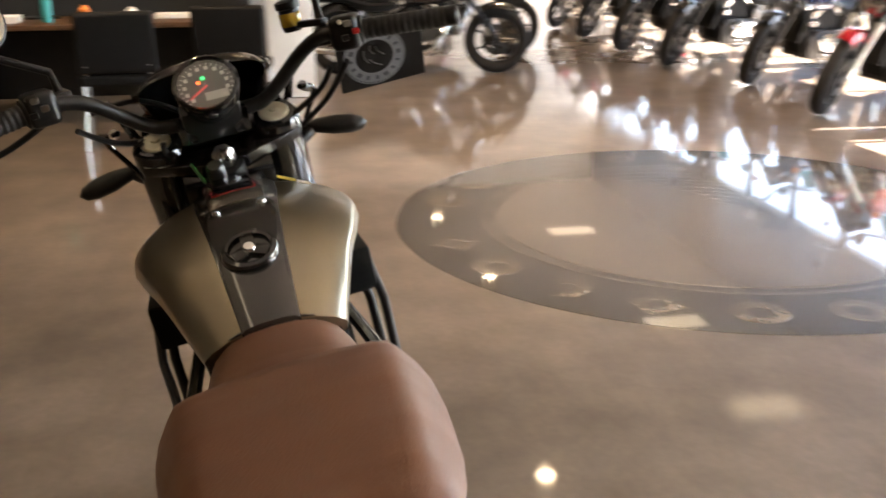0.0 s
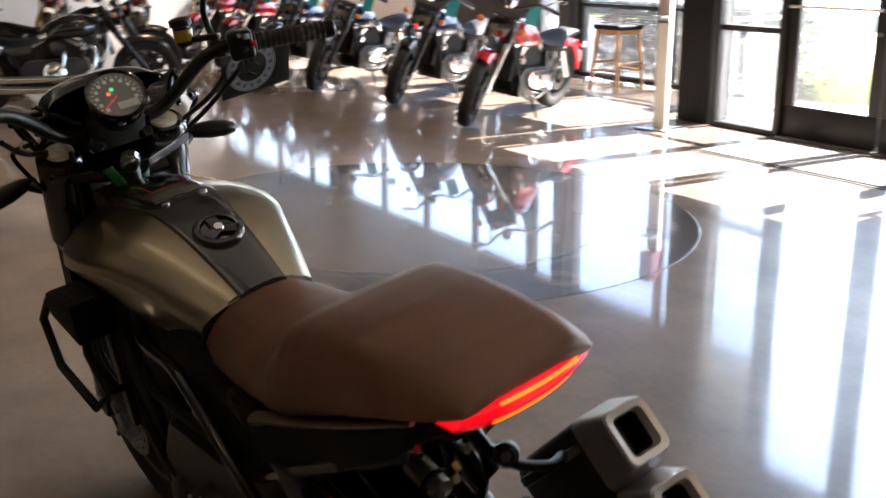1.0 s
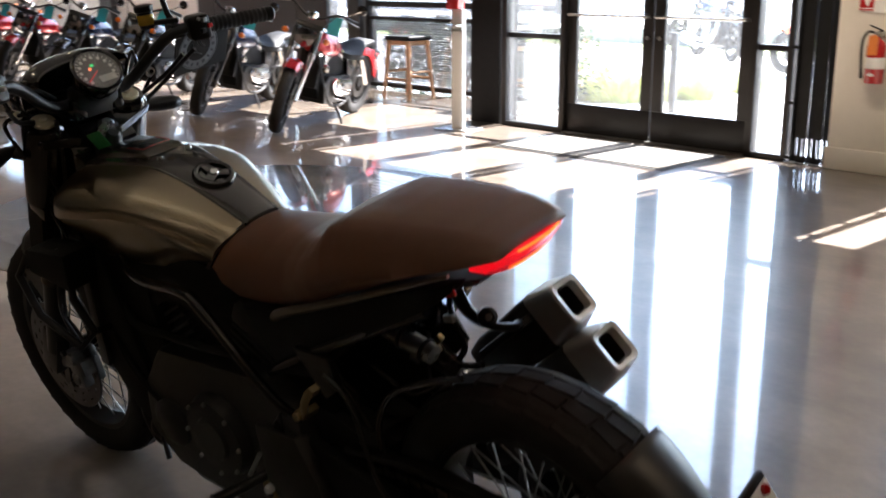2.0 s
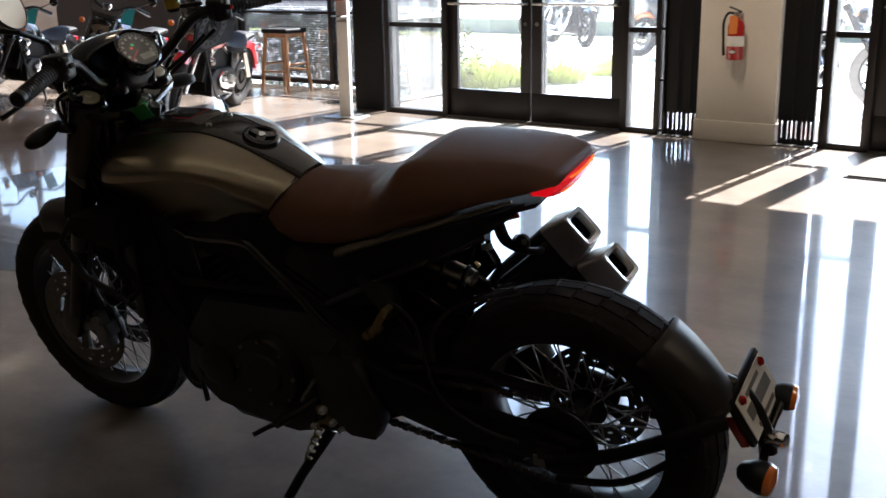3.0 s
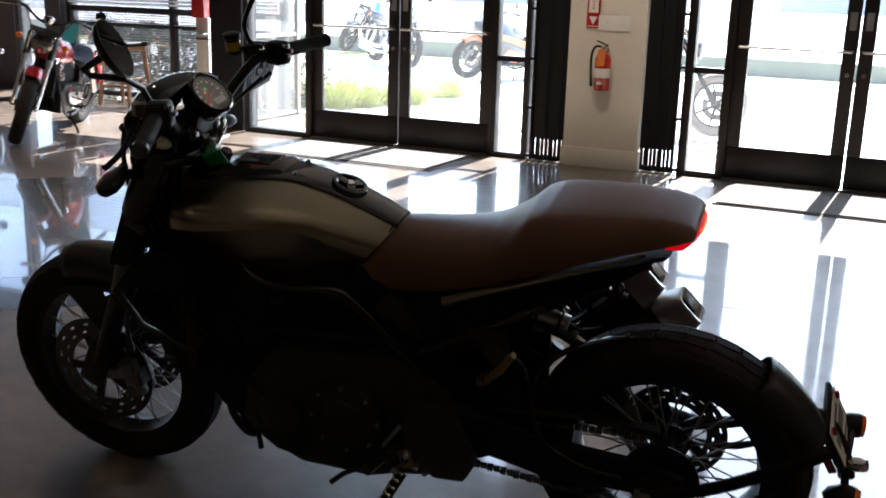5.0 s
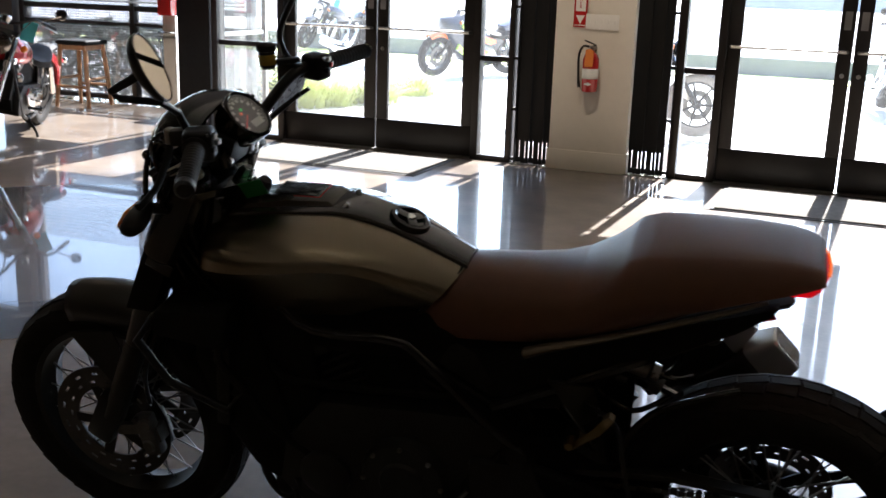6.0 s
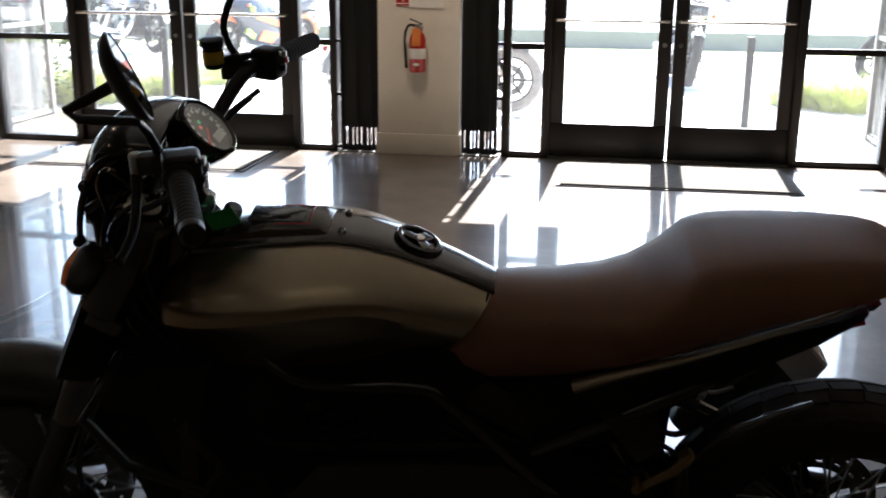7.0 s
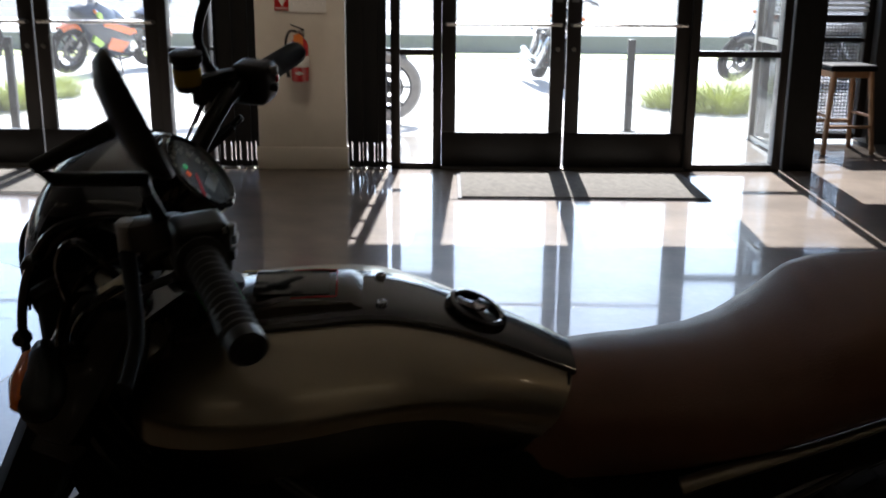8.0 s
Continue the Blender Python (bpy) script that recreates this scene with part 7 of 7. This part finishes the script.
    part("gauge", turned(lathe(B(), [(0.0, 0.0), (0.045, 0.0), (0.05, -0.02), (0.03, -0.06), (0.0, -0.06)], axis_matrix((1.13, 0, 1.06), (-0.5, 0, 0.86)), 18), pivot, steer), M_CHROME, b)
    rows = []
    for a in np.linspace(58, 128, 9):
        q = radians(a)
        rows.append([fw + V((R + 0.022 + d) * math.cos(q), y, (R + 0.022 + d) * math.sin(q)) for y, d in ((-0.072, -0.05), (-0.066, 0.0), (-0.03, 0.018), (0.03, 0.018), (0.066, 0.0), (0.072, -0.05))])
    part("front_fender", turned(loft(B(), rows, cap=False, closed=False), pivot, steer), guard, b, "", 60)
    rows = []
    for a in np.linspace(45, 175, 14):
        q = radians(a)
        rows.append([rw + V((R + 0.03 + d) * math.cos(q), y, (R + 0.03 + d) * math.sin(q)) for y, d in ((-0.1, -0.07), (-0.095, 0.0), (-0.05, 0.025), (0.05, 0.025), (0.095, 0.0), (0.1, -0.07))])
    part("rear_fender", loft(B(), rows, cap=False, closed=False), guard, b, "", 60)
    rows = [[V(x, y * w, z0 + zz * h) for y, zz in ((0, 1), (0.55, 0.93), (0.92, 0.6), (1, 0.25), (0.8, 0), (0, -0.05), (-0.8, 0), (-1, 0.25), (-0.92, 0.6), (-0.55, 0.93))]
            for x, w, h, z0 in ((1.10, 0.05, 0.10, 0.74), (1.06, 0.11, 0.17, 0.70), (0.95, 0.155, 0.22, 0.67), (0.80, 0.16, 0.22, 0.66), (0.66, 0.13, 0.17, 0.65), (0.56, 0.07, 0.10, 0.65))]
    part("tank", loft(B(), rows), tank, b, "", 60)
    part("filler_cap", lathe(B(), [(0.0, 0.012), (0.03, 0.01), (0.034, 0.0)], axis_matrix((0.86, 0.0, 0.885), (0, 0, 1)), 16), M_CHROME, b)
    rows = [[V(x, y * w, zt - d * h) for y, d in ((0, 0), (0.7, 0.05), (1, 0.4), (0.95, 1), (0, 1.0), (-0.95, 1), (-1, 0.4), (-0.7, 0.05))]
            for x, w, zt, h in ((0.60, 0.08, 0.71, 0.06), (0.48, 0.15, 0.685, 0.08), (0.30, 0.175, 0.68, 0.09), (0.15, 0.15, 0.72, 0.10), (0.04, 0.11, 0.745, 0.06), (-0.16, 0.10, 0.755, 0.05), (-0.28, 0.07, 0.74, 0.04))]
    part("seat", loft(B(), rows), M_VINYL, b, "black vinyl saddle", 60)
    part("crankcase", prism(B(), [(0.98, 0.40), (0.95, 0.22), (0.45, 0.20), (0.34, 0.32), (0.42, 0.46), (0.88, 0.48)], -0.14, 0.14, bevel=0.02), M_ENGBLK, b, "black crankcase")
    part("engine_cradle", prism(B(), [(1.03, 0.70), (1.06, 0.50), (0.98, 0.26), (0.36, 0.22), (0.26, 0.42), (0.40, 0.64)], -0.085, 0.085, bevel=0.015), M_MATT, b, "black engine mass under the tank")
    cruiser_trim(b, pivot, steer)
    for s in (1, -1):
        for x, z in ((0.88, 0.30), (0.50, 0.42), (0.95, 0.55)):
            part("chrome_cap", lathe(B(), [(0.0, 0.02), (0.03, 0.018), (0.042, 0.0), (0.042, -0.02)], axis_matrix((x, 0.12 * s, z), (0, s, 0)), 16), M_CHROME, b, "chrome cap")
        part("engine_cover", lathe(B(), [(0.0, 0.03), (0.06, 0.028), (0.10, 0.01), (0.105, -0.02)], axis_matrix((0.66, 0.15 * s, 0.34), (0, s, 0)), 24), M_CHROME, b, "chrome engine cover")
    for x, a in ((0.80, -0.5), (0.60, 0.5)):
        mm = Matrix.Translation((x, 0, 0.52)) @ Matrix.Rotation(-a, 4, "Y")
        cylinder = part("cylinder", box(B(), mm @ V(0, 0, 0.02), (0.10, 0.13, 0.2), 0.01, Matrix.Rotation(-a, 4, "Y")), M_ALU, b, "finned metal cylinder")
        part("cylinder_head", box(B(), mm @ V(0, 0, 0.13), (0.14, 0.18, 0.06), 0.015, Matrix.Rotation(-a, 4, "Y")), M_ALU, cylinder)
        for k in range(6):
            part("fin", box(B(), mm @ V(0, 0, -0.05 + 0.026 * k), (0.13, 0.16, 0.012), 0, Matrix.Rotation(-a, 4, "Y")), M_ALU, cylinder, smooth=0)
    for z in (0.20, 0.29):
        part("exhaust_pipe", tube(B(), [(0.92, -0.06, 0.52), (0.98, -0.17, 0.36), (0.8, -0.2, z), (0.2, -0.2, z), (-0.25, -0.21, z + 0.05)], [0.022, 0.024, 0.026, 0.042, 0.046], 12), M_CHROME, b, "chrome exhaust pipe")
    part("air_cleaner", lathe(B(), [(0.0, 0.03), (0.06, 0.028), (0.075, 0.01), (0.075, -0.03)], axis_matrix((0.70, -0.16, 0.56), (0, -1, 0)), 22), P_BLACK, b)
    part("side_stand", tube(B(), [(0.70, 0.12, 0.22), (0.76, 0.24, 0.08), (0.80, 0.31, -0.055)], 0.012, 8, soft=False), M_SATBLK, b)
    part("tail_lamp", box(B(), (-0.33, 0, 0.60), (0.05, 0.1, 0.06), 0.015), M_REDLENS, b)
    if sport:
        rows = [[V(x, y * w, z0 + zz * h) for y, zz in ((0, 1), (0.6, 0.9), (1, 0.55), (0.95, 0.1), (0.5, 0), (-0.5, 0), (-0.95, 0.1), (-1, 0.55), (-0.6, 0.9))]
                for x, w, h, z0 in ((1.50, 0.05, 0.1, 0.80), (1.38, 0.17, 0.32, 0.62), (1.15, 0.22, 0.75, 0.28), (0.85, 0.22, 0.7, 0.2), (0.60, 0.2, 0.5, 0.22), (0.45, 0.15, 0.3, 0.3))]
        fairing = part("fairing", loft(B(), rows), P_NAVY, b, "dark sport fairing with bright decals", 60)
        for s in (1, -1):
            part("decal", prism(B(), [(1.05, 0.35), (0.75, 0.28), (0.62, 0.42), (0.95, 0.5)], 0.216 * s, 0.226 * s), P_TANGERINE, fairing, "orange decal")
            part("decal", prism(B(), [(1.24, 0.80), (1.14, 0.72), (1.16, 0.84), (1.22, 0.86)], 0.2 * s, 0.23 * s), P_LIME, fairing, "lime decal")
            part("decal", prism(B(), [(1.30, 0.46), (1.14, 0.36), (1.10, 0.44), (1.26, 0.54)], 0.19 * s, 0.232 * s), P_LIME, fairing, "lime decal")
            part("decal", prism(B(), [(1.12, 0.66), (0.62, 0.52), (0.50, 0.55), (0.52, 0.60), (1.10, 0.74)], 0.2 * s, 0.23 * s), P_TANGERINE, fairing, "orange decal")
        part("tail_cowl", prism(B(), [(0.25, 0.78), (-0.30, 0.98), (-0.36, 0.95), (-0.05, 0.72), (0.2, 0.66)], -0.1, 0.1, bevel=0.03), P_BLUE, b, "raised tail cowl")
    if tag:
        part("price_card", turned(box(B(), (1.0, 0.20, 0.98), (0.004, 0.11, 0.17), 0.001, Matrix.Rotation(0.2, 4, "Z")), pivot, steer), M_TEAL, b, "teal price card on the handlebar", 0)
    return b


def parked(x, y, heading, lean=9.0):
    """Pose for a motorcycle whose rear wheel stands at x, y and which faces the heading, leaning to its left."""
    return Matrix.Translation((x, y, 0.0)) @ Matrix.Rotation(radians(heading), 4, "Z") @ Matrix.Rotation(radians(-lean), 4, "X")


ROWG, FARG, OUTG = "motorcycles in the window row", "motorcycles at the far end", "motorcycles parked outside"


def by_front(x, y, heading):
    a = radians(heading)
    return parked(x - 1.52 * math.cos(a), y - 1.52 * math.sin(a), heading)


red_bike = cruiser(by_front(-7.05, 6.55, 296), P_RED, P_RED, "red cruiser motorcycle with chrome engine and teal price card", ROWG, steer=0.36, bright=True)
blue_bike = cruiser(by_front(-8.59, 6.71, 297), P_BLUE, P_BLACK, "dark blue cruiser motorcycle with chrome engine covers", ROWG, steer=0.36)
black_bike = cruiser(by_front(-9.96, 6.5, 298), P_BLACK, P_BLACK, "gloss black cruiser motorcycle with bright engine", ROWG, steer=0.36)
for x, y, h, src in ((-11.35, 6.5, 297, blue_bike), (-12.75, 6.5, 299, red_bike), (-14.1, 6.5, 298, red_bike)):
    copy_thing(src, by_front(x, y, h))
gold_bike = cruiser(by_front(-16.2, 7.3, 338), P_WHITE, P_WHITE, "white street motorcycle with gold fork legs", FARG, gold=True, tag=False)
copy_thing(gold_bike, by_front(-16.4, 8.3, 335))
scarlet_bike = cruiser(by_front(-16.0, 6.2, 340), P_RED, P_WHITE, "red and white street motorcycle", FARG, gold=True, tag=False)
copy_thing(scarlet_bike, by_front(-16.5, 5.0, 340))
copy_thing(gold_bike, by_front(-16.3, 3.8, 338))
dark_bike = cruiser(by_front(-9.9, 4.66, 82), P_BLACK, P_BLACK, "matt black cruiser motorcycle seen from the side", "motorcycles beside the pillar", tag=False, steer=-0.05)
copy_thing(dark_bike, by_front(-11.3, 5.15, 78))
# outside
cruiser(by_front(-2.02, 10.75, 4), P_WHITE, P_SILVER, "white and red motorcycle parked on the sunlit paving", OUTG, tag=False, steer=0.0, rubber=M_WASHEDTYRE)
cruiser(by_front(-6.62, 15.1, 242), P_BLUE, P_TANGERINE, "dark sport motorcycle with orange and lime decals", OUTG, sport=True, tag=False, steer=0.0)
copy_thing(dark_bike, by_front(-0.12, 13.45, 275))
copy_thing(blue_bike, by_front(-11.0, 19.0, 250))
copy_thing(dark_bike, by_front(-8.2, 16.3, 322))
copy_thing(black_bike, by_front(2.3, 14.6, 190))


# ---------------------------------------------------------------- sales desk
def office_chair(x, y, turn):
    c = thing("office_chair", pose(x, y, 0, 0, 0, turn), "black padded visitor chair on metal legs", "chair", "chairs at the desk")
    part("seat", box(B(), (0, 0, 0.46), (0.48, 0.5, 0.08), 0.03, seg=3), M_VINYL, c)
    part("backrest", box(B(), (0.24, 0, 0.70), (0.07, 0.5, 0.40), 0.03, Matrix.Rotation(0.12, 4, "Y"), 3), M_VINYL, c, "black padded backrest")
    for sx, sy in ((-1, -1), (-1, 1), (1, -1), (1, 1)):
        part("leg", tube(B(), [(0.2 * sx, 0.22 * sy, 0.43), (0.23 * sx, 0.24 * sy, 0.0)], 0.012, 8, soft=False), M_STEEL, c, "steel leg")
    for sy in (-1, 1):
        part("back_strut", tube(B(), [(0.2, 0.2 * sy, 0.44), (0.25, 0.2 * sy, 0.56)], 0.012, 8, soft=False), M_STEEL, c)


office_chair(-7.15, 1.42, 4)
office_chair(-7.45, 2.18, -6)
desk = thing("desk", pose(-8.1, 1.25, 0), "wooden sales desk with dark panels", "desk")
part("desktop", box(B(), (0, 0, 0.735), (0.8, 2.2, 0.035), 0.006), M_DESK, desk)
for y in (-1.02, 1.02):
    part("side_panel", box(B(), (0, y, 0.36), (0.7, 0.04, 0.715), 0.004), M_SATBLK, desk)
part("modesty_panel", box(B(), (-0.25, 0, 0.42), (0.03, 1.99, 0.55), 0.004), M_SATBLK, desk)
for (x, y, w, d, h), m, label in (((-8.0, 0.5, 0.2, 0.3, 0.05), M_PAPER, "thick white paper pad on the desk"), ((-8.15, 1.75, 0.22, 0.3, 0.03), M_PAPER, "thin white paper pad on the desk")):
    ob = whole("paper_pad", box(B(), (0, 0, h / 2), (w, d, h), 0.003), m, label, "paper pad", pose(x, y, 0.7535), smooth=0)
for x, y, r, h, m, name, label in ((-7.95, 0.85, 0.035, 0.2, M_TEAL, "spray_bottle", "teal plastic spray bottle on the desk"), (-8.05, 1.1, 0.04, 0.11, M_ORANGE, "cup", "orange cup on the desk"),
                                   (-7.9, 1.45, 0.045, 0.1, M_WHITE, "mug", "white mug on the desk")):
    whole(name, lathe(B(), [(0.0, 0.0), (r, 0.0), (r, h * 0.75), (r * 0.6, h * 0.9), (r * 0.5, h), (0.0, h)], Matrix(), 18), m, label, name.replace("_", " "), pose(x, y, 0.7535))
mon = thing("monitor", pose(-8.3, 0.75, 0.7535, 0, 0, 10), "black computer monitor on a stand, seen from behind", "monitor")
part("foot", box(B(), (0, 0, 0.008), (0.18, 0.24, 0.014), 0.004), M_SATBLK, mon)
part("neck", box(B(), (0, 0, 0.13), (0.03, 0.06, 0.24), 0.006), M_SATBLK, mon)
part("screen", box(B(), (-0.02, 0, 0.33), (0.03, 0.54, 0.32), 0.008), M_SATBLK, mon)


# ---------------------------------------------------------------- forecourt
def grass_clump(seed):
    """A mound of arching grass blades."""
    rnd = random.Random(seed)
    bm = B()
    for _ in range(620):
        a, r0 = rnd.uniform(0, 6.283), 0.34 * rnd.random() ** 0.6
        ln, out = rnd.uniform(0.2, 0.46) * (1.15 - r0), rnd.uniform(0.12, 0.42)
        d = V(math.cos(a), math.sin(a), 0)
        p = d * r0
        w = d.cross(V(0, 0, 1)) * rnd.uniform(0.005, 0.009)
        prev = None
        for k in range(5):
            t = k / 4
            c = p + d * (out * t * t) + V(0, 0, ln * (t - 0.45 * t * t * (out / 0.42)))
            row = [bm.verts.new(c - w * (1 - t * 0.9)), bm.verts.new(c + w * (1 - t * 0.9))]
            if prev:
                bm.faces.new((prev[0], prev[1], row[1], row[0]))
            prev = row
    return bm


def shrub(seed):
    """A low shrub of many small leaves on thin stems, with a few pale blossoms."""
    rnd = random.Random(seed)
    leaves, blooms, stems = B(), B(), B()
    for k in range(900):
        a, r, z = rnd.uniform(0, 6.283), rnd.random() ** 0.5, rnd.random()
        wide = 0.42 * math.sin(math.pi * (0.22 + 0.72 * z)) * (1 + 0.25 * math.sin(3 * a + seed))
        c = V(r * wide * math.cos(a), r * wide * math.sin(a) * 0.8, 0.06 + 0.82 * z)
        u = V(rnd.uniform(-1, 1), rnd.uniform(-1, 1), rnd.uniform(-0.4, 1)).normalized()
        v = u.orthogonal().normalized()
        ln, bm = rnd.uniform(0.03, 0.055), blooms if rnd.random() < 0.05 else leaves
        bm.faces.new([bm.verts.new(p) for p in (c - u * ln, c + v * ln * 0.4, c + u * ln, c - v * ln * 0.4)])
    for k in range(9):
        a = k * 0.7
        tube(stems, [(0.03 * math.cos(a), 0.03 * math.sin(a), 0), (0.12 * math.cos(a), 0.1 * math.sin(a), 0.35), (0.25 * math.cos(a), 0.2 * math.sin(a), 0.75)], [0.008, 0.006, 0.003], 5, 2)
    return leaves, blooms, stems


for k in range(6):
    sb = thing("shrub", pose(-9.55 + 0.52 * k, 10.45 + 0.12 * (k % 2), -0.03, 0, 0, 40 * k), "leafy green shrub in bloom close outside the shop window", "shrub", "shrubs below the window")
    for (name, m), bm in zip((("foliage", M_SHRUB), ("blossom", M_BLOOM), ("stems", M_WOOD)), shrub(k)):
        tagged(part(name, bm, m, sb, smooth=0), kind="stuff")


clump = whole("ornamental_grass", grass_clump(3), M_LEAF, "clump of sunlit yellow-green grass on the forecourt", "grass clump", pose(-6.35, 11.25, -0.03), "grass clumps outside", "stuff", 0)
for k, (x, y, s) in enumerate(((-6.62, 11.0, 1.35), (-6.95, 10.95, 1.0), (-7.35, 11.25, 1.25), (-6.05, 11.8, 1.05), (-5.95, 12.85, 0.85), (-6.2, 13.15, 0.7), (-7.9, 11.9, 1.2), (-8.5, 11.5, 1.1), (1.0, 12.3, 1.0), (1.45, 12.0, 1.15),
                               (1.3, 12.9, 0.85), (1.9, 12.4, 1.0), (2.4, 13.0, 0.9))):
    copy_thing(clump, Matrix.Translation((x, y, -0.03)) @ Matrix.Rotation(k * 1.3, 4, "Z") @ Matrix.Scale(s, 4))


def bollard(x, y):
    b = thing("bollard", pose(x, y, -0.03), "slim black steel post on the paving", "bollard", "posts outside")
    part("post", box(B(), (0, 0, 0.42), (0.07, 0.05, 0.83), 0.006), M_SATBLK, b)
    part("base_plate", box(B(), (0, 0, 0.006), (0.14, 0.12, 0.012), 0.003), M_SATBLK, b)


for x, y in ((0.2, 10.42), (-5.33, 10.17), (-2.6, 10.3)):
    bollard(x, y)
whole("verge", box(B(), (0, 18.85, -0.022), (160, 1.1, 0.03)), M_LEAF, "narrow strip of yellow-green lawn", "lawn", kind="structure", smooth=0)
whole("low_wall", box(B(), (0, 19.55, 0.13), (160, 0.25, 0.33), 0.02), M_LOWWALL, "low grey concrete wall behind the lawn", "wall", kind="structure", smooth=0)
for name, y in (("road_line_1", 38.0), ("road_line_2", 47.5)):
    whole(name, box(B(), (0, y, -0.014), (400, 0.18, 0.008)), M_WHITE, "white painted line along the road", "road marking", kind="structure", smooth=0)


def far_building(x0, x1, y, h):
    w = thing("far_building", pose((x0 + x1) / 2, y, -0.03), "long pale commercial building across the road", "building", "buildings across the road")
    ln = x1 - x0
    part("wall", box(B(), (0, 5, h / 2), (ln, 10, h)), M_FACADE, w, smooth=0)
    part("roof", box(B(), (0, 5, h + 0.2), (ln + 0.6, 10.6, 0.4), 0.05), M_DARKWALL, w, smooth=0)
    part("fascia", box(B(), (0, -0.1, 1.85), (ln, 0.2, 0.8)), M_FARRED, w, "red fascia band", smooth=0)
    n = int(ln // 5)
    for k in range(n):
        x = -ln / 2 + ln * (k + 0.5) / n
        win = part("window", box(B(), (x, -0.02, 4.6), (3.4, 0.12, 2.0), 0.02), M_FRAME, w, smooth=0)
        part("pane", box(B(), (x, -0.09, 4.6), (3.1, 0.04, 1.7)), M_FARGLASS, win, smooth=0)


far_building(-90, -20, 88, 6.5)
far_building(-12, 60, 96, 7.5)
